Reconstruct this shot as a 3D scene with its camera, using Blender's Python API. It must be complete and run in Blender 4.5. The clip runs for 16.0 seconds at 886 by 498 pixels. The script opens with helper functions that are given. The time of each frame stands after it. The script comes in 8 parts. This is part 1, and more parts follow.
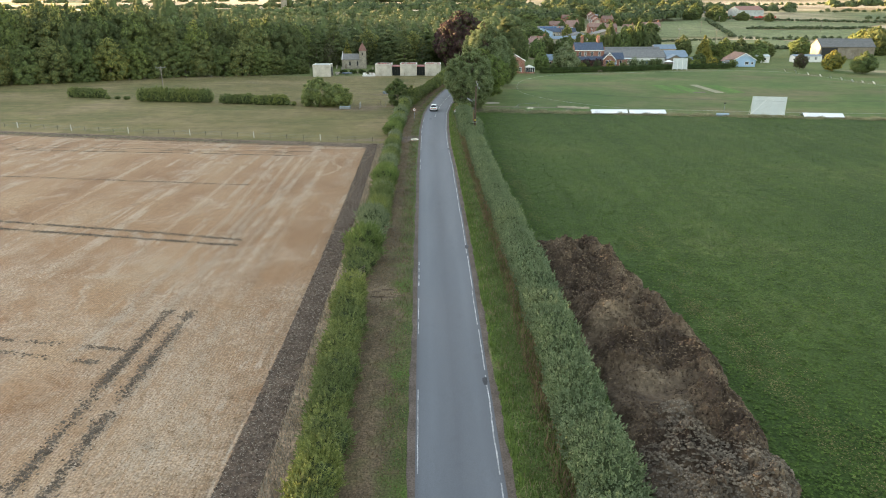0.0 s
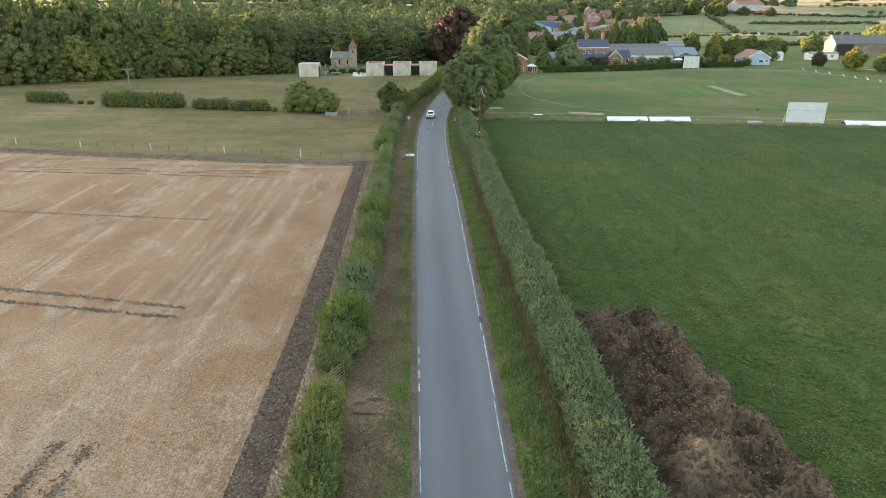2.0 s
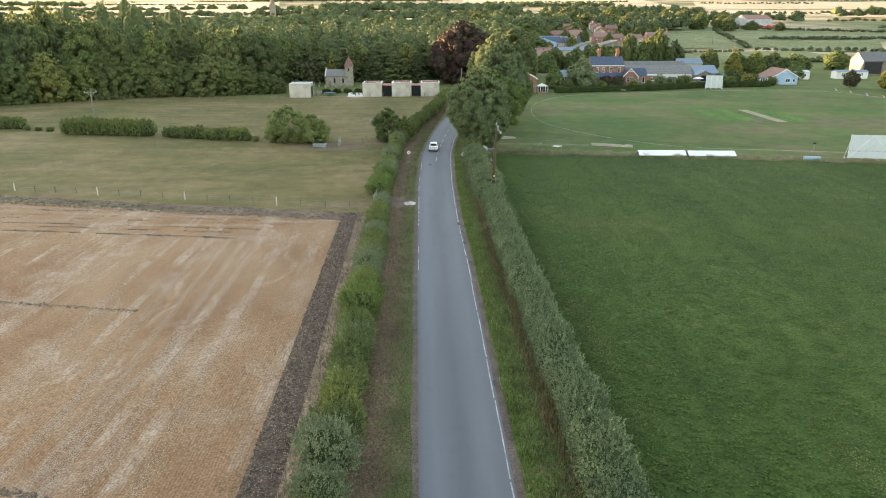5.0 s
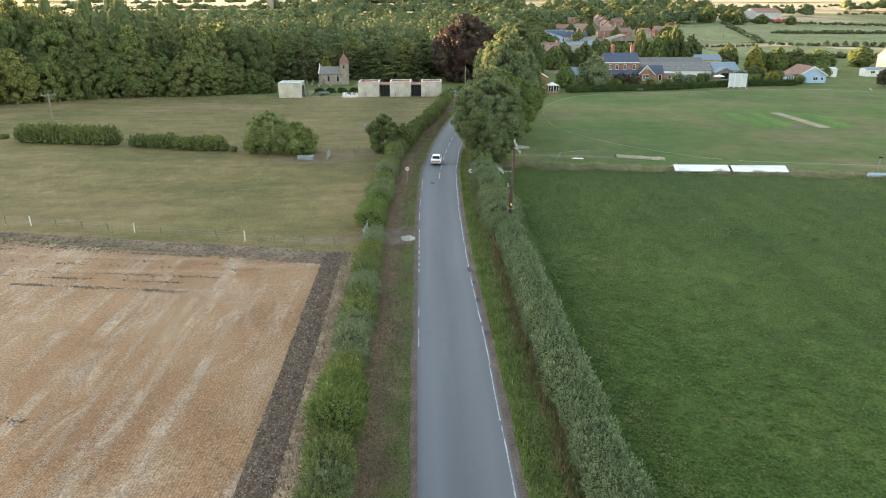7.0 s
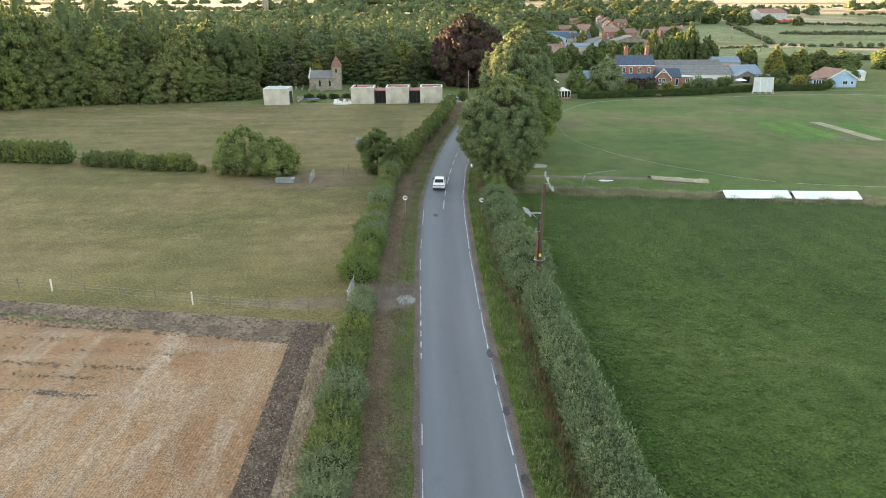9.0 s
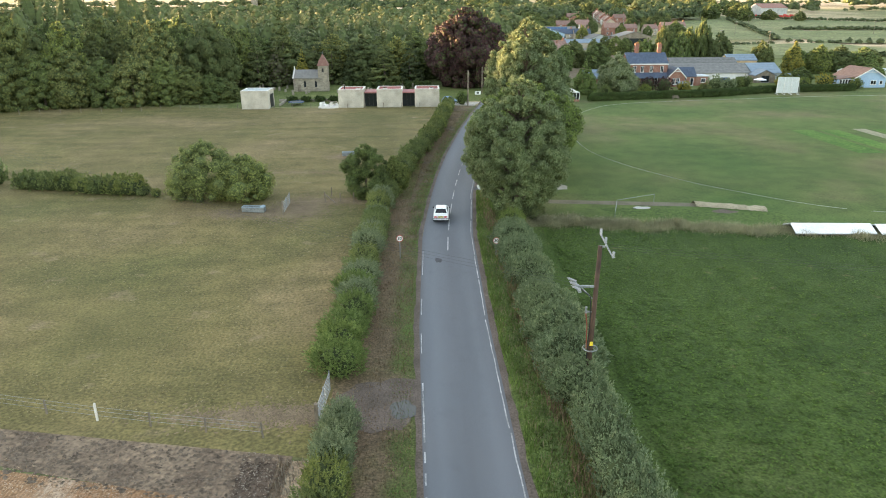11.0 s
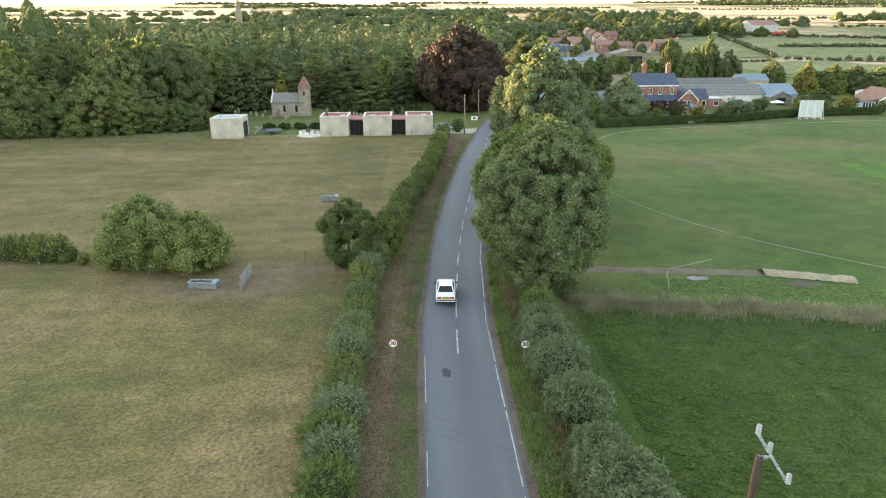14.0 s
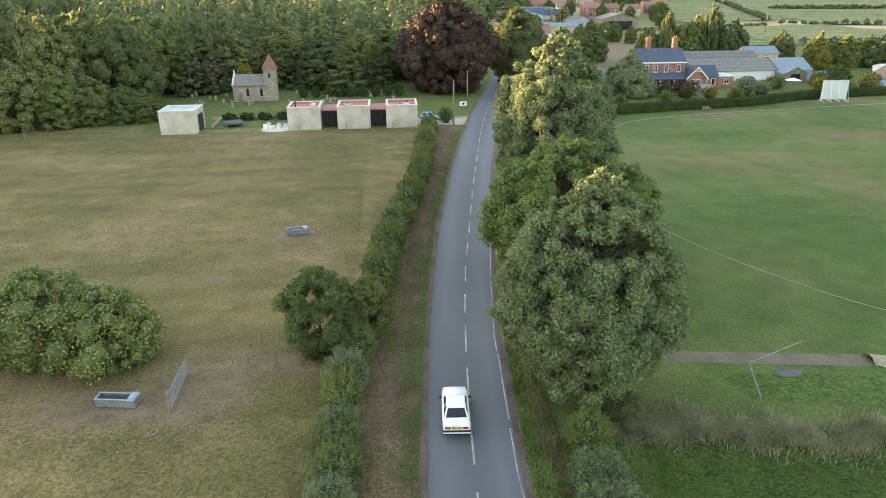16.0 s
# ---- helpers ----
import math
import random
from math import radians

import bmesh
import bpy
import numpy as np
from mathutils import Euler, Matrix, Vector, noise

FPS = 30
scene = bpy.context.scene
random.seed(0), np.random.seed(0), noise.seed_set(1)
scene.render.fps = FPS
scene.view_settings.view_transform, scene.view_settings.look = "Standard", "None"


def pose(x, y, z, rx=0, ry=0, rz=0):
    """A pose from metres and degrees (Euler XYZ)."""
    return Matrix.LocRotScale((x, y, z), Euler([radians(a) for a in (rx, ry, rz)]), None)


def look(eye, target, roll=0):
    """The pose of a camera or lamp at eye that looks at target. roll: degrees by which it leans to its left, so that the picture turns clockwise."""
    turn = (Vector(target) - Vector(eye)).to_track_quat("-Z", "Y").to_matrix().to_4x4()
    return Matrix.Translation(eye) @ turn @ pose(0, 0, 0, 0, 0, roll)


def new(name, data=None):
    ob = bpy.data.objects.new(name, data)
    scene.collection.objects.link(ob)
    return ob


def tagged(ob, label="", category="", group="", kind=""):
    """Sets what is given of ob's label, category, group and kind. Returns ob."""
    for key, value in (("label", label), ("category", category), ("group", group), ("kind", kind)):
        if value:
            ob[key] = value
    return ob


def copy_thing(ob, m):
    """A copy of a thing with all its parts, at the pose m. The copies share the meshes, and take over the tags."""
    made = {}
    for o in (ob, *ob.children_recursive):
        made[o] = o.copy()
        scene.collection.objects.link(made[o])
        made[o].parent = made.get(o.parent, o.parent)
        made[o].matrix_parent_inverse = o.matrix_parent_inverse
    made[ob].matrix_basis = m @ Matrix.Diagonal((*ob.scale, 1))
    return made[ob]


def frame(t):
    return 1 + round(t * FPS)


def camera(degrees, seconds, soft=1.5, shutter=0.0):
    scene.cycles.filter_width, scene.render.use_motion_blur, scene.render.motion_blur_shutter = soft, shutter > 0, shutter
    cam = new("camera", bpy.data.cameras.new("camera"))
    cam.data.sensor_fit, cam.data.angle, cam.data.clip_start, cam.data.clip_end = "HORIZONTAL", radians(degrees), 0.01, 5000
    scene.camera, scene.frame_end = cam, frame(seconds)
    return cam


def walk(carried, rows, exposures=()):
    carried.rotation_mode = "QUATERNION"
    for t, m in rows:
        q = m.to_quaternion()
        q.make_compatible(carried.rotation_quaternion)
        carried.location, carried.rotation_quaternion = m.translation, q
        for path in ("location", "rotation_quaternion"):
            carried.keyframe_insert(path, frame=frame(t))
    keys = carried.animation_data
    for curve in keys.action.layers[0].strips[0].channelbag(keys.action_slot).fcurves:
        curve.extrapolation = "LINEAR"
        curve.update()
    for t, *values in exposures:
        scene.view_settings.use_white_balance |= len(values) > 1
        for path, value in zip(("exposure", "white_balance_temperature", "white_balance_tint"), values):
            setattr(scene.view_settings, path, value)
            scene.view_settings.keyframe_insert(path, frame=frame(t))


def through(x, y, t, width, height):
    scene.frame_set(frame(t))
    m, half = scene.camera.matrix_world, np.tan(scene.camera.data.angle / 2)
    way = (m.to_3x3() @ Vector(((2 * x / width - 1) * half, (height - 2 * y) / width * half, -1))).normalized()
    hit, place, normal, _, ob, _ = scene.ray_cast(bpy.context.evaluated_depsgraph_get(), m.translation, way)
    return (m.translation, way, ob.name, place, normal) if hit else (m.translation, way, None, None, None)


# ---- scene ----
cam = camera(66.7, 16.0, 1.0)
METRES, EYE, TILT, LEAN, TURN = 125.0, 22.0, 0.0, 0.0, 0.0
ROWS = [
    (0.0, 0.0, 0.0, 0.0, -0.1, -19.78, 0.27),
    (0.5, -0.0018, 0.0344, 0.0004, -0.24, -19.86, 0.28),
    (1.0, -0.0037, 0.0698, 0.0005, -0.39, -19.96, 0.28),
    (1.5, -0.0055, 0.1049, 0.0005, -0.54, -20.13, 0.28),
    (2.0, -0.0073, 0.1373, 0.0004, -0.66, -20.2, 0.28),
    (2.5, -0.0089, 0.1659, 0.0004, -0.76, -20.11, 0.25),
    (3.0, -0.0101, 0.192, 0.0007, -0.82, -19.94, 0.25),
    (3.5, -0.0108, 0.217, 0.0011, -0.8, -19.67, 0.23),
    (4.0, -0.0111, 0.2432, 0.0017, -0.73, -19.4, 0.22),
    (4.5, -0.0116, 0.2708, 0.0026, -0.67, -19.29, 0.21),
    (5.0, -0.0123, 0.2994, 0.0034, -0.62, -19.18, 0.19),
    (7.5, -0.0167, 0.4686, 0.0014, -0.58, -19.74, 0.17),
    (8.0, -0.0184, 0.503, -0.0004, -0.65, -19.68, 0.18),
    (8.5, -0.02, 0.537, -0.0021, -0.75, -19.6, 0.2),
    (9.0, -0.0208, 0.5717, -0.0033, -0.78, -19.57, 0.23),
    (11.5, -0.0292, 0.7361, -0.0068, -1.61, -19.96, 0.23),
    (12.0, -0.0309, 0.7609, -0.0068, -1.8, -19.88, 0.23),
    (12.5, -0.0328, 0.7808, -0.0066, -2.0, -19.6, 0.25),
    (13.0, -0.034, 0.8007, -0.0063, -2.17, -19.24, 0.25),
    (13.5, -0.0344, 0.8225, -0.0057, -2.28, -18.91, 0.24),
    (14.0, -0.035, 0.8483, -0.005, -2.48, -18.66, 0.25),
    (14.5, -0.0358, 0.8802, -0.003, -2.79, -18.75, 0.27),
    (15.0, -0.0371, 0.9181, 0.0013, -3.2, -19.4, 0.32),
    (15.5, -0.0389, 0.9578, 0.0083, -3.73, -20.48, 0.34),
    (16.0, -0.0418, 0.9967, 0.0177, -4.45, -21.93, 0.36),
]
walk(cam, [(t, pose(0, 0, EYE, TILT, LEAN, TURN) @ pose(METRES * x, METRES * y, METRES * z, 90 + pitch, roll, yaw)) for t, x, y, z, yaw, pitch, roll in ROWS], [(0.0, 3.5, 6850, 10), (16.0, 3.74, 6850, 10)])

# ---------------------------------------------------------------- light
SUN_AZ, SUN_EL = radians(53), radians(3.0)          # to the left of +y, and above the horizon
world = bpy.data.worlds.new("evening_sky")
scene.world = world
world.use_nodes = True
wn = world.node_tree
sky = wn.nodes.new("ShaderNodeTexSky")
sky.sky_type, sky.sun_disc = "NISHITA", False
sky.sun_elevation, sky.sun_rotation = SUN_EL, -SUN_AZ
sky.air_density, sky.dust_density, sky.ozone_density = 1.0, 1.0, 1.5
hazy = wn.nodes.new("ShaderNodeHueSaturation")          # evening haze pales the sky
hazy.inputs["Saturation"].default_value = 0.6
wn.links.new(sky.outputs[0], hazy.inputs["Color"])
wn.links.new(hazy.outputs[0], wn.nodes["Background"].inputs[0])
wn.nodes["Background"].inputs[1].default_value = 0.15
sun_data = bpy.data.lights.new("sun", "SUN")
sun_data.energy, sun_data.angle, sun_data.color = 4.2, radians(0.6), (1.0, 0.66, 0.34)
sun = new("sun", sun_data)
sun.matrix_world = look((0, 0, 0), (math.sin(SUN_AZ) * math.cos(SUN_EL), -math.cos(SUN_AZ) * math.cos(SUN_EL), -math.sin(SUN_EL)))
sun.location = (-200, 200, 80)

# ---------------------------------------------------------------- materials


def links(nt, a, b):
    nt.links.new(a, b)


def base_mat(name, rough=0.8, metal=0.0):
    m = bpy.data.materials.new(name)
    m.use_nodes = True
    nt = m.node_tree
    b = nt.nodes["Principled BSDF"]
    b.inputs["Roughness"].default_value, b.inputs["Metallic"].default_value = rough, metal
    b.inputs["Specular IOR Level"].default_value = 0.3
    return m, nt, b


def noise_node(nt, scale, detail=4.0, stretch=None, rot=0.0):
    co = nt.nodes.new("ShaderNodeTexCoord").outputs["Object"]
    n = nt.nodes.new("ShaderNodeTexNoise")
    n.inputs["Scale"].default_value, n.inputs["Detail"].default_value = scale, detail
    if stretch or rot:
        mp = nt.nodes.new("ShaderNodeMapping")
        mp.inputs["Scale"].default_value = stretch or (1, 1, 1)
        mp.inputs["Rotation"].default_value = (0, 0, rot)
        links(nt, co, mp.inputs[0])
        co = mp.outputs[0]
    links(nt, co, n.inputs["Vector"])
    return n.outputs["Fac"]


def ramp(nt, fac, stops):
    r = nt.nodes.new("ShaderNodeValToRGB")
    e = r.color_ramp.elements
    while len(e) < len(stops):
        e.new(0.5)
    for el, (p, c) in zip(e, stops):
        el.position, el.color = p, (*c, 1) if len(c) == 3 else c
    links(nt, fac, r.inputs[0])
    return r.outputs[0]


def mixc(nt, fac, a, b, mode="MIX"):
    n = nt.nodes.new("ShaderNodeMix")
    n.data_type, n.blend_type = "RGBA", mode
    for sock, v in ((n.inputs[0], fac), (n.inputs[6], a), (n.inputs[7], b)):
        if isinstance(v, (int, float)):
            sock.default_value = v
        elif isinstance(v, tuple):
            sock.default_value = (*v, 1)
        else:
            links(nt, v, sock)
    return n.outputs[2]


def bump(nt, b, height, strength, dist=0.05):
    n = nt.nodes.new("ShaderNodeBump")
    n.inputs["Strength"].default_value, n.inputs["Distance"].default_value = strength, dist
    links(nt, height, n.inputs["Height"])
    links(nt, n.outputs[0], b.inputs["Normal"])


def surf(name, c1, c2, big=0.2, fine=6.0, rough=0.8, metal=0.0, bumps=0.3, dist=0.03, c3=None, stretch=None, rot=0.0, vary=0.0, grit=(0.62, 1.3)):
    """Two-scale mottled surface: broad patches between c1 and c2, fine grain that darkens and lightens."""
    m, nt, b = base_mat(name, rough, metal)
    broad = noise_node(nt, big, 5)
    grain = noise_node(nt, fine, 6, stretch, rot)
    stops = [(0.32, c1), (0.68, c2)] if c3 is None else [(0.3, c1), (0.5, c2), (0.7, c3)]
    col = ramp(nt, broad, stops)
    g = ramp(nt, grain, [(0.3, (grit[0],) * 3), (0.7, (grit[1],) * 3)])
    col = mixc(nt, 1.0, col, g, "MULTIPLY")
    if vary:
        oi = nt.nodes.new("ShaderNodeObjectInfo").outputs["Random"]
        v = ramp(nt, oi, [(0.0, (1 - vary,) * 3), (1.0, (1 + vary,) * 3)])
        col = mixc(nt, 1.0, col, v, "MULTIPLY")
    links(nt, col, b.inputs["Base Color"])
    bump(nt, b, grain, bumps, dist)
    return m


def leaf_mat(name, dark, light, rough=0.55, through=0.25, vary=0.25, patch=0.25):
    """Leaves: each leaf, each plant and each patch of the crown differs."""
    m, nt, b = base_mat(name, rough + 0.15)
    b.inputs["Specular IOR Level"].default_value = 0.16
    isl = nt.nodes.new("ShaderNodeNewGeometry").outputs["Random Per Island"]
    col = ramp(nt, isl, [(0.0, dark), (1.0, light)])
    oi = nt.nodes.new("ShaderNodeObjectInfo").outputs["Random"]
    v = ramp(nt, oi, [(0.0, (1 - vary, 1 - vary * 0.8, 1 - vary)), (0.5, (1, 1, 1)), (1.0, (1 + vary, 1 + vary * 0.7, 1 - vary * 0.4))])
    col = mixc(nt, 1.0, col, v, "MULTIPLY")
    pn = noise_node(nt, 0.6, 3)
    pv = ramp(nt, pn, [(0.3, (1 - patch,) * 3), (0.7, (1 + patch,) * 3)])
    col = mixc(nt, 1.0, col, pv, "MULTIPLY")
    links(nt, col, b.inputs["Base Color"])
    tr = nt.nodes.new("ShaderNodeBsdfTranslucent")
    links(nt, col, tr.inputs[0])
    mx = nt.nodes.new("ShaderNodeMixShader")
    mx.inputs[0].default_value = through
    links(nt, b.outputs[0], mx.inputs[1])
    links(nt, tr.outputs[0], mx.inputs[2])
    links(nt, mx.outputs[0], nt.nodes["Material Output"].inputs[0])
    return m


def glass_mat(name, tint=(0.02, 0.025, 0.03)):
    m, nt, b = base_mat(name, 0.06)
    b.inputs["Base Color"].default_value = (*tint, 1)
    b.inputs["Specular IOR Level"].default_value = 0.6
    bump(nt, b, noise_node(nt, 0.8, 2), 0.05, 0.02)
    return m


def plain(name, c, rough=0.5, metal=0.0, grain=8.0, amt=0.12):
    return surf(name, tuple(v * (1 - amt) for v in c), tuple(min(1, v * (1 + amt)) for v in c), 0.7, grain, rough, metal, 0.08, 0.01, grit=(0.93, 1.05))


def brick_mat(name, c1, c2, mortar, bw=0.225, bh=0.075, rough=0.85):
    m, nt, b = base_mat(name, rough)
    co = nt.nodes.new("ShaderNodeTexCoord").outputs["Object"]
    sp = nt.nodes.new("ShaderNodeSeparateXYZ")
    links(nt, co, sp.inputs[0])
    ad = nt.nodes.new("ShaderNodeMath")
    links(nt, sp.outputs[0], ad.inputs[0])
    links(nt, sp.outputs[1], ad.inputs[1])
    cb = nt.nodes.new("ShaderNodeCombineXYZ")
    links(nt, ad.outputs[0], cb.inputs[0])
    links(nt, sp.outputs[2], cb.inputs[1])
    t = nt.nodes.new("ShaderNodeTexBrick")
    t.inputs["Color1"].default_value, t.inputs["Color2"].default_value, t.inputs["Mortar"].default_value = (*c1, 1), (*c2, 1), (*mortar, 1)
    t.inputs["Scale"].default_value, t.inputs["Brick Width"].default_value, t.inputs["Row Height"].default_value = 1.0, bw, bh
    t.inputs["Mortar Size"].default_value = 0.008
    links(nt, cb.outputs[0], t.inputs["Vector"])
    st = ramp(nt, noise_node(nt, 0.5, 5), [(0.3, (0.78, 0.76, 0.74)), (0.7, (1.15, 1.15, 1.15))])
    links(nt, mixc(nt, 1.0, t.outputs["Color"], st, "MULTIPLY"), b.inputs["Base Color"])
    bump(nt, b, t.outputs["Fac"], -0.3, 0.01)
    return m


def roof_mat(name, c1, c2, course=0.2, rough=0.6, vary=0.15):
    m, nt, b = base_mat(name, rough)
    w = nt.nodes.new("ShaderNodeTexWave")
    w.wave_type, w.bands_direction, w.wave_profile = "BANDS", "Z", "SAW"
    w.inputs["Scale"].default_value, w.inputs["Distortion"].default_value = 0.5 / course, 0.3
    links(nt, nt.nodes.new("ShaderNodeTexCoord").outputs["Object"], w.inputs[0])
    col = ramp(nt, noise_node(nt, 1.3, 6), [(0.3, c1), (0.7, c2)])
    sh = ramp(nt, w.outputs["Fac"], [(0.0, (0.72, 0.72, 0.72)), (0.25, (1, 1, 1)), (1.0, (1.08, 1.08, 1.08))])
    col = mixc(nt, 1.0, col, sh, "MULTIPLY")
    v = ramp(nt, nt.nodes.new("ShaderNodeObjectInfo").outputs["Random"], [(0.0, (1 - vary,) * 3), (1.0, (1 + vary,) * 3)])
    links(nt, mixc(nt, 1.0, col, v, "MULTIPLY"), b.inputs["Base Color"])
    bump(nt, b, w.outputs["Fac"], 0.4, 0.03)
    return m


def asphalt():
    m, nt, b = base_mat("asphalt", 0.75)
    b.inputs["Specular IOR Level"].default_value = 0.45
    co = nt.nodes.new("ShaderNodeTexCoord").outputs["UV"]
    sp = nt.nodes.new("ShaderNodeSeparateXYZ")
    links(nt, co, sp.inputs[0])
    # wheel paths run along the lane: u goes across the road
    lanes = ramp(nt, sp.outputs[0], [(0.0, (0.78, 0.76, 0.74)), (0.07, (1.0, 1.0, 1.0)), (0.2, (1.1, 1.1, 1.1)), (0.34, (0.95, 0.95, 0.95)), (0.5, (0.84, 0.84, 0.84)), (0.66, (0.97, 0.97, 0.97)), (0.8, (1.1, 1.1, 1.1)), (0.95, (0.98, 0.98, 0.98)), (1.0, (0.8, 0.78, 0.76))])
    broad = ramp(nt, noise_node(nt, 0.5, 6, (1, 0.08, 1)), [(0.3, (0.096, 0.104, 0.117)), (0.7, (0.122, 0.13, 0.145))])
    grain = noise_node(nt, 30, 3)
    g = ramp(nt, grain, [(0.3, (0.8, 0.8, 0.8)), (0.7, (1.18, 1.18, 1.18))])
    col = mixc(nt, 1.0, mixc(nt, 1.0, broad, lanes, "MULTIPLY"), g, "MULTIPLY")
    tar = ramp(nt, noise_node(nt, 0.7, 8), [(0.6, (1, 1, 1)), (0.76, (0.8, 0.8, 0.8))])
    links(nt, mixc(nt, 0.45, col, tar, "MULTIPLY"), b.inputs["Base Color"])
    bump(nt, b, grain, 0.25, 0.01)
    return m


def stubble():
    """Cut cereal: orange rows of stalks under torn mats, trails and swirls of pale chopped straw."""
    m, nt, b = base_mat("stubble", 0.9)
    co = nt.nodes.new("ShaderNodeTexCoord").outputs["Object"]
    bend = nt.nodes.new("ShaderNodeTexNoise")
    bend.inputs["Scale"].default_value, bend.inputs["Detail"].default_value = 0.12, 3
    links(nt, co, bend.inputs["Vector"])
    shift = nt.nodes.new("ShaderNodeVectorMath")
    shift.operation = "MULTIPLY_ADD"
    links(nt, bend.outputs["Color"], shift.inputs[0])
    shift.inputs[1].default_value = (9, 9, 0)
    links(nt, co, shift.inputs[2])

    def warped(scale, detail, stretch, rough=0.6):
        mp = nt.nodes.new("ShaderNodeMapping")
        mp.inputs["Scale"].default_value = stretch
        links(nt, shift.outputs[0], mp.inputs[0])
        n = nt.nodes.new("ShaderNodeTexNoise")
        n.inputs["Scale"].default_value, n.inputs["Detail"].default_value, n.inputs["Roughness"].default_value = scale, detail, rough
        links(nt, mp.outputs[0], n.inputs["Vector"])
        return n.outputs[0]

    def math_node(op, a, c):
        n = nt.nodes.new("ShaderNodeMath")
        n.operation = op
        for k, v in ((0, a), (1, c)):
            if hasattr(v, "is_linked"):
                links(nt, v, n.inputs[k])
            else:
                n.inputs[k].default_value = v
        return n.outputs[0]

    orange = ramp(nt, noise_node(nt, 0.14, 7, (1.0, 0.5, 1), 0.15), [(0.32, (0.215, 0.12, 0.06)), (0.5, (0.27, 0.162, 0.086)), (0.68, (0.315, 0.21, 0.122))])
    rows = nt.nodes.new("ShaderNodeTexWave")
    rows.bands_direction = "X"
    rows.inputs["Scale"].default_value, rows.inputs["Distortion"].default_value = 1.7, 1.6
    rows.inputs["Detail"].default_value = 3
    links(nt, co, rows.inputs[0])
    rr = ramp(nt, rows.outputs["Fac"], [(0.0, (0.9, 0.89, 0.88)), (1.0, (1.07, 1.07, 1.07))])
    orange = mixc(nt, 1.0, orange, rr, "MULTIPLY")
    # straw lies thicker towards the lower end of the field
    sep = nt.nodes.new("ShaderNodeSeparateXYZ")
    links(nt, co, sep.inputs[0])
    low = nt.nodes.new("ShaderNodeMapRange")
    low.inputs["From Min"].default_value, low.inputs["From Max"].default_value = 75.0, 38.0
    low.inputs["To Max"].default_value = 0.16
    links(nt, sep.outputs[1], low.inputs["Value"])
    mats = math_node("ADD", warped(0.17, 9, (1.0, 0.6, 1), 0.66), low.outputs[0])
    mats = ramp(nt, mats, [(0.53, (0, 0, 0)), (0.64, (0.5, 0.5, 0.5)), (0.78, (0.9, 0.9, 0.9))])
    trail = ramp(nt, warped(0.5, 7, (1.0, 0.07, 1)), [(0.54, (0, 0, 0)), (0.63, (0.8, 0.8, 0.8))])
    broken = ramp(nt, noise_node(nt, 0.22, 6), [(0.38, (0, 0, 0)), (0.54, (1, 1, 1))])
    straight = ramp(nt, noise_node(nt, 0.7, 6, (1.0, 0.02, 1)), [(0.535, (0, 0, 0)), (0.62, (0.9, 0.9, 0.9))])
    cover = mixc(nt, 1.0, mixc(nt, 1.0, trail, straight, "LIGHTEN"), broken, "MULTIPLY")
    cover = mixc(nt, 1.0, cover, mats, "LIGHTEN")
    fibre = ramp(nt, noise_node(nt, 5, 5, (1.0, 0.35, 1), 0.6), [(0.3, (0.25, 0.25, 0.25)), (0.62, (1, 1, 1))])
    pale = ramp(nt, noise_node(nt, 0.5, 5), [(0.35, (0.31, 0.243, 0.173)), (0.65, (0.425, 0.348, 0.265))])
    col = mixc(nt, mixc(nt, 1.0, cover, fibre, "MULTIPLY"), orange, pale)
    grain = noise_node(nt, 7, 6)
    g = ramp(nt, grain, [(0.3, (0.58, 0.56, 0.54)), (0.7, (1.32, 1.32, 1.32))])
    links(nt, mixc(nt, 1.0, mixc(nt, 0.5, col, rr, "MULTIPLY"), g, "MULTIPLY"), b.inputs["Base Color"])
    bump(nt, b, grain, 0.6, 0.08)
    return m


def ramp_range(nt, value, a, c):
    n = nt.nodes.new("ShaderNodeMapRange")
    n.inputs["From Min"].default_value, n.inputs["From Max"].default_value = a, c
    links(nt, value, n.inputs["Value"])
    return n.outputs[0]


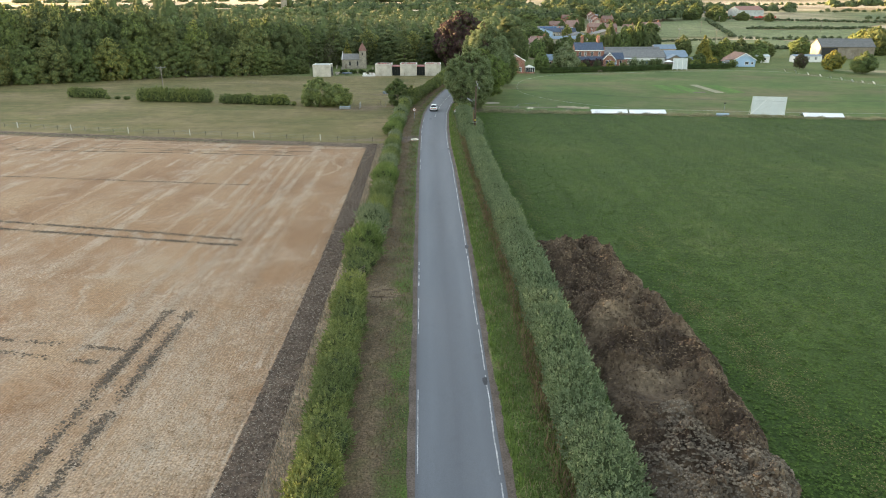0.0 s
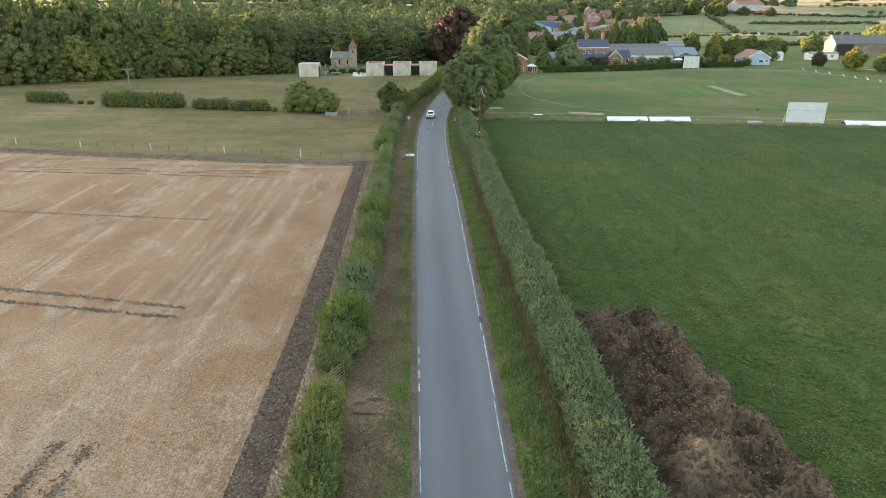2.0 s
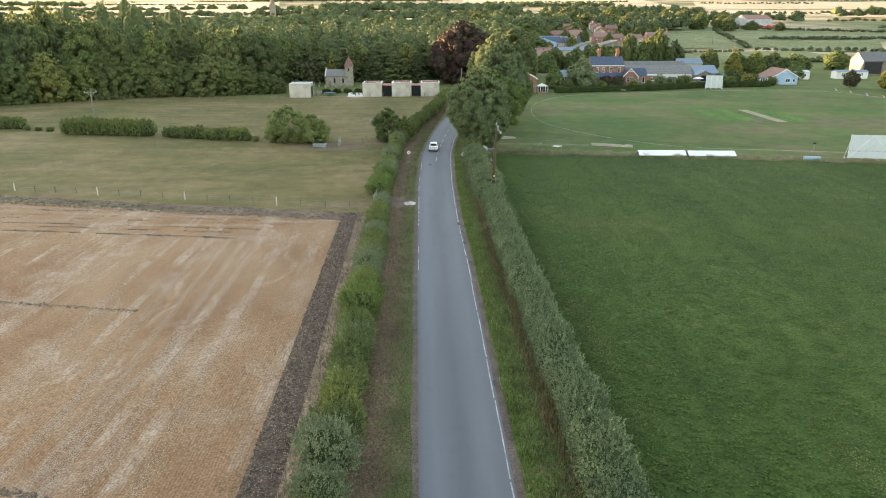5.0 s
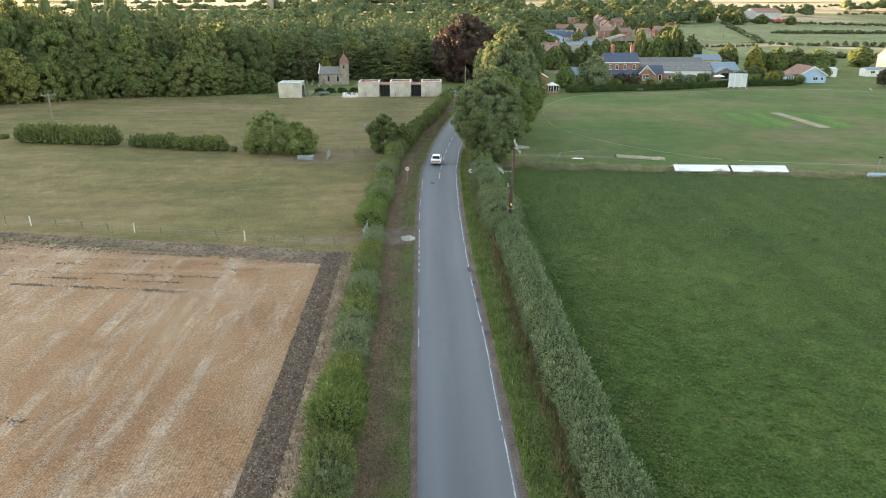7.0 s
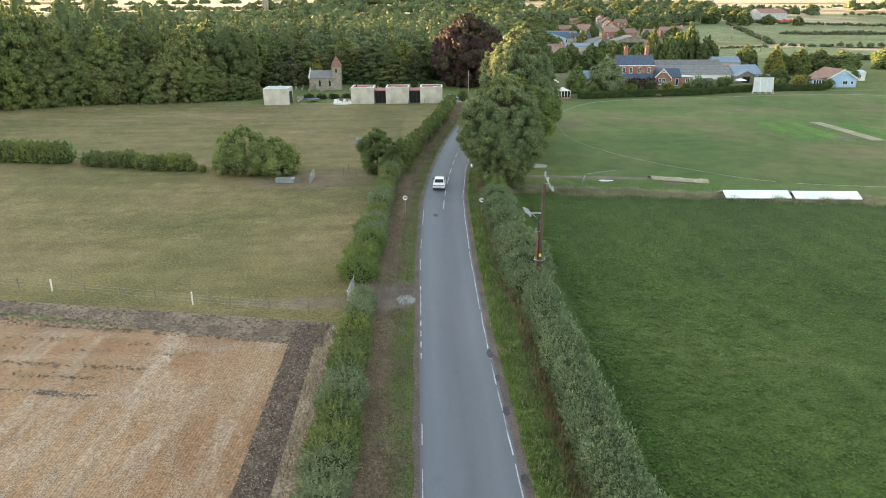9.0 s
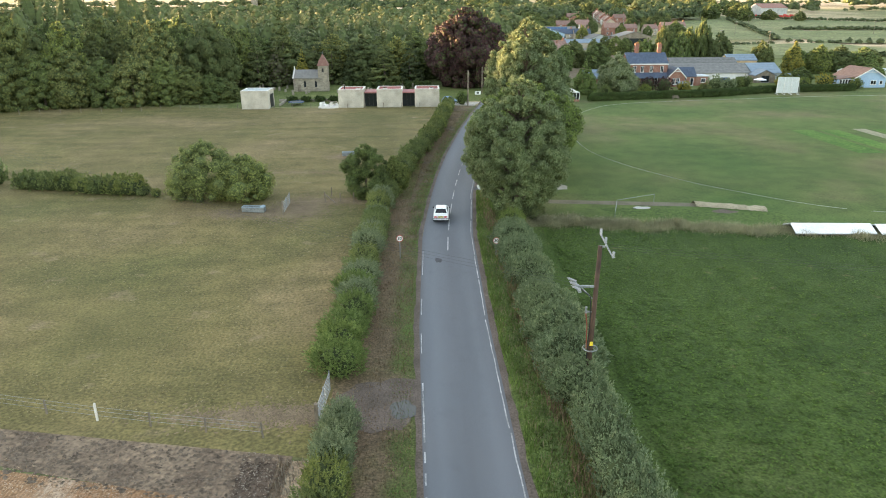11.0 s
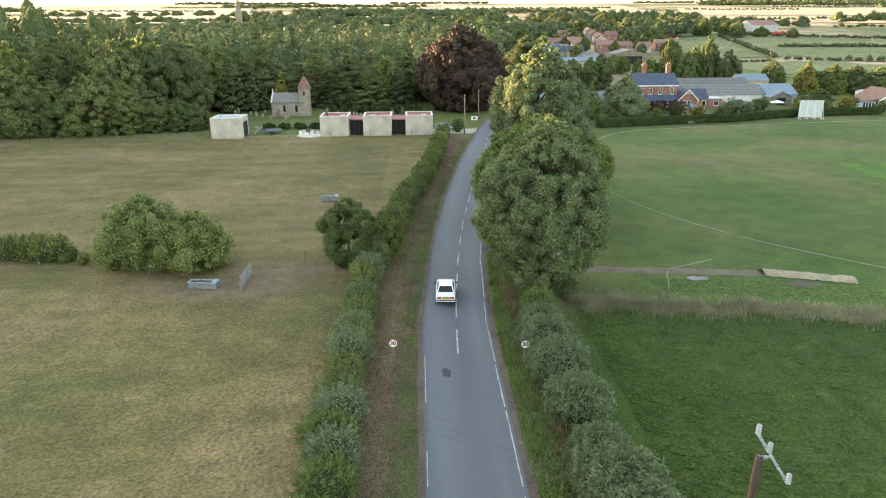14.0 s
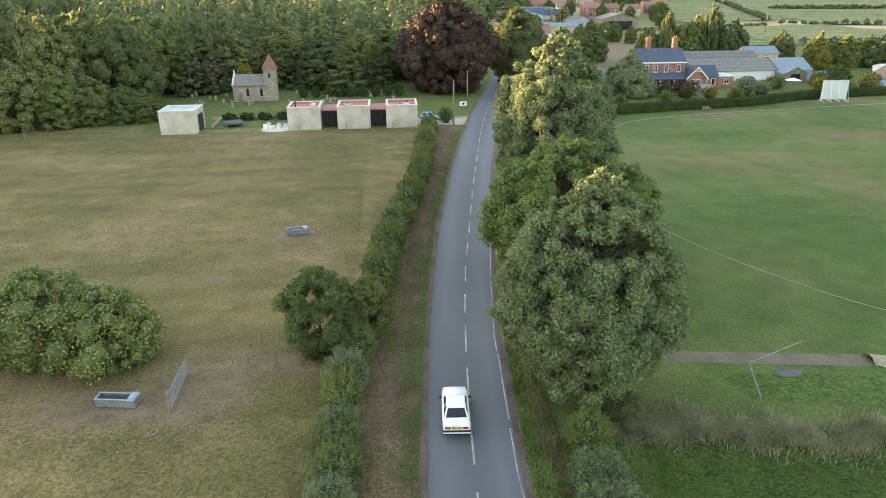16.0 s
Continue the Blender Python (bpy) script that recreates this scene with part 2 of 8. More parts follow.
def turf(name, stops, big=0.06, fine=5.0, dry=None, stripes=None, bumps=0.5, soft=1.0, hard=None, kerb=None):
    m, nt, b = base_mat(name, 0.9)
    b.inputs["Specular IOR Level"].default_value = 0.15
    col = ramp(nt, noise_node(nt, big, 7), stops)
    mid = ramp(nt, noise_node(nt, big * 9, 5), [(0.35, (0.8, 0.82, 0.8)), (0.65, (1.2, 1.16, 1.15))])
    col = mixc(nt, soft, col, mid, "MULTIPLY")
    if dry:
        d = ramp(nt, noise_node(nt, dry[1], 6), [(dry[2], (0, 0, 0)), (dry[2] + 0.14, (1, 1, 1))])
        col = mixc(nt, d, col, dry[0])
    if stripes:
        s = ramp(nt, noise_node(nt, stripes[0], 4, stripes[1], stripes[2]), [(0.4, (0.86, 0.88, 0.84)), (0.6, (1.14, 1.12, 1.1))])
        col = mixc(nt, soft, col, s, "MULTIPLY")
    if kerb:                                               # another growth takes over towards one side of the strip
        sp = nt.nodes.new("ShaderNodeSeparateXYZ")
        links(nt, nt.nodes.new("ShaderNodeTexCoord").outputs["UV"], sp.inputs[0])
        add = nt.nodes.new("ShaderNodeMath")
        add.operation = "MULTIPLY_ADD"
        links(nt, noise_node(nt, 0.5, 6), add.inputs[0])
        add.inputs[1].default_value = 1.1
        links(nt, sp.outputs[0], add.inputs[2])
        green = ramp(nt, noise_node(nt, 0.35, 5), kerb)
        col = mixc(nt, ramp_range(nt, add.outputs[0], 1.14, 1.5), col, green)
    grain = noise_node(nt, fine, 6)
    lo, hi = hard or (0.5, 1.42)
    g = ramp(nt, grain, [(0.3, (lo, lo * 1.03, lo)), (0.7, (hi, hi * 0.97, hi * 0.97))])
    links(nt, mixc(nt, 1.0, col, g, "MULTIPLY"), b.inputs["Base Color"])
    bump(nt, b, grain, bumps, 0.12)
    return m


M_ROAD = asphalt()
M_LINE = surf("worn_road_paint", (0.2, 0.203, 0.2), (0.48, 0.48, 0.475), 0.9, 7, 0.7, 0, 0.1)
M_TAR = surf("dark_tar", (0.035, 0.036, 0.04), (0.06, 0.06, 0.065), 1.5, 14, 0.7)
M_SOIL = surf("roadside_soil", (0.085, 0.066, 0.052), (0.14, 0.108, 0.088), 0.6, 9, 0.95, 0, 0.8, 0.05)
M_PLOUGH = surf("ploughed_soil", (0.086, 0.061, 0.044), (0.148, 0.108, 0.078), 1.2, 5, 0.95, 0, 1.0, 0.15)
M_HEAD = surf("field_edge_soil", (0.11, 0.08, 0.056), (0.235, 0.175, 0.12), 0.5, 4, 0.95, 0, 1.0, 0.15)
M_CLOD = surf("soil_clod", (0.07, 0.048, 0.034), (0.132, 0.096, 0.07), 1.5, 8, 0.95, 0, 0.8, 0.05)
M_MUCK = surf("manure", (0.034, 0.021, 0.013), (0.088, 0.06, 0.038), 0.3, 3.0, 0.95, 0, 1.0, 0.3, c3=(0.19, 0.14, 0.09))
M_MUCKLUMP = leaf_mat("manure_lump", (0.036, 0.023, 0.014), (0.19, 0.14, 0.09), 0.9, 0.0, 0.0, 0.45)
M_PALELUMP = leaf_mat("dry_manure_lump", (0.085, 0.066, 0.048), (0.21, 0.172, 0.128), 0.9, 0.0, 0.0, 0.35)
M_STUBBLE = stubble()
M_RUT = surf("rut_soil", (0.095, 0.072, 0.053), (0.19, 0.148, 0.11), 1.5, 8, 0.95, 0, 0.8, 0.05)
M_CHAFF = leaf_mat("chaff", (0.16, 0.13, 0.1), (0.38, 0.33, 0.26), 0.85, 0.1, 0.0, 0.1)
M_LAWN2 = turf("wet_grass", [(0.3, (0.06, 0.098, 0.024)), (0.7, (0.08, 0.125, 0.03))], 0.2, 4)
M_MARGIN = turf("straw_grass", [(0.3, (0.26, 0.195, 0.13)), (0.7, (0.4, 0.31, 0.215))], 0.5, 6)
M_EARTH = surf("trodden_earth", (0.125, 0.1, 0.062), (0.2, 0.155, 0.1), 0.5, 5, 0.95, 0, 0.5, 0.05)
M_BLADE_P = leaf_mat("grazed_blade", (0.13, 0.125, 0.045), (0.23, 0.19, 0.09), 0.75, 0.3, 0.0, 0.25)
M_MAT = surf("worn_mat", (0.12, 0.105, 0.07), (0.18, 0.155, 0.115), 0.5, 8, 0.95)
M_ROPE = plain("weathered_rope", (0.42, 0.43, 0.38), 0.8)
M_STRAW = leaf_mat("straw", (0.15, 0.09, 0.046), (0.42, 0.31, 0.2), 0.8, 0.1, 0.0, 0.1)
M_CROP = turf("crop", [(0.3, (0.037, 0.066, 0.014)), (0.55, (0.05, 0.082, 0.018)), (0.75, (0.076, 0.1, 0.029))], 0.05, 6.0, ((0.11, 0.105, 0.046), 0.9, 0.66), (0.5, (1.0, 0.02, 1), 0.03), 1.0, 0.6, (0.48, 1.44))
M_CROPLEAF = leaf_mat("crop_leaf", (0.042, 0.076, 0.013), (0.092, 0.142, 0.03), 0.65, 0.25, 0.0, 0.2)
M_PITCH_GRASS = turf("mown_grass", [(0.32, (0.06, 0.106, 0.026)), (0.5, (0.085, 0.117, 0.035)), (0.68, (0.145, 0.125, 0.066))], 0.04, 6.0, None, (0.06, (0.3, 1.0, 1), 0.15), 0.3, 0.7, (0.66, 1.28))
M_SQUARE = turf("watered_grass", [(0.3, (0.058, 0.135, 0.022)), (0.7, (0.085, 0.155, 0.032))], 0.2, 4, None, (0.3, (1, 0.1, 1), 0.0), 0.2)
M_WICKET = surf("bare_wicket", (0.2, 0.19, 0.12), (0.3, 0.275, 0.19), 0.4, 5, 0.9)
M_PADDOCK = turf("paddock", [(0.3, (0.108, 0.11, 0.04)), (0.5, (0.15, 0.13, 0.055)), (0.7, (0.2, 0.158, 0.083))], 0.05, 5.0, ((0.235, 0.18, 0.115), 0.3, 0.63), (0.35, (0.2, 1.0, 1), 0.5), 0.8, 0.8, (0.54, 1.4))
M_LAWN = turf("lawn", [(0.3, (0.09, 0.12, 0.035)), (0.7, (0.13, 0.15, 0.05))], 0.12, 4.0)
M_FAR_GREEN = turf("far_pasture", [(0.3, (0.13, 0.165, 0.068)), (0.7, (0.19, 0.2, 0.095))], 0.012, 0.7, ((0.24, 0.22, 0.12), 0.02, 0.6), None, 0.3)
M_FAR_PALE = turf("far_stubble", [(0.3, (0.5, 0.38, 0.24)), (0.7, (0.62, 0.5, 0.34))], 0.006, 0.5, None, None, 0.2)
M_GROUND = turf("countryside", [(0.36, (0.12, 0.145, 0.06)), (0.48, (0.2, 0.19, 0.09)), (0.56, (0.45, 0.36, 0.23))], 0.0045, 1.5)
M_VERGE_L = turf("dry_verge", [(0.3, (0.095, 0.07, 0.046)), (0.55, (0.15, 0.112, 0.072)), (0.78, (0.10, 0.098, 0.042))], 0.35, 8.0, ((0.17, 0.118, 0.078), 0.5, 0.54), (0.6, (1.0, 0.12, 1), 0.0), 0.5, 1.0, None, [(0.35, (0.062, 0.078, 0.026)), (0.55, (0.085, 0.1, 0.034)), (0.7, (0.075, 0.125, 0.026))])
M_VERGE_R = turf("lush_verge", [(0.3, (0.07, 0.098, 0.028)), (0.54, (0.105, 0.145, 0.04)), (0.7, (0.16, 0.135, 0.07))], 0.5, 7.0)
M_BLADE_G = leaf_mat("grass_blade", (0.085, 0.13, 0.03), (0.175, 0.245, 0.066), 0.6, 0.4, 0.0, 0.25)
M_BLADE_D = leaf_mat("dry_grass_blade", (0.12, 0.09, 0.05), (0.25, 0.18, 0.11), 0.75, 0.2, 0.0, 0.25)
M_BLADE_T = leaf_mat("tall_grass_blade", (0.18, 0.18, 0.095), (0.4, 0.37, 0.24), 0.75, 0.45, 0.0, 0.25)
M_BENT = leaf_mat("dry_bent", (0.19, 0.165, 0.09), (0.33, 0.28, 0.17), 0.8, 0.2, 0.0, 0.2)
M_TRODDEN = leaf_mat("trodden_grass", (0.13, 0.1, 0.066), (0.25, 0.185, 0.12), 0.9, 0.0, 0.0, 0.2)
M_GRAVEL = surf("gravel", (0.3, 0.27, 0.23), (0.42, 0.39, 0.34), 0.5, 12, 0.95)
M_WATER = base_mat("puddle_water", 0.09)[0]
M_WATER.node_tree.nodes["Principled BSDF"].inputs["Base Color"].default_value = (0.06, 0.058, 0.05, 1)
M_TRAIL = leaf_mat("spread_straw", (0.36, 0.272, 0.19), (0.55, 0.45, 0.34), 0.85, 0.1, 0.0, 0.15)
M_BARK = surf("bark", (0.07, 0.055, 0.042), (0.14, 0.115, 0.09), 1.0, 9, 0.95, 0, 1.0, 0.06, stretch=(1, 1, 0.2))
# leaf tone greyed: the haze of distance is put into the colour
M_FARTREE = leaf_mat("distant_leaf", (0.06, 0.08, 0.04), (0.125, 0.145, 0.078), 0.7, 0.05, 0.2, 0.35)
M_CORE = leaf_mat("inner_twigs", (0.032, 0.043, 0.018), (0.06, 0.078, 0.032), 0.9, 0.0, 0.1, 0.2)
# darker leaf colour that holds the shade inside tree crowns
M_SHADED = leaf_mat("shaded_leaf", (0.06, 0.08, 0.033), (0.105, 0.13, 0.055), 0.9, 0.0, 0.1, 0.2)
M_HEDGE_R = leaf_mat("hawthorn_leaf", (0.085, 0.125, 0.06), (0.235, 0.285, 0.16), 0.55, 0.25, 0.08, 0.25)
M_HEDGE_L = leaf_mat("hedge_leaf", (0.096, 0.124, 0.042), (0.225, 0.262, 0.105), 0.55, 0.28, 0.22, 0.25)
M_SHRUB_B = leaf_mat("bright_leaf", (0.085, 0.13, 0.034), (0.195, 0.25, 0.085), 0.5, 0.3, 0.1, 0.2)
M_SHRUB_S = leaf_mat("silver_leaf", (0.115, 0.145, 0.078), (0.255, 0.295, 0.17), 0.55, 0.2, 0.06, 0.2)
M_LIME = leaf_mat("lime_leaf", (0.098, 0.135, 0.06), (0.215, 0.262, 0.14), 0.5, 0.35, 0.08, 0.25)
M_GREEN = leaf_mat("tree_leaf", (0.1, 0.135, 0.042), (0.178, 0.212, 0.08), 0.5, 0.35, 0.25, 0.25)
M_WOODLEAF = leaf_mat("olive_leaf", (0.14, 0.15, 0.052), (0.225, 0.235, 0.09), 0.55, 0.35, 0.25, 0.3)
M_MAPLE = leaf_mat("maple_leaf", (0.09, 0.135, 0.03), (0.21, 0.265, 0.08), 0.5, 0.4, 0.1, 0.25)
M_YELLOW = leaf_mat("yellow_leaf", (0.16, 0.15, 0.03), (0.34, 0.3, 0.07), 0.55, 0.35, 0.15, 0.25)
M_DARKTREE = leaf_mat("dark_leaf", (0.08, 0.1, 0.04), (0.142, 0.16, 0.068), 0.55, 0.3, 0.25, 0.25)
M_BEECH = leaf_mat("copper_leaf", (0.032, 0.019, 0.02), (0.085, 0.045, 0.042), 0.5, 0.12, 0.1, 0.3)
M_CONIFER = leaf_mat("needle", (0.052, 0.07, 0.034), (0.12, 0.14, 0.064), 0.65, 0.1, 0.25, 0.25)
M_CLIP = leaf_mat("clipped_leaf", (0.03, 0.055, 0.015), (0.07, 0.10, 0.03), 0.6, 0.15, 0.1, 0.2)
M_WHITE = plain("white_paint", (0.78, 0.78, 0.76), 0.45)
M_CARWHITE = plain("white_car_paint", (0.8, 0.8, 0.8), 0.22, 0, 3, 0.02)
M_CARBLUE = plain("pale_blue_car_paint", (0.28, 0.42, 0.6), 0.25, 0.2, 3, 0.04)
M_CARDARK = plain("dark_car_paint", (0.06, 0.12, 0.22), 0.25, 0.2, 3, 0.04)
M_BLACK = plain("black_plastic", (0.02, 0.02, 0.022), 0.5)
M_TYRE = plain("tyre_rubber", (0.018, 0.018, 0.018), 0.85)
M_RED = plain("red_lens", (0.45, 0.015, 0.02), 0.25, 0, 6, 0.05)
M_SIGNRED = plain("sign_red", (0.55, 0.02, 0.03), 0.45)
M_PLATE = plain("yellow_plate", (0.75, 0.6, 0.06), 0.45, 0, 6, 0.03)
M_STEEL = surf("galvanised_steel", (0.2, 0.22, 0.23), (0.31, 0.33, 0.34), 2, 12, 0.5, 0.5, 0.1)
M_GLASS = glass_mat("window_glass")
M_CARGLASS = glass_mat("car_glass", (0.012, 0.014, 0.016))
M_POLE = surf("creosoted_pole", (0.05, 0.032, 0.024), (0.1, 0.064, 0.046), 0.8, 7, 0.85, 0, 0.5, 0.02, stretch=(1, 1, 0.15))
M_WOOD = surf("weathered_wood", (0.16, 0.13, 0.1), (0.27, 0.23, 0.185), 1.2, 8, 0.9, 0, 0.4, 0.02, stretch=(1, 1, 0.2))
M_TIMBER = surf("timber_boards", (0.45, 0.31, 0.16), (0.6, 0.43, 0.24), 1.0, 6, 0.8)
M_INSUL = plain("grey_porcelain", (0.3, 0.31, 0.33), 0.4)
M_WIRE = plain("wire", (0.075, 0.075, 0.08), 0.8)
M_CREAM = brick_mat("cream_brick", (0.42, 0.385, 0.325), (0.53, 0.49, 0.42), (0.48, 0.445, 0.38))
M_REDBRICK = brick_mat("red_brick", (0.24, 0.09, 0.066), (0.32, 0.135, 0.095), (0.32, 0.26, 0.22))
M_STONE = brick_mat("rubble_stone", (0.22, 0.195, 0.155), (0.34, 0.3, 0.245), (0.26, 0.23, 0.19), 0.45, 0.2)
M_SANDST = brick_mat("village_stone", (0.33, 0.28, 0.22), (0.44, 0.385, 0.31), (0.4, 0.35, 0.29), 0.4, 0.18)
M_SLATE = roof_mat("blue_slate", (0.042, 0.06, 0.095), (0.07, 0.092, 0.135), 0.22, 0.5)
M_STONESLATE = roof_mat("stone_slate", (0.13, 0.125, 0.115), (0.2, 0.19, 0.175), 0.25)
M_PANTILE = roof_mat("red_pantile", (0.18, 0.108, 0.09), (0.27, 0.172, 0.145), 0.3, 0.8, 0.2)
M_REDTILE = roof_mat("tower_tile", (0.2, 0.105, 0.085), (0.28, 0.155, 0.125), 0.22, 0.8)
M_BROWNTILE = roof_mat("brown_tile", (0.15, 0.09, 0.07), (0.22, 0.145, 0.115), 0.3, 0.8)
M_SHEET = roof_mat("fibre_cement_sheet", (0.12, 0.12, 0.117), (0.19, 0.187, 0.18), 1.2, 0.85)
M_METALROOF = roof_mat("blue_grey_sheet", (0.12, 0.165, 0.21), (0.17, 0.22, 0.27), 0.9, 0.45)
M_GREYMETAL = surf("grey_cladding", (0.3, 0.33, 0.33), (0.42, 0.45, 0.45), 0.3, 6, 0.6)
M_REDROOF = surf("red_roof_membrane", (0.34, 0.14, 0.13), (0.42, 0.2, 0.185), 0.4, 4, 0.7, grit=(0.85, 1.1))
M_PALEROOF = surf("pale_roof_membrane", (0.45, 0.5, 0.52), (0.55, 0.59, 0.6), 0.4, 4, 0.6, grit=(0.9, 1.06))
M_COPING = plain("pale_coping", (0.6, 0.57, 0.53), 0.6)
M_DARKFRAME = plain("dark_frame", (0.03, 0.03, 0.032), 0.4)
M_BLUEWALL = surf("pale_blue_render", (0.3, 0.43, 0.6), (0.38, 0.51, 0.67), 0.4, 6, 0.8, grit=(0.88, 1.08))
M_RENDER = surf("white_render", (0.6, 0.59, 0.56), (0.74, 0.73, 0.7), 0.4, 6, 0.8, grit=(0.86, 1.08))
M_CONCRETE = surf("concrete_panel", (0.17, 0.145, 0.115), (0.27, 0.235, 0.19), 0.4, 5, 0.9)
M_TARP = surf("white_cover_sheet", (0.68, 0.69, 0.7), (0.8, 0.8, 0.8), 0.6, 5, 0.5, grit=(0.88, 1.06))
M_SCREEN = plain("white_slats", (0.56, 0.6, 0.61), 0.5, 0, 3, 0.04)
M_NET = surf("cream_netting", (0.24, 0.21, 0.14), (0.36, 0.31, 0.22), 0.8, 8, 0.9)
M_BLUEPLASTIC = plain("blue_grey_sheeting", (0.3, 0.38, 0.45), 0.5)
M_GREENPLASTIC = plain("pale_green_wrap", (0.35, 0.55, 0.45), 0.4)
M_ROSTRED = plain("machine_red", (0.45, 0.05, 0.04), 0.4)
M_RUST = plain("rusty_pipe", (0.24, 0.07, 0.045), 0.6)
M_POT = plain("terracotta", (0.42, 0.2, 0.12), 0.8)

# ---------------------------------------------------------------- mesh helpers


def lerp(y, pts):
    return float(np.interp(y, [p[0] for p in pts], [p[1] for p in pts]))


LAND = [(-400, 1.88), (265, -1.25), (500, -1.25), (820, 11), (1500, 30), (3000, 90), (4600, 100)]
BREAKS = [265, 500, 820, 1500, 3000]


def land(y):
    return lerp(y, LAND)


class Build:
    """Collects faces for one mesh."""

    def __init__(self):
        self.v, self.f = [], []

    def add(self, vs, fs):
        n = len(self.v)
        self.v += [tuple(p) for p in vs]
        self.f += [tuple(n + i for i in f) for f in fs]
        return self

    def box(self, x, y, z, sx, sy, sz, rz=0.0, taper=1.0):
        """Centre of the base at x, y, z."""
        c, s = math.cos(rz), math.sin(rz)
        vs = []
        for zz, k in ((0, 1.0), (sz, taper)):
            for a, b in ((-1, -1), (1, -1), (1, 1), (-1, 1)):
                px, py = a * sx / 2 * k, b * sy / 2 * k
                vs.append((x + px * c - py * s, y + px * s + py * c, z + zz))
        return self.add(vs, [(3, 2, 1, 0), (4, 5, 6, 7), (0, 1, 5, 4), (1, 2, 6, 5), (2, 3, 7, 6), (3, 0, 4, 7)])

    def tube(self, p0, p1, r0, r1=None, n=8, cap=True):
        r1 = r0 if r1 is None else r1
        a, b = Vector(p0), Vector(p1)
        d = (b - a).normalized()
        u = d.orthogonal().normalized()
        w = d.cross(u)
        vs = [a + (u * math.cos(t) + w * math.sin(t)) * r0 for t in np.linspace(0, 2 * math.pi, n, False)]
        vs += [b + (u * math.cos(t) + w * math.sin(t)) * r1 for t in np.linspace(0, 2 * math.pi, n, False)]
        fs = [(i, (i + 1) % n, n + (i + 1) % n, n + i) for i in range(n)]
        if cap:
            fs += [tuple(range(n - 1, -1, -1)), tuple(range(n, 2 * n))]
        return self.add(vs, fs)

    def path(self, pts, radii, n=7):
        pts = [Vector(p) for p in pts]
        u = (pts[1] - pts[0]).orthogonal().normalized()
        loops = []
        for i, (p, r) in enumerate(zip(pts, radii)):
            d = (pts[min(i + 1, len(pts) - 1)] - pts[max(i - 1, 0)]).normalized()
            u = (u - d * u.dot(d)).normalized()
            w = d.cross(u)
            loops.append([tuple(p + (u * math.cos(t) + w * math.sin(t)) * r) for t in np.linspace(0, 2 * math.pi, n, False)])
        return self.loft(loops)

    def prism(self, poly, axis, a, b):
        """Extrude a polygon of two coordinates along axis from a to b."""
        def put(p, t):
            return {"x": (t, p[0], p[1]), "y": (p[0], t, p[1]), "z": (p[0], p[1], t)}[axis]
        n = len(poly)
        vs = [put(p, a) for p in poly] + [put(p, b) for p in poly]
        fs = [(i, (i + 1) % n, n + (i + 1) % n, n + i) for i in range(n)]
        return self.add(vs, fs + [tuple(range(n - 1, -1, -1)), tuple(range(n, 2 * n))])

    def loft(self, loops, closed=True, caps=True):
        n = len(loops[0])
        vs = [p for lp in loops for p in lp]
        fs = []
        for k in range(len(loops) - 1):
            for i in range(n if closed else n - 1):
                j = (i + 1) % n
                fs.append((k * n + i, k * n + j, (k + 1) * n + j, (k + 1) * n + i))
        if caps and closed:
            fs += [tuple(range(n - 1, -1, -1)), tuple((len(loops) - 1) * n + i for i in range(n))]
        return self.add(vs, fs)

    def ball(self, x, y, z, rx, ry, rz, n=10, m=6, rough=0.0, seed=0):
        loops = []
        for k in range(m + 1):
            t = math.pi * k / m
            lp = []
            for i in range(n):
                a = 2 * math.pi * i / n
                d = 1 + rough * noise.noise((3 * math.sin(t) * math.cos(a) + seed, 3 * math.sin(t) * math.sin(a), 3 * math.cos(t)))
                s = max(math.sin(t), 0.02)
                lp.append((x + rx * d * s * math.cos(a), y + ry * d * s * math.sin(a), z - rz * d * math.cos(t)))
            loops.append(lp)
        return self.loft(loops)

    def mesh(self, name, smooth=False):
        me = bpy.data.meshes.new(name)
        me.from_pydata(self.v, [], self.f)
        bm = bmesh.new()
        bm.from_mesh(me)
        bmesh.ops.recalc_face_normals(bm, faces=bm.faces)
        bm.to_mesh(me)
        bm.free()
        if smooth:
            me.polygons.foreach_set("use_smooth", [True] * len(me.polygons))
        return me


def part(name, geo, material, parent, label="", smooth=False):
    """One mesh object under a thing or a part."""
    me = geo.mesh(name, smooth) if isinstance(geo, Build) else geo
    if not me.materials:
        me.materials.append(material)
    ob = new(name, me)
    ob.parent = parent
    if label:
        tagged(ob, label)
    return ob


def thing(name, label, category, m=None, group="", kind=""):
    ob = new(name)
    ob.empty_display_size = 0.5
    if m is not None:
        ob.matrix_basis = m
    return tagged(ob, label, category, group, kind)


def solo(name, geo, material, label, category="", group="", kind="", smooth=False):
    me = geo.mesh(name, smooth) if isinstance(geo, Build) else geo
    if not me.materials:
        me.materials.append(material)
    return tagged(new(name, me), label, category, group, kind)


def quads_mesh(name, V):
    """A mesh of loose quads from an array (n, 4, 3)."""
    n = len(V)
    me = bpy.data.meshes.new(name)
    me.vertices.add(4 * n)
    me.vertices.foreach_set("co", np.ascontiguousarray(V, dtype=np.float32).ravel())
    me.loops.add(4 * n)
    me.loops.foreach_set("vertex_index", np.arange(4 * n, dtype=np.int32))
    me.polygons.add(n)
    me.polygons.foreach_set("loop_start", np.arange(0, 4 * n, 4, dtype=np.int32))
    me.update(calc_edges=True)
    me.validate()
    return me


def unit(a):
    return a / np.maximum(np.linalg.norm(a, axis=-1, keepdims=True), 1e-9)


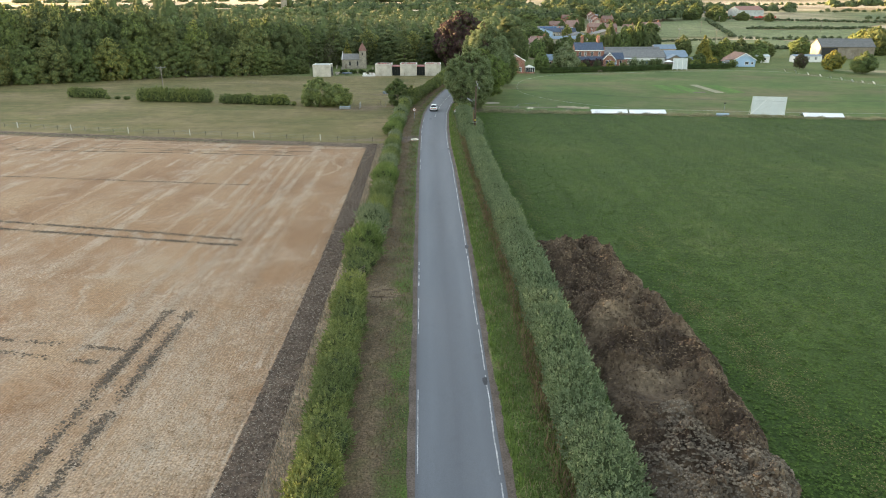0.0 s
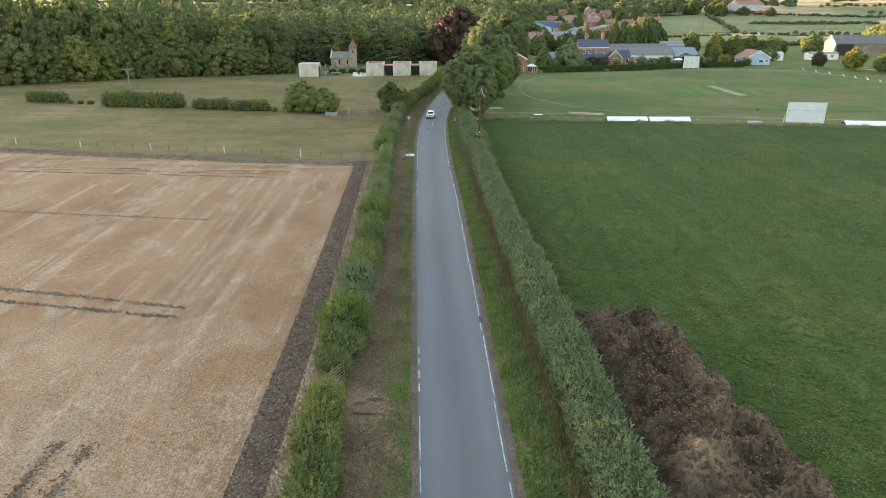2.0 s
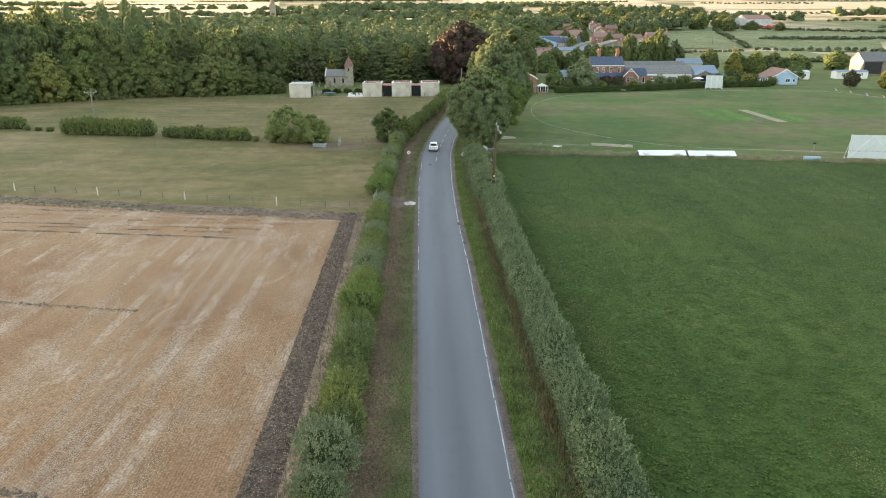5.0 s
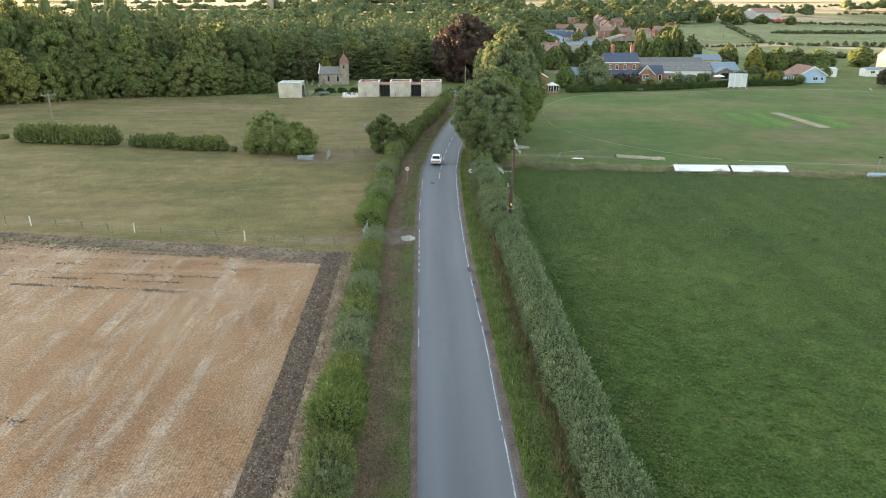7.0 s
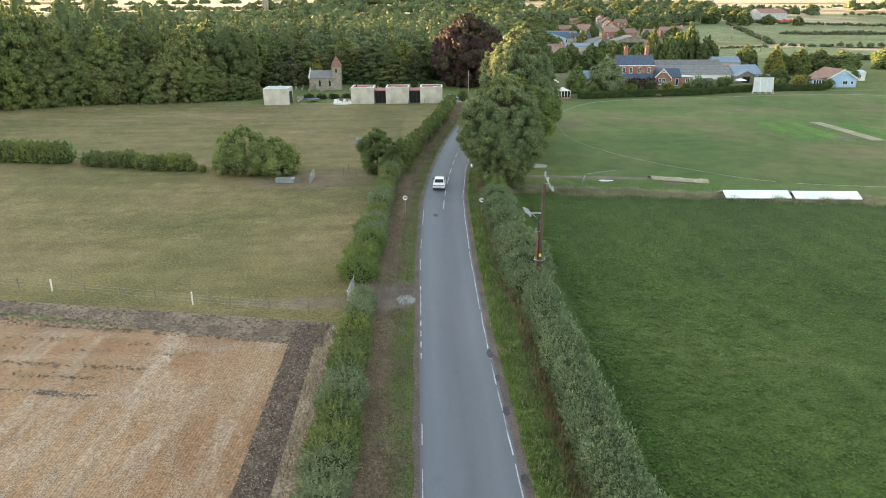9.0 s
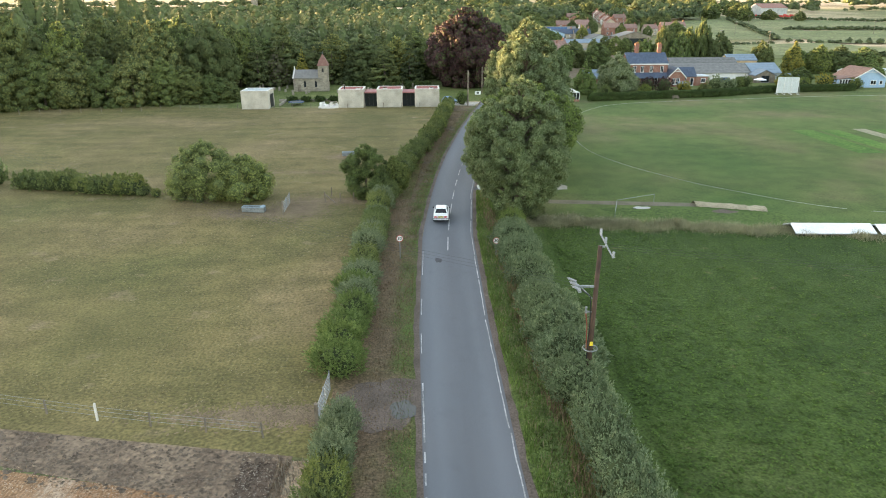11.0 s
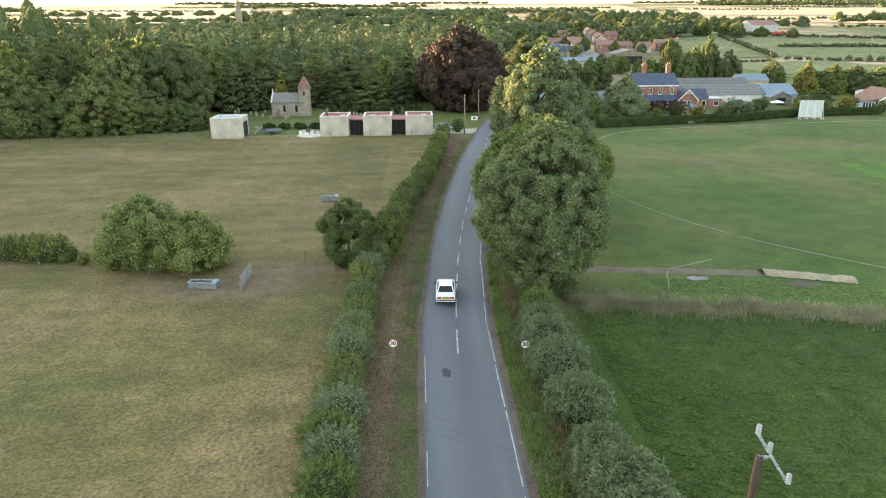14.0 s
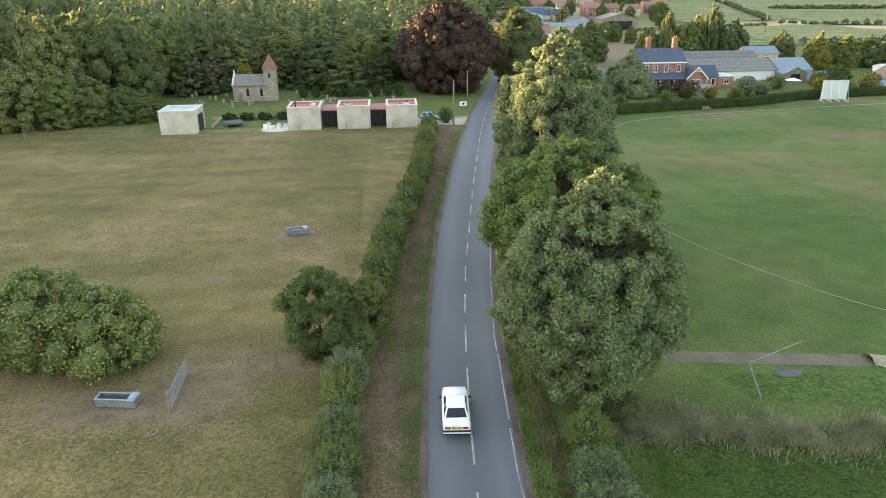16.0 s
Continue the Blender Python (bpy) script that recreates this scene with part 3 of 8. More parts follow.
def leaves(rng, P, N, size, slim=0.55, spread=0.8, up=0.3, droop=0.0):
    """Kite-shaped leaves at P that face about N."""
    n = len(P)
    nrm = unit(unit(N) + spread * rng.normal(size=(n, 3)) * 0.6 + np.array([0, 0, up]))
    ax = np.cross(nrm, rng.normal(size=(n, 3)))
    ax = unit(ax + np.array([0, 0, -droop]))
    sd = unit(np.cross(ax, nrm))
    s = (size * rng.uniform(0.6, 1.3, n))[:, None]
    bend = nrm * s * 0.12
    return np.stack([P - ax * s * 0.5, P + sd * s * slim * 0.5 - bend, P + ax * s * 0.5, P - sd * s * slim * 0.5 - bend], 1)


def blades(rng, P, height, width, lean=0.5):
    """Upright grass blades rooted at P."""
    n = len(P)
    h = (height * rng.uniform(0.5, 1.3, n))[:, None]
    a = rng.uniform(0, 2 * math.pi, n)
    side = np.stack([np.cos(a), np.sin(a), np.zeros(n)], 1) * (width * rng.uniform(0.6, 1.4, n))[:, None]
    b = rng.uniform(0, 2 * math.pi, n)
    tip = np.stack([np.cos(b), np.sin(b), np.zeros(n)], 1) * h * lean * rng.uniform(0.2, 1, n)[:, None]
    tip[:, 2] = h[:, 0]
    return np.stack([P - side * 0.5, P + side * 0.5, P + tip * 0.6 + side * 0.45, P + tip], 1)


def on_land(x, y, dz=0.0):
    return np.stack([x, y, np.interp(y, [p[0] for p in LAND], [p[1] for p in LAND]) + dz], 1)


def patch(name, edge_a, edge_b, dz, material, label, category="field", n=40, m=8, kind="structure", uv=False):
    """Ground cover lofted between two lines of points on the land, dz above it."""
    def along(edge, ts):
        e = np.array(edge, float)
        d = np.r_[0, np.cumsum(np.hypot(*np.diff(e, axis=0).T))]
        d /= d[-1]
        return np.stack([np.interp(ts, d, e[:, 0]), np.interp(ts, d, e[:, 1])], 1)
    ts = np.linspace(0, 1, n + 1)
    A, B = along(edge_a, ts), along(edge_b, ts)
    vs, fs = [], []
    for i in range(n + 1):
        for j in range(m + 1):
            p = A[i] + (B[i] - A[i]) * j / m
            vs.append((p[0], p[1], land(p[1]) + dz))
    for i in range(n):
        for j in range(m):
            q = i * (m + 1) + j
            fs.append((q, q + 1, q + m + 2, q + m + 1))
    me = bpy.data.meshes.new(name)
    me.from_pydata(vs, [], fs)
    if me.polygons[0].normal.z < 0:
        me.flip_normals()
    if uv:
        lay = me.uv_layers.new()
        for lp in me.loops:
            i, j = divmod(lp.vertex_index, m + 1)
            lay.data[lp.index].uv = (j / m, i / n)
    return solo(name, me, material, label, category, kind=kind)


def lines(table, ys):
    return [(lerp(y, table), y) for y in ys]

# ---------------------------------------------------------------- the plan: x of lines that run up the road, by y
ROAD_L = [(-80, 2.3), (0, -0.6), (26, -1.4), (46.5, -2.0), (69.5, -2.65), (97, -3.4), (115, -3.8), (132, -4.15), (153.5, -4.0), (168.5, -2.95), (179, -2.0), (193.5, -0.35), (217, 3.1), (235, 6.2), (258, 10.5), (274, 13.9), (310, 22), (350, 32), (400, 50), (480, 86), (560, 116), (700, 150), (900, 192)]
ROAD_R = [(-80, 5.6), (0, 3.9), (26, 3.05), (46.5, 2.7), (69.5, 2.3), (97, 1.7), (115, 1.1), (132, 0.92), (153.5, 1.1), (168.5, 2.1), (179, 3.3), (193.5, 5.3), (217, 8.7), (235, 12.0), (258, 16.2), (274, 19.6), (310, 27.5), (350, 37.5), (400, 55.5), (480, 91.5), (560, 121.5), (700, 155.5), (900, 197.5)]
HEDGE_L = [(0, -4.2), (27, -5.2), (43, -6.0), (51, -6.4), (79, -6.5), (94, -6.9), (112, -7.3), (127, -7.9), (158, -7.8), (167, -7.0), (179, -5.9), (212, -0.7), (249, 3.0)]
HEDGE_R = [(0, 6.1), (27, 6.0), (56, 5.8), (76, 5.1), (98, 4.4), (111, 4.15), (124, 3.8), (141, 3.5), (160, 3.4)]
LINES_Y = [-80, -40, 0, 12] + list(range(20, 265, 4)) + [265, 274, 290, 310, 330, 350, 375, 400, 440, 480, 500, 530, 560, 600, 700, 820, 900]

# ground: one sheet to the horizon
gx = [-3500, -1500, -700, -300, -120, 0, 120, 300, 700, 1500, 3500]
gy = [-400, 0, 265, 500, 820, 1500, 3000, 4600]
gme = bpy.data.meshes.new("ground")
gme.from_pydata([(x, y, land(y)) for y in gy for x in gx], [], [(j * 11 + i, j * 11 + i + 1, j * 11 + i + 12, j * 11 + i + 11) for j in range(7) for i in range(10)])
solo("ground", gme, M_GROUND, "gently rolling farmland of grass and pale stubble", "ground", kind="structure")


def ribbon(name, left, right, ys, dz, material, label, category, m=4, uv=False):
    """A strip along the road between two tables of x by y."""
    ys = sorted(set(ys))
    vs = [(lerp(y, left) + (lerp(y, right) - lerp(y, left)) * j / m, y, land(y) + dz) for y in ys for j in range(m + 1)]
    fs = [(i * (m + 1) + j, i * (m + 1) + j + 1, (i + 1) * (m + 1) + j + 1, (i + 1) * (m + 1) + j) for i in range(len(ys) - 1) for j in range(m)]
    me = bpy.data.meshes.new(name)
    me.from_pydata(vs, [], fs)
    if uv:
        lay = me.uv_layers.new()
        for lp in me.loops:
            i, j = divmod(lp.vertex_index, m + 1)
            lay.data[lp.index].uv = (j / m, ys[i])
    return solo(name, me, material, label, category, kind="structure")


def shifted(table, d):
    return [(y, x + d) for y, x in table]


def wobble(table, amp, scale, seed, y0, y1, step=0.6):
    return [(y, lerp(y, table) + amp * noise.noise((y * scale, seed, 0.3))) for y in np.arange(y0, y1, step)]


road = ribbon("road", ROAD_L, ROAD_R, LINES_Y, 0.05, M_ROAD, "narrow grey asphalt country road with worn wheel paths", "road", 10, True)
near_ys = list(np.arange(-20, 274, 0.6))
ribbon("roadside_soil", wobble(shifted(ROAD_L, -0.4), 0.16, 0.5, 3, -20, 275), shifted(ROAD_L, 0.02), near_ys, 0.04, M_SOIL, "strip of bare brown soil along the asphalt edge", "soil", 2)
ribbon("roadside_soil", shifted(ROAD_R, -0.02), wobble(shifted(ROAD_R, 0.45), 0.22, 0.5, 9, -20, 275), near_ys, 0.04, M_SOIL, "strip of bare brown soil along the asphalt edge", "soil", 2)
ribbon("verge_dry", shifted(HEDGE_L, -1.5), shifted(ROAD_L, -0.3), [-20] + list(np.arange(0, 250, 3)), 0.015, M_VERGE_L, "mown verge of dry brown and green grass between hedge and road", "verge", 6, True)
ribbon("verge_lush", wobble(shifted(ROAD_R, 0.4), 0.25, 0.4, 7, -20, 262), [(0, 8.0), (60, 7.8), (111, 6.5), (150, 6), (175, 9), (262, 24)], list(np.arange(-20, 262, 0.6)), 0.02, M_VERGE_R, "lush green verge of grass and weeds beside the road", "verge", 5)

# fields
STUB_R = [(-13.0, 114.2), (-11.6, 64), (-11.25, 42), (-11.2, 27), (-11.0, -60)]
patch("stubble_field", [(-190, 152), (-190, 100), (-190, 60), (-190, 20), (-190, -60)], STUB_R, 0.01, M_STUBBLE, "harvested cereal field of orange and pale straw stubble", n=60, m=40)
patch("headland", [(-190, 155), (-87, 133), (-40, 122.6), (-10.5, 117.4)], [(-190, 153.0), (-87, 131.0), (-36, 120.0), (-22, 116.2), (-10.5, 113.4)], 0.02, M_HEAD, "narrow strip of brown soil and straw at the field edge", n=60, m=4)
patch("ploughed_strip", [(-13.0, 116), (-11.6, 64), (-11.25, 42), (-11.2, 27), (-11.0, -20)], [(-11.2, 117), (-9.6, 64), (-9.3, 42), (-9.0, 27), (-8.9, -20)], 0.035, M_PLOUGH, "strip of dark ploughed soil beside the hedge", n=90, m=6)
patch("straw_margin", [(-11.2, 117), (-9.6, 64), (-9.3, 42), (-9.0, 27), (-8.9, -20)], [(-9.0, 117), (-7.9, 64), (-7.6, 42), (-7.2, 27), (-7.0, -20)], 0.02, M_MARGIN, "margin of dry straw and grass under the hedge", "margin", n=60, m=3)
patch("paddock_near", [(-210, 205), (-130, 190), (-60, 177), (-19, 167), (-6.5, 167)], [(-210, 159), (-130, 142), (-60, 127), (-24, 119.2), (-9.5, 117.2)], 0.012, M_PADDOCK, "grazed paddock of short olive grass with dry patches", n=50, m=20)
patch("paddock_far", [(-210, 300), (-130, 262), (-48, 247.5), (0, 247.5)], [(-210, 204.7), (-130, 189.7), (-60, 176.7), (-19, 166.7), (-5.5, 166.7)], 0.016, M_PADDOCK, "grazed paddock of short olive grass with dry patches", n=50, m=24)
patch("crop_field", [(6.0, 158.3), (40, 152.5), (92, 142.5), (200, 122), (320, 100)], [(8.5, -60), (40, -60), (92, -60), (200, -60), (320, -60)], 0.012, M_CROP, "field of low dark green leafy crop", n=60, m=40)
patch("cricket_field", [(17, 262), (60, 264), (104, 272), (140, 268), (172, 240)], [(6, 158.0), (40, 152.2), (92, 142.2), (140, 132.7), (190, 123.2)], 0.016, M_PITCH_GRASS, "wide mown cricket outfield of faded green grass", n=50, m=30)
patch("village_green", [(172, 250), (240, 300), (320, 320)], [(190, 124), (260, 112), (330, 100)], 0.013, M_PADDOCK, "rough grass beyond the cricket ground", n=20, m=8)
for x, w, mat, lab in ((66.2, 4.2, M_SQUARE, "watered bright green grass strip"), (71.3, 3.6, M_SQUARE, "watered bright green grass strip"), (82, 5, M_SQUARE, "watered bright green grass strip")):
    patch("cricket_square", [(x - w / 2, 212), (x - w / 2, 191)], [(x + w / 2, 212), (x + w / 2, 191)], 0.03, mat, lab, "grass", n=4, m=2)
patch("cricket_wicket", [(76.2, 212.8), (76.2, 191)], [(78.7, 212.8), (78.7, 191)], 0.034, M_WICKET, "worn pale cricket wicket strip", "wicket", n=6, m=2)
patch("bare_patch", [(70, 193.5), (70.5, 191)], [(74, 194), (73.6, 191.2)], 0.034, M_SOIL, "worn brown patch at the end of a wicket", "soil", n=4, m=2)
patch("net_mat", [(10.5, 165.8), (20, 164.6), (28, 163.6)], [(10.5, 164.2), (20, 163.0), (28, 162.0)], 0.035, M_MAT, "worn grey-brown practice strip", "path", n=12, m=2)
patch("bright_lawn", [(16, 162.2), (24, 161.4), (36, 159.6)], [(17, 159), (24, 157.6), (36, 155.5)], 0.03, M_LAWN2, "bright green grass beside the practice strip", "grass", n=10, m=3)
patch("graveyard_lawn", [(-58, 293), (-20, 294), (6, 294)], [(-50, 248), (-20, 251), (2, 252)], 0.02, M_LAWN, "short green graveyard grass", "lawn", n=16, m=10)
patch("garden_lawn", [(36, 300), (70, 300), (112, 300)], [(30, 259), (62, 262), (105, 272)], 0.016, M_LAWN, "garden lawn behind a clipped hedge", "lawn", n=16, m=8)
patch("village_grass", [(-62, 420), (60, 425), (240, 430)], [(-58, 254), (20, 258), (240, 262)], 0.006, M_LAWN, "rough grass round the village gardens", "grass", n=24, m=24)
patch("driveway", [(-1, 256.5), (9.8, 255.5)], [(-1.5, 250.4), (7.7, 249.0)], 0.03, M_GRAVEL, "pale gravel driveway beside the house", "driveway", n=6, m=3)
patch("yard", [(34, 420), (60, 430), (100, 420)], [(44, 300), (70, 296), (110, 296)], 0.018, M_EARTH, "dusty farmyard behind the house", "yard", n=20, m=10)

# far fields on the rising land
FAR = [
    ("far_pasture", M_FAR_GREEN, [(125, 455), (205, 485)], [(118, 388), (160, 388)], "green pasture behind the village"),
    ("far_pasture", M_FAR_GREEN, [(255, 810), (300, 770)], [(155, 520), (260, 530)], "grass field rising behind the village"),
    ("far_pasture", M_FAR_GREEN, [(293, 742), (420, 668)], [(262, 606), (345, 598)], "pale green hillside field"),
    ("far_pasture", M_FAR_GREEN, [(252, 592), (350, 592)], [(230, 505), (285, 480)], "green field behind a dark hedge"),
    ("far_pasture", M_FAR_GREEN, [(160, 480), (235, 500)], [(150, 400), (230, 390)], "green pasture behind the village"),
    ("far_stubble", M_FAR_PALE, [(520, 1500), (1000, 1400)], [(490, 1180), (640, 960)], "pale stubble field on the hill"),
    ("far_stubble", M_FAR_PALE, [(760, 2150), (1500, 2000)], [(560, 1560), (1050, 1450)], "pale stubble field on the hill"),
    ("far_stubble", M_FAR_PALE, [(-1000, 2300), (-480, 2250)], [(-640, 1420), (-290, 1330)], "pale stubble field on the hill"),
    ("far_stubble", M_FAR_PALE, [(-620, 1330), (-330, 1290)], [(-470, 1130), (-290, 1150)], "pale stubble field on the hill"),
    ("far_stubble", M_FAR_PALE, [(-60, 1150), (20, 1120)], [(-40, 940), (30, 930)], "pale stubble field on the hill"),
    ("far_stubble", M_FAR_PALE, [(100, 2600), (700, 2500)], [(60, 1800), (560, 1700)], "pale stubble field on the hill"),
]
for i, (nm, mt, a, b, lab) in enumerate(FAR):
    patch(nm, a, b, 0.3 + 0.06 * i, mt, lab, n=12, m=40)

# ---------------------------------------------------------------- road paint, tar and puddles


def dash(y0, y1, x_of, w, name, label, dz=0.056, mat=M_LINE):
    ys = np.linspace(y0, y1, max(2, int((y1 - y0) / 0.5) + 2))
    vs, fs = [], []
    for y in ys:
        x = x_of(y)
        k = w / 2 * (1 + 0.25 * noise.noise((y * 1.7, x, 1)))
        vs += [(x - k, y, land(y) + dz), (x + k, y, land(y) + dz)]
    for i in range(len(ys) - 1):
        fs.append((2 * i, 2 * i + 1, 2 * i + 3, 2 * i + 2))
    me = bpy.data.meshes.new(name)
    me.from_pydata(vs, [], fs)
    return part(name, me, mat, road, label)


def centre(y):
    return lerp(y, [(148, -1.6), (152, -1.45), (158.4, -1.1), (166, -0.5), (172.6, 0.12), (182.9, 1.3), (188.7, 2.2), (206, 4.7), (220, 6.9), (239.3, 10.0), (257.5, 13.3), (274, 16.6)])


for k in range(21):
    y0 = 148.2 + k * 6.1
    dash(y0, y0 + (4.0 if k < 4 else 3.4), centre, 0.11, "centre_dash", "white dashed centre line")
y = 14.0
rng = np.random.default_rng(5)
while y < 200:                                             # right edge line, broken where it has worn off
    ln = rng.uniform(2, 9)
    off = rng.uniform(0.15, 0.22)
    dash(y, y + ln, lambda q: lerp(q, ROAD_R) - off + 0.04 * noise.noise((q * 0.5, 2, 2)), 0.075, "edge_line", "worn white edge line")
    y += ln + rng.uniform(0.1, 0.9) * (rng.uniform() < 0.8)
for a, b in ((28, 36), (43.5, 45.5), (46, 50), (97, 100), (102, 104), (119, 124), (128, 131), (134, 137), (142, 148)):
    dash(a, b, lambda q: lerp(q, ROAD_L) + 0.12 + 0.03 * noise.noise((q, 7, 1)), 0.055, "edge_line", "faint worn white edge line")
for y0 in (52.6, 54.2, 55.8, 57.4, 111.5, 113.2, 114.9, 116.6, 118.3, 120, 121.7, 123.4):
    dash(y0, y0 + 0.9, lambda q: lerp(q, ROAD_L) + 0.12, 0.09, "edge_dash", "short white edge dash")


def blob(name, x, y, rx, ry, dz, mat, label, category, seed=0, n=22, under=None):
    vs = [(x, y, land(y) + dz)]
    for i in range(n):
        a = 2 * math.pi * i / n
        k = 1 + 0.45 * noise.noise((2 * math.cos(a) + seed, 2 * math.sin(a), seed * 1.7))
        px, py = x + rx * k * math.cos(a), y + ry * k * math.sin(a)
        vs.append((px, py, land(py) + dz))
    me = bpy.data.meshes.new(name)
    me.from_pydata(vs, [], [(0, 1 + i, 1 + (i + 1) % n) for i in range(n)])
    if under:
        return part(name, me, mat, under, label)
    return solo(name, me, mat, label, category, kind="structure")


blob("tar_stain", -2.55, 145.6, 0.32, 0.6, 0.055, M_TAR, "dark oily stain on the asphalt", "stain", 1, under=road)
for i, (x, y, a, b) in enumerate(((1.45, 105.2, 0.22, 0.5), (1.3, 109.0, 0.16, 0.4), (1.05, 112.2, 0.2, 0.6), (1.75, 99.0, 0.2, 0.5), (2.35, 62.5, 0.18, 0.6), (2.2, 76, 0.15, 0.5), (2.9, 171.5, 0.5, 1.2), (2.6, 37, 0.16, 0.5))):
    blob("tar_patch", x, y, a, b, 0.058, M_TAR, "dark patch in the road edge", "patch", i + 3, under=road)
blob("puddle", -4.95, 121.5, 0.75, 0.95, 0.06, M_WATER, "shallow puddle of still water in the gateway", "puddle", 2)
blob("puddle", 21.0, 161.8, 1.1, 0.5, 0.06, M_WATER, "shallow puddle on the grass beside the practice strip", "puddle", 3)
blob("bare_patch", 29.8, 160.0, 1.3, 0.7, 0.05, M_SOIL, "small muddy patch beside the practice net", "soil", 5)
blob("puddle", 3.3, 172.0, 0.4, 1.4, 0.062, M_WATER, "thin puddle along the road edge", "puddle", 6)
blob("gateway_mud", -6.2, 122.3, 2.6, 2.7, 0.045, M_SOIL, "muddy gateway beside the road", "mud", 4)


for i, (x, y) in enumerate(((-5.6, 51.4), (-4.7, 51.8), (-5.4, 50.3), (-4.5, 50.2))):
    blob("soil_rut", x, y, 0.5, 0.16, 0.05, M_MUCK, "dark wet rut", "rut", i + 20)


def trodden(x, y, rx, ry, n, label, seed):
    """Bare soil and flattened dry grass, dense in the middle and thinning outwards."""
    r = np.random.default_rng(seed)
    P = on_land(x + r.normal(0, rx, n), y + r.normal(0, ry, n), 0.03)
    V = leaves(r, P, np.tile([0, 0, 1.0], (n, 1)), 0.26, 0.6, 0.15, 0.8)
    solo("trodden_soil", quads_mesh("trodden_soil", V), M_TRODDEN, label, "soil", kind="stuff")


trodden(-5.6, 50.8, 0.75, 0.9, 1800, "worn dry gateway beside the road", 28)
trodden(-11.5, 121.1, 3.0, 0.55, 2600, "worn wheel ruts through the field gateway", 29)
trodden(-18.4, 163.5, 2.0, 2.6, 5200, "trodden bare soil by the field gate", 30)
trodden(-23.2, 161.6, 2.3, 1.0, 4200, "trodden bare soil round the trough", 31)
trodden(-15.6, 192.0, 1.7, 0.9, 2400, "trodden bare soil round the far trough", 32)
trodden(-13.0, 166.2, 3.0, 0.9, 2600, "dry trodden strip along the old fence", 33)
trodden(-9.2, 152, 0.5, 9.0, 4200, "dry bare strip along the hedge foot", 34)
trodden(-7.4, 178, 0.6, 6.0, 2200, "dry bare strip along the hedge foot", 35)
trodden(-24.0, 181.5, 6.0, 0.7, 1400, "dry bare line across the paddock", 36)
blob("bare_ground", 12.5, 172, 2.4, 1.7, 0.035, M_GRAVEL, "worn bare earth at the field corner", "soil", 15)

# boundary line of the cricket ground: a pale rope
rope = Build()
bp0 = [(44, 160.5), (34, 169.8), (29.5, 176.1), (25.5, 184), (23.0, 192), (22.3, 200), (23.0, 212), (25.5, 225), (30.8, 237), (40.3, 248.6), (55.9, 253.9), (75, 257.5), (95, 261), (112, 262), (125, 255), (130, 240), (132, 215), (135, 195), (134, 175), (128, 158), (110, 149.5), (80, 152.5), (60, 156.5), (44, 160.5)]
bp = []
for q0, q1, q2, q3 in zip([bp0[-2]] + bp0, bp0, bp0[1:], bp0[2:] + [bp0[1]]):
    for u in np.linspace(0, 1, 6, False):
        bp.append(tuple(0.5 * (2 * b + (c - a) * u + (2 * a - 5 * b + 4 * c - d) * u * u + (3 * b - a - 3 * c + d) * u ** 3) for a, b, c, d in zip(q0, q1, q2, q3)))
rope.path([(x, y, land(y) + 0.04) for x, y in bp], [0.022] * len(bp), 5)
solo("boundary_rope", rope, M_ROPE, "thin white boundary rope on the grass", "rope", smooth=True)

# ---------------------------------------------------------------- muck heap and soil clods
HEAP_L = [(10, 9.0), (25, 9.6), (35, 9.9), (44, 9.5), (55, 9.3), (65, 8.8)]
HEAP_R = [(10, 16.0), (25, 16.6), (35, 17.8), (43, 18.0), (50, 16.6), (55, 16.4), (63.5, 15.6), (65, 13.0)]
vs, fs = [], []
ny, nx = 330, 64
for i in range(ny + 1):
    y = 8 + 55.4 * i / ny
    l, r = lerp(y, HEAP_L) + 0.5 * noise.noise((y * 0.4, 1, 0)), lerp(y, HEAP_R) + 0.8 * noise.noise((y * 0.35, 5, 0))
    for j in range(nx + 1):
        u = j / nx
        x = l + (r - l) * u
        rim = min(1, 6 * u, 6 * (1 - u), (63.4 - y) / 2.2, (y - 8) / 1.5)
        q = Vector((x, y, 0))
        h = 0.75 + 0.7 * noise.noise(q * 0.3) + 0.75 * noise.noise(q * 0.8 + Vector((7, 0, 0))) + 0.45 * abs(noise.noise(q * 1.5)) + 0.34 * abs(noise.noise(q * 3.1)) + 0.24 * noise.noise(q * 6.3)
        ridge = math.exp(-((u - 0.35) / 0.16) ** 2) * 0.5 + math.exp(-((u - 0.78) / 0.14) ** 2) * 0.4
        dip = 1 - 0.85 * math.exp(-((x - 12.6) / 2.2) ** 2 - ((y - 34.6) / 1.8) ** 2)
        vs.append((x + 0.12 * noise.noise(q * 2.2), y + 0.12 * noise.noise(q * 2.1 + Vector((0, 9, 0))), land(y) + 0.03 + max(0.0, (h + ridge) * rim ** 0.6 * dip)))
for i in range(ny):
    for j in range(nx):
        q = i * (nx + 1) + j
        fs.append((q, q + 1, q + nx + 2, q + nx + 1))
me = bpy.data.meshes.new("muck_heap")
me.from_pydata(vs, [], fs)
tagged(solo("muck_heap", me, M_MUCK, "long lumpy heap of dark brown manure on the field", "heap", kind="stuff"))


heap_top = np.array(vs)


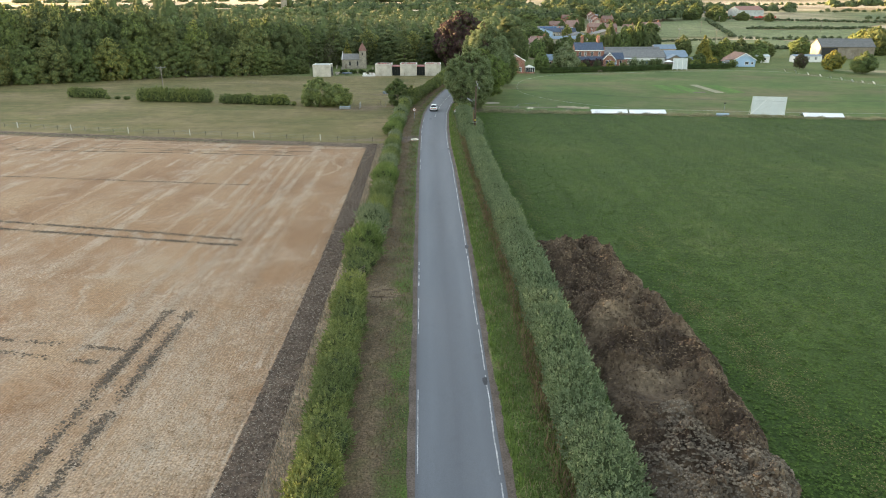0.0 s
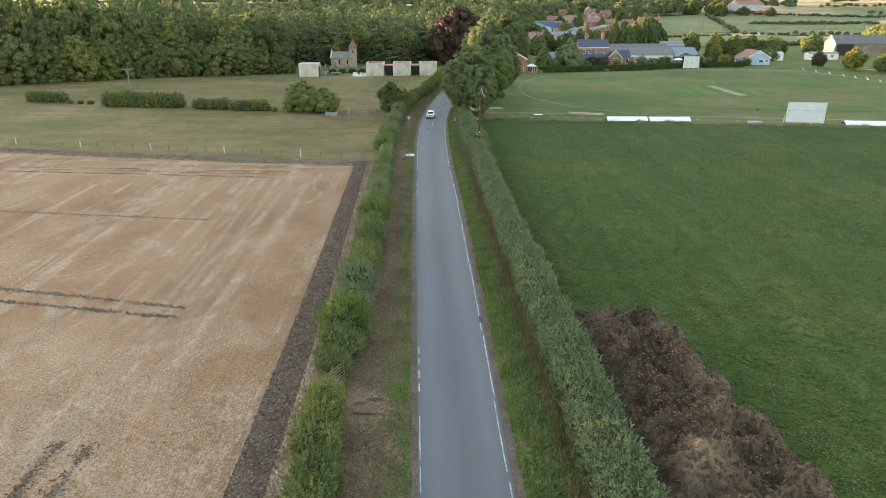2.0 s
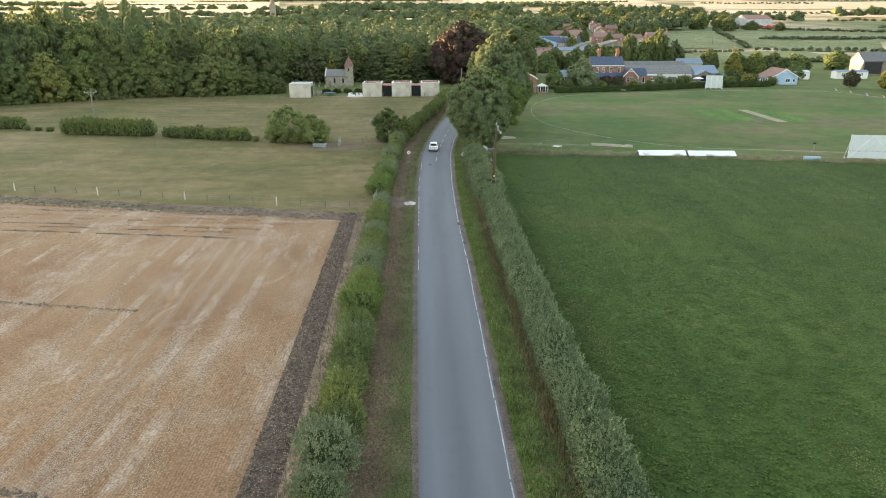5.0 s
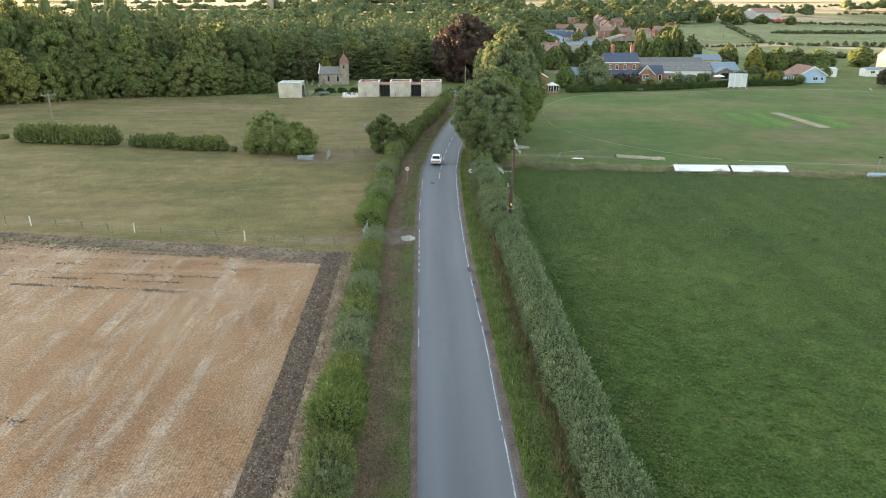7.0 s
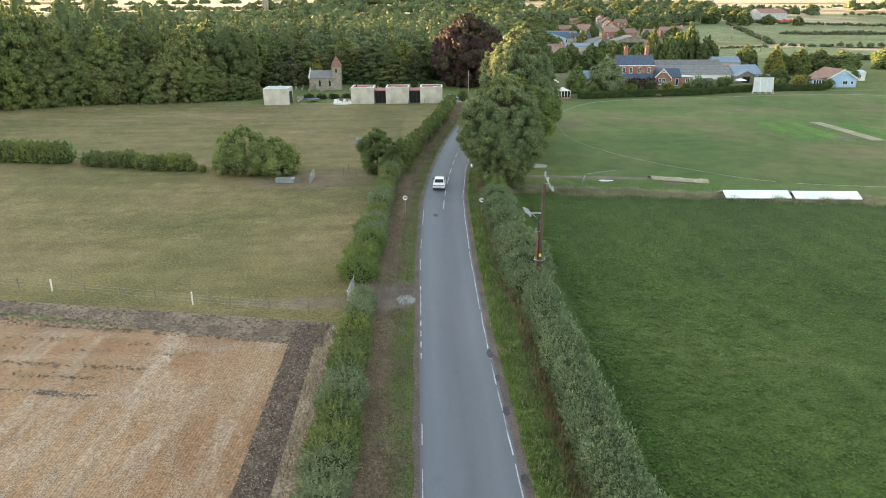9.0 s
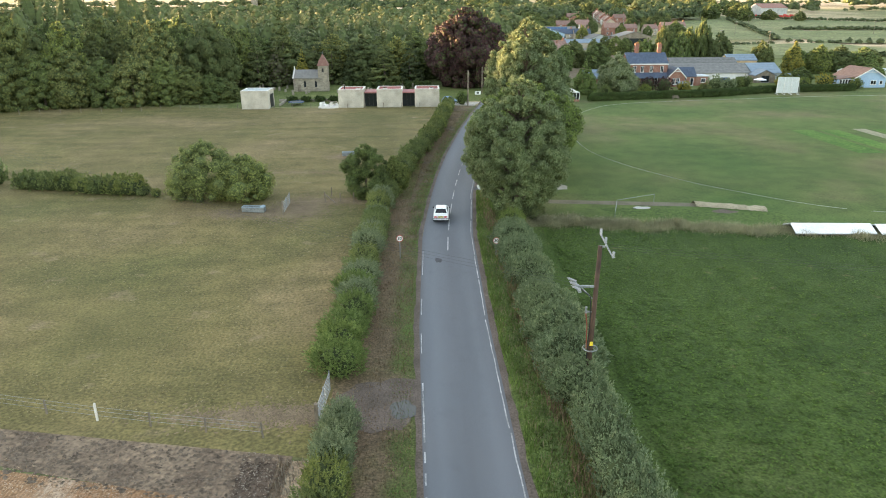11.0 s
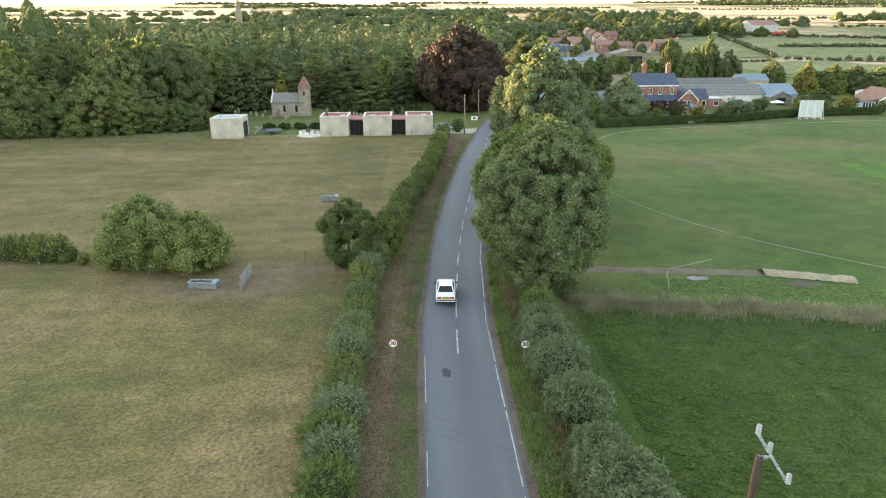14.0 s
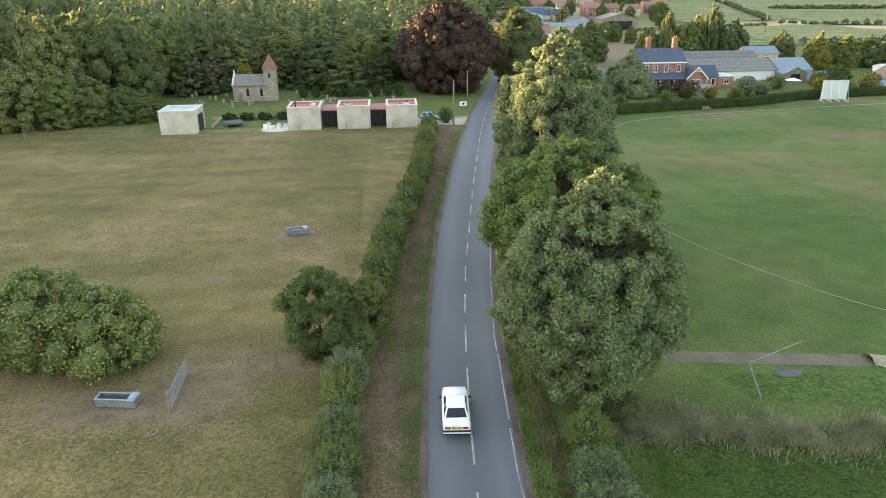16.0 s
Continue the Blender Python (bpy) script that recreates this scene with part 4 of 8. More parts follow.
def clods(rng, P, size):
    """Little four-sided lumps."""
    n = len(P)
    a = rng.uniform(0, 6.28, n)
    s = size * rng.uniform(0.4, 1.3, n)
    ring = [P + np.stack([np.cos(a + k * 1.571) * s, np.sin(a + k * 1.571) * s * 0.8, np.zeros(n)], 1) for k in range(4)]
    top = P + np.stack([0.2 * s * np.cos(a), 0.2 * s * np.sin(a), s * rng.uniform(0.5, 1.0, n)], 1)
    return np.concatenate([np.stack([ring[0], ring[1], top, ring[3]], 1), np.stack([ring[1], ring[2], ring[3], top], 1)])


rng = np.random.default_rng(11)
P = heap_top[rng.choice(len(heap_top), 34000)]
P = P[P[:, 2] > 0.25] + rng.normal(0, 0.05, (int((P[:, 2] > 0.25).sum()), 3)) * np.array([1, 1, 0.2])
pale = np.array([p[1] + 5 * noise.noise((p[0] * 0.35, p[1] * 0.35, 2)) < 31 - 0.35 * abs(p[0] - 12) for p in P])
solo("manure_lumps", quads_mesh("manure_lumps", clods(rng, P[~pale] - np.array([0, 0, 0.03]), 0.085)), M_MUCKLUMP, "crumbly dark lumps of old straw manure", "manure", kind="stuff")
P = np.concatenate([P[pale], P[pale] + rng.normal(0, 0.09, (pale.sum(), 3)) * np.array([1, 1, 0.1])])
solo("manure_lumps", quads_mesh("manure_lumps", clods(rng, P - np.array([0, 0, 0.02]), 0.1)), M_PALELUMP, "pale dry lumps of strawy manure", "manure", kind="stuff")
n = 9000
y = rng.uniform(-5, 117, n)
u = rng.uniform(0, 1, n)
xl = np.interp(y, [27, 42, 64, 116], [-11.2, -11.25, -11.6, -13.0])
xr = np.interp(y, [27, 42, 64, 117], [-9.0, -9.3, -9.6, -11.2])
solo("soil_clods", quads_mesh("soil_clods", clods(rng, on_land(xl + (xr - xl) * u, y, 0.03), 0.1)), M_CLOD, "small clods of turned dark soil", "soil", kind="stuff")
hx = rng.uniform(-90, -11, 5000)
hy = np.interp(hx, [-87, -40, -10.5], [130.7, 120.6, 115.4]) + rng.uniform(-1.9, 1.9, 5000)
solo("soil_clods", quads_mesh("soil_clods", clods(rng, on_land(hx, hy, 0.02), 0.12)), M_RUT, "clods of turned brown soil along the field edge", "soil", kind="stuff")
solo("chopped_straw", quads_mesh("chopped_straw", leaves(rng, on_land(xl + (xr - xl) * rng.uniform(0, 1, n), y + rng.uniform(-1, 1, n), 0.08), np.tile([0, 0, 1.0], (n, 1)), 0.15, 0.3, 0.5)), M_CHAFF, "chopped pale straw on the soil", "straw", kind="stuff")


def track_points(rng, pts, n, width, gaps=0.1):
    e = np.array(pts, float)
    d = np.r_[0, np.cumsum(np.hypot(*np.diff(e, axis=0).T))]
    n = int(n * 2.0)
    t = rng.uniform(0, d[-1], n)
    keep = np.array([noise.noise((q * 0.35, pts[0][0], 0)) for q in t]) > gaps + 0.4 * rng.uniform(-1, 1, n)
    t = t[keep]
    x, y = np.interp(t, d, e[:, 0]), np.interp(t, d, e[:, 1])
    return on_land(x + rng.normal(0, width, len(t)), y + rng.normal(0, width, len(t)), 0.01)


TRACKS = [
    ([(-20.8, 10), (-21.2, 27), (-21.4, 38), (-21.4, 48)], 1900, 0.24, -0.12), ([(-18.9, 10), (-19.3, 27), (-19.6, 40), (-19.6, 47.5)], 1900, 0.24, -0.12),
    ([(-60, 72), (-47.9, 69.3), (-30, 65.4), (-20.5, 63.3)], 2000, 0.17, 0.0), ([(-60, 74.5), (-47.9, 71.6), (-30, 67.5), (-20.6, 65)], 1500, 0.17, 0.0),
    ([(-50, 46.5), (-31.7, 43.2), (-22.0, 41.4)], 700, 0.15), ([(-50, 44.5), (-31.7, 41.5), (-23.0, 39.6)], 700, 0.15),
    ([(-90, 98.5), (-63.2, 94.1), (-26.1, 88.1)], 900, 0.15, 0.0), 
] + [
    ([(-72 - 2.7 * (y - 107), y + 6.4), (-45, y + 2.9), (-21 - 1.7 * math.sin(3 * y), y)], n, 0.15, g) for y, n, g in ((107.3, 1200, 0.08), (109.1, 700, 0.15), (110.4, 1000, 0.12), (112.5, 600, 0.2), (114.0, 500, 0.2), (116.0, 800, 0.12))
]
P = np.concatenate([track_points(rng, *p) for p in TRACKS])
solo("tyre_ruts", quads_mesh("tyre_ruts", clods(rng, P, 0.095)), M_RUT, "broken lines of dark soil turned up by tractor wheels", "soil", kind="stuff")
# pale trails that the combine left, and a few curved ones from turning at the end
TRAILS = [
    ([(-26.2, 112), (-25.9, 105.3), (-25.2, 88.4), (-25.0, 81.4), (-24.2, 73), (-24.5, 60), (-25, 40)], 1500, 0.2), ([(-24.2, 108), (-23.9, 104), (-23.4, 92), (-22.7, 79), (-22.4, 62)], 900, 0.17),
    ([(-22.3, 106), (-22.0, 100), (-21.4, 86), (-21.0, 79.6), (-21.9, 74.4), (-21.4, 62), (-21.8, 45)], 1700, 0.22), ([(-20.6, 108), (-20.3, 93), (-20.0, 82), (-19.6, 73), (-19.5, 55), (-19, 30)], 1300, 0.18),
    ([(-18.2, 104), (-17.3, 86), (-17.2, 78), (-17.0, 70), (-16.6, 50), (-16.2, 28)], 1300, 0.25), ([(-16.9, 109), (-17.2, 104), (-16.6, 101), (-15.4, 99.4), (-15.3, 97), (-16.4, 94.5), (-17.8, 93)], 260, 0.2),
    ([(-30, 100), (-29.4, 80), (-29.8, 55)], 700, 0.2), ([(-36, 104), (-35.4, 80), (-35.8, 55)], 600, 0.2), ([(-46, 104), (-45.4, 80), (-45.8, 60)], 500, 0.25),
    ([(-60, 114.5), (-36, 112.6), (-21, 112.2)], 500, 0.25), ([(-60, 120), (-36, 116.4), (-18, 115.2)], 600, 0.3), ([(-60, 111), (-34, 108.8), (-20, 107.4)], 400, 0.25), ([(-70, 124), (-38, 117.8), (-14, 116.8)], 700, 0.35),
    ([(-13.2, 114.4), (-17, 113.6), (-22, 113.8)], 300, 0.4),
]
P = np.concatenate([track_points(rng, p, n * 5, w * 1.15, -0.35) for p, n, w in TRAILS]) + np.array([0, 0, 0.006])
solo("straw_trails", quads_mesh("straw_trails", leaves(rng, P, np.tile([0, 0, 1.0], (len(P), 1)), 0.115, 0.3, 0.07)), M_TRAIL, "broken trails of pale chopped straw", "straw", kind="stuff")
drift = []
for cx, cy, sx, sy, q in ((-18, 50, 4.0, 2.2, 5200), (-15, 46, 2.2, 3.0, 3600), (-25, 54, 3.0, 1.3, 2200), (-16, 40, 1.8, 6.0, 3600), (-14.4, 33, 1.2, 7.0, 3200), (-30, 55.2, 2.6, 0.5, 1300), (-22.5, 48, 1.6, 1.6, 1500), (-17, 90, 2.4, 6.0, 2200), (-19, 76, 2.6, 6.0, 2400), (-27, 30, 4.0, 5.0, 2400)):
    x, y = cx + rng.normal(0, sx, q), cy + rng.normal(0, sy, q)
    ok = (np.array([noise.noise((a * 0.5, b * 0.35, 6)) for a, b in zip(x, y)]) > rng.uniform(-0.5, 0.35, q)) & (x < -11.7)
    drift.append(on_land(x[ok], y[ok], 0.016))
P = np.concatenate(drift)
solo("straw_drifts", quads_mesh("straw_drifts", leaves(rng, P, np.tile([0, 0, 1.0], (len(P), 1)), 0.14, 0.34, 0.08, 0.4)), M_TRAIL, "soft drifts of pale chopped straw", "straw", kind="stuff")
n = 60000
x = -11.5 - 60 * rng.uniform(0, 1, n) ** 1.6
y = rng.uniform(24, 125, n)
ok = (y < np.interp(x, [-87, -40, -13], [132, 123, 113.5]))
solo("stubble_stalks", quads_mesh("stubble_stalks", leaves(rng, on_land(x[ok], y[ok], 0.05), np.tile([0, 0, 1.0], (ok.sum(), 1)), 0.19, 0.24, 0.4, 0.5)), M_STRAW, "short cut straw stalks", "straw", kind="stuff")

# ---------------------------------------------------------------- grass and crop leaves
n = 42000
x = np.repeat(8.5 + 95 * rng.uniform(0, 1, n) ** 1.7, 4) + rng.normal(0, 0.09, n * 4)
y = np.repeat(24 + 132 * rng.uniform(0, 1, n) ** 1.5, 4) + rng.normal(0, 0.09, n * 4)
ok = (y < np.interp(x, [8, 40, 92, 110], [157.5, 152, 142, 138])) & ~((x > 8.5) & (x < np.interp(y, [p[0] for p in HEAP_R], [p[1] for p in HEAP_R]) + 0.3) & (y < 65))
x, y = x[ok], y[ok]
V = leaves(rng, on_land(x, y, 0.11), np.tile([0, 0, 1.0], (len(x), 1)), 0.19, 0.65, 0.5, 0.45)
solo("crop_leaves", quads_mesh("crop_leaves", V), M_CROPLEAF, "low green crop leaves", "crop", kind="stuff")


thin = [([(18.6, 64), (19.6, 47), (20.9, 31), (21.6, 12)], 4600, 0.55, 0.05), ([(20.8, 70), (21.8, 50), (23.2, 30), (24, 12)], 2600, 0.6, 0.15), ([(9.6, 104), (10.2, 85), (10.6, 68)], 1600, 0.6, 0.1), ([(28, 90), (30, 60), (32, 30)], 900, 0.5, 0.25)]
P = np.concatenate([track_points(rng, *p) for p in thin]) + np.array([0, 0, 0.1])
solo("thin_crop", quads_mesh("thin_crop", leaves(rng, P, np.tile([0, 0, 1.0], (len(P), 1)), 0.12, 0.5, 0.4, 0.4)), M_BLADE_P, "pale worn streaks where the crop grows thin", "crop", kind="stuff")


def verge_grass(name, left, right, y0, y1, n, h, w, mat, label, dz=0.02, bias=1.0):
    y = rng.uniform(y0, y1, n)
    u = rng.uniform(0, 1, n) ** bias
    l = np.interp(y, [p[0] for p in left], [p[1] for p in left])
    r = np.interp(y, [p[0] for p in right], [p[1] for p in right])
    x = l + (r - l) * u
    keep = np.array([noise.noise((a * 0.9, b * 0.5, 3)) for a, b in zip(x, y)]) > rng.uniform(-0.9, 0.3, n)
    solo(name, quads_mesh(name, blades(rng, on_land(x[keep], y[keep], dz), h, w)), mat, label, "grass", kind="stuff")


verge_grass("verge_tufts", shifted(ROAD_R, 0.45), shifted(HEDGE_R, 0.6), 20, 170, 42000, 0.34, 0.06, M_BLADE_G, "rough green grass and weeds on the verge")
verge_grass("pale_verge_grass", shifted(ROAD_R, 0.7), shifted(HEDGE_R, 0.4), 20, 170, 15000, 0.4, 0.045, M_BENT, "pale seeding grass among the verge weeds", bias=0.6)
verge_grass("weed_stems", shifted(HEDGE_R, -0.7), shifted(HEDGE_R, 0.5), 20, 160, 9000, 0.7, 0.05, M_BLADE_D, "dry brown stems along the hedge foot")
verge_grass("dry_tufts", shifted(HEDGE_L, -0.5), shifted(ROAD_L, -0.6), 20, 240, 32000, 0.14, 0.05, M_BLADE_D, "cut dry grass on the verge")
verge_grass("green_tufts", shifted(ROAD_L, -1.9), shifted(ROAD_L, -0.4), 20, 240, 13000, 0.1, 0.045, M_BLADE_G, "short green grass beside the road")
verge_grass("margin_tufts", [(20, -9.0), (42, -9.3), (64, -9.6), (117, -11.2)], [(20, -7.2), (42, -7.6), (64, -7.9), (117, -9)], 20, 117, 16000, 0.28, 0.05, M_CHAFF, "dry straw-coloured grass under the hedge")
n = 48000
x, y = -9 - 52 * rng.uniform(0, 1, n) ** 1.3, rng.uniform(122, 240, n)
ok = x < np.interp(y, [p[0] for p in HEDGE_L], [p[1] for p in HEDGE_L]) - 2.5
solo("paddock_tufts", quads_mesh("paddock_tufts", leaves(rng, on_land(x[ok], y[ok], 0.05), np.tile([0, 0, 1.0], (ok.sum(), 1)), 0.17, 0.5, 0.35, 0.6)), M_BLADE_P, "uneven tufts of grazed grass", "grass", kind="stuff")
n = 34000
x, y = -9 - 60 * rng.uniform(0, 1, n) ** 1.3, rng.uniform(121, 245, n)
ok = (x < np.interp(y, [p[0] for p in HEDGE_L], [p[1] for p in HEDGE_L]) - 2.5) & (np.array([noise.noise((a * 0.12, b * 0.3, 8)) for a, b in zip(x, y)]) > rng.uniform(-0.5, 0.5, n))
solo("paddock_bents", quads_mesh("paddock_bents", leaves(rng, on_land(x[ok], y[ok], 0.06), np.tile([0, 0, 1.0], (ok.sum(), 1)), 0.17, 0.28, 0.5, 0.5)), M_BENT, "pale dry grass stems in streaks", "grass", kind="stuff")
n = 2600
y = rng.uniform(22, 158, n)
cx = np.interp(y, [p[0] for p in ROAD_R], [p[1] for p in ROAD_R]) * 0.35 + np.interp(y, [p[0] for p in HEDGE_R], [p[1] for p in HEDGE_R]) * 0.65 + rng.normal(0, 0.45, n)
ok = cx > np.interp(y, [p[0] for p in ROAD_R], [p[1] for p in ROAD_R]) + 0.7
C = np.repeat(on_land(cx[ok], y[ok], 0.18), 14, 0)
C = C + rng.normal(0, 1, C.shape) * np.array([0.2, 0.2, 0.1])
solo("verge_weeds", quads_mesh("verge_weeds", leaves(rng, C, np.tile([0, 0, 1.0], (len(C), 1)), 0.16, 0.55, 0.8, 0.4)), M_SHRUB_B, "clumps of nettles and dock on the verge", "weeds", kind="stuff")
n = 80000
x = 6 + 115 * rng.uniform(0, 1, n) ** 1.5
y = np.interp(x, [6, 40, 92, 140], [156.6, 151.0, 141.2, 132]) + rng.normal(0, 0.85, n) + 0.7 + 0.7 * np.sin(x * 0.9) * np.sin(x * 0.37)
solo("tall_grass", quads_mesh("tall_grass", blades(rng, on_land(x, y), 0.56 * (0.75 + 0.35 * np.sin(x * 1.7) * np.sin(x * 0.6)), 0.032, 0.75)), M_BLADE_T, "tall pale seeding grass along the field edge", "grass", kind="stuff")

n = 700
C = on_land(8 + 11 * rng.uniform(0, 1, n) ** 1.2, np.zeros(n))
C[:, 1] = np.interp(C[:, 0], [6, 40], [157.2, 151.6]) + rng.normal(0, 0.45, n)
C = np.repeat(on_land(C[:, 0], C[:, 1], 0.35), 16, 0) + rng.normal(0, 1, (n * 16, 3)) * np.array([0.16, 0.16, 0.2])
solo("nettle_bed", quads_mesh("nettle_bed", leaves(rng, C, np.tile([0, 0, 1.0], (len(C), 1)), 0.14, 0.4, 0.8, 0.5)), M_BLADE_T, "silvery nettles and thistles along the field edge", "weeds", kind="stuff")

# ---------------------------------------------------------------- shrubs, hedges and trees


def shrub_meshes(seed, lx, ly, h, n, size, kind="soft", shoot=0.4):
    """A dark core coloured as inner shade, and the leaves of a rounded bush that fills lx by ly by h."""
    rng = np.random.default_rng(seed)
    u = unit(rng.normal(size=(n, 3)))
    u[:, 2] = np.abs(u[:, 2]) - 0.55 * (rng.uniform(0, 1, n) < 0.45)
    e = {"clipped": 9.0, "hedge": 3.0, "soft": 2.2}[kind]
    s = u / (np.sum(np.abs(u) ** e, 1, keepdims=True) ** (1 / e))
    lump = np.array([1 + 0.22 * noise.noise((p[0] * 2.1 + seed, p[1] * 2.1, p[2] * 2.1)) + 0.12 * noise.noise((p[0] * 5 + seed, p[1] * 5, p[2] * 5)) for p in u])
    if kind == "clipped":
        lump = 1 + (lump - 1) * 0.2
    depth = 1 - 0.3 * rng.uniform(0, 1, n) ** 2.2
    P = s * (lump * depth)[:, None] * np.array([lx / 2, ly / 2, h * 0.62]) + np.array([0, 0, h * 0.4])
    P[:, 2] = np.maximum(P[:, 2], 0.04)
    N = s / np.array([lx, ly, h])
    if kind == "clipped":
        V = leaves(rng, P, N, size, 0.55, 0.9, 0.25)
    else:                                                  # feathery shoots that spread from the middle, with leaves in two rows
        few = n // 9
        V = [leaves(rng, P[few:few + n // 4], N[few:few + n // 4], size, 0.55, 0.9, 0.25)]
        root, out = P[:few] - unit(N[:few]) * 0.12, unit(N[:few])
        way = unit(out * 0.8 + np.array([0, 0, 0.75]) + rng.normal(0, 0.28, (few, 3)))
        long = (shoot * rng.uniform(0.5, 1.25, few))[:, None]
        side = unit(np.cross(way, out + rng.normal(0, 0.5, (few, 3))))
        for i, q in enumerate(np.linspace(0.08, 1.0, 8)):
            sg = 1 if i % 2 else -1
            ax = unit(way * 0.8 + side * sg * (0.75 - 0.5 * q) + rng.normal(0, 0.15, (few, 3)))
            face = unit(np.cross(ax, side) * sg + 0.35 * rng.normal(size=(few, 3)))
            sd = unit(np.cross(ax, np.cross(ax, side) + face))
            s2 = (size * (1.35 - 0.5 * q) * rng.uniform(0.7, 1.25, few))[:, None]
            c = root + way * long * q + np.array([0, 0, -0.1]) * (long * q) ** 2
            V.append(np.stack([c, c + ax * s2 * 0.5 + sd * s2 * 0.24, c + ax * s2, c + ax * s2 * 0.5 - sd * s2 * 0.24], 1))
        V = np.concatenate(V)
        V[:, :, 2] = np.maximum(V[:, :, 2], 0.02)
    # solid filler ball; its dark colour stands in for shade behind the leaves
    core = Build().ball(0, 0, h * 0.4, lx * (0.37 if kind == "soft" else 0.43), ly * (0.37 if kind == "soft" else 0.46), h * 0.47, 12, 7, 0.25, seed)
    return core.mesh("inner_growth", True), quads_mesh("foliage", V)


def shrub(name, seed, lx, ly, h, n, size, mat, label, category="shrub", kind="soft", at=None, group="", shoot=0.4):
    ob = thing(name, label, category, at, group)
    core, fol = shrub_meshes(seed, lx, ly, h, n, size, kind, shoot)
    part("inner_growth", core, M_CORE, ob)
    part("foliage", fol, mat, ob)
    return ob


def spot(x, y, rz=0.0, sx=1.0, sy=1.0, sz=1.0, dz=0.0):
    return pose(x, y, land(y) + dz, 0, 0, rz) @ Matrix.Diagonal((sx, sy, sz, 1))


rng = np.random.default_rng(21)
# right hedge: trimmed hawthorn, a run of overlapping bushes
right_kinds = [shrub("hedge_bush", 100 + k, 3.1, 4.2, 2.1, 4400, 0.128, M_HEDGE_R, "grey-green hawthorn hedge bush in a trimmed roadside hedge", "hedge", "hedge", spot(0, -200), "", 0.3) for k in range(4)]
used = set()


def place(kinds, k, m, group):
    ob = kinds[k % len(kinds)]
    if ob.name in used:
        ob = copy_thing(ob, m @ Matrix.Diagonal([1 / v for v in ob.scale] + [1]))
    else:
        ob.matrix_basis = m
        used.add(ob.name)
    tagged(ob, group=group)
    return ob


y, k = 13.0, 0
while y < 121:
    x = lerp(y, HEDGE_R) + lerp(y, [(13, 1.75), (60, 1.65), (120, 1.5)])
    place(right_kinds, k, spot(x + rng.uniform(-0.15, 0.15), y, rng.uniform(-8, 8) + 180 * (k % 2), rng.uniform(0.92, 1.08) * lerp(y, [(0, 1.05), (120, 0.9)]), rng.uniform(0.9, 1.05), rng.uniform(0.9, 1.12)), "roadside hedge")
    y += rng.uniform(1.7, 2.2)
    k += 1
mound_kinds = [shrub("hedge_mound", 110 + k, 3.5, 5.0, 2.4, 12000, 0.125, M_HEDGE_R, "rounded grey-green hawthorn bush on the roadside bank", "hedge", "soft", spot(0, -200), "", 0.2) for k in range(3)]
for x, y, rz, sx, sy, sz in ((5.15, 122.6, 5, 1.05, 0.85, 0.95), (5.4, 125.8, -8, 1.3, 1.0, 1.1), (5.35, 129.2, 6, 1.35, 1.05, 1.16), (5.2, 132.4, 4, 1.25, 1.0, 1.1), (4.95, 135.0, 10, 1.0, 0.75, 0.95), (4.85, 139.8, 25, 1.1, 0.82, 1.08), (4.75, 144.6, -5, 1.15, 0.9, 1.06), (4.65, 148.2, 8, 1.2, 0.95, 1.06), (4.85, 151.6, 0, 0.95, 0.75, 0.85)):
    place(mound_kinds, k, spot(x, y, rz, sx, sy, sz), "roadside hedge")
    k += 1
# left hedge: looser, mixed
left_kinds = [shrub("hedge_bush", 140 + k, 2.2, 3.8, 2.1, 3900, 0.14, M_HEDGE_L, "dark green mixed hedge bush in a loose roadside hedge", "hedge", "hedge", spot(0, -200), "", 0.42) for k in range(4)]
silver_kinds = [shrub("silver_shrub", 160 + k, 2.5, 3.2, 2.3, 4200, 0.14, M_SHRUB_S, "pale silvery-green shrub growing in the hedge", "shrub", "soft", spot(0, -200)) for k in range(2)]
bright_kinds = [shrub("bright_shrub", 170 + k, 2.8, 3.0, 2.4, 3600, 0.17, M_SHRUB_B, "bright green feathery shrub growing in the hedge", "shrub", "soft", spot(0, -200), "", 0.6) for k in range(2)]
y, k = 12.0, 0
while y < 50.6:
    place(left_kinds, k, spot(lerp(y, HEDGE_L) - 0.95 + rng.uniform(-0.12, 0.12), y, rng.uniform(-12, 12) + 180 * (k % 2), rng.uniform(0.85, 1.08), rng.uniform(0.9, 1.1), rng.uniform(0.85, 1.05)), "roadside hedge")
    y += rng.uniform(1.5, 1.9)
    k += 1
for x, y, kinds, s, h in ((-7.6, 55.2, left_kinds, 0.75, 0.75), (-7.45, 57.4, left_kinds, 0.9, 1.0), (-7.3, 59.6, bright_kinds, 1.1, 1.3), (-7.5, 62.0, left_kinds, 0.85, 0.9), (-7.3, 64.4, silver_kinds, 0.85, 0.95), (-7.3, 67.0, silver_kinds, 1.1, 1.35), (-7.35, 69.8, left_kinds, 0.88, 1.0)):
    place(kinds, k, spot(x, y, rng.uniform(0, 360), s, s, h), "roadside hedge")
    k += 1
y = 71.6
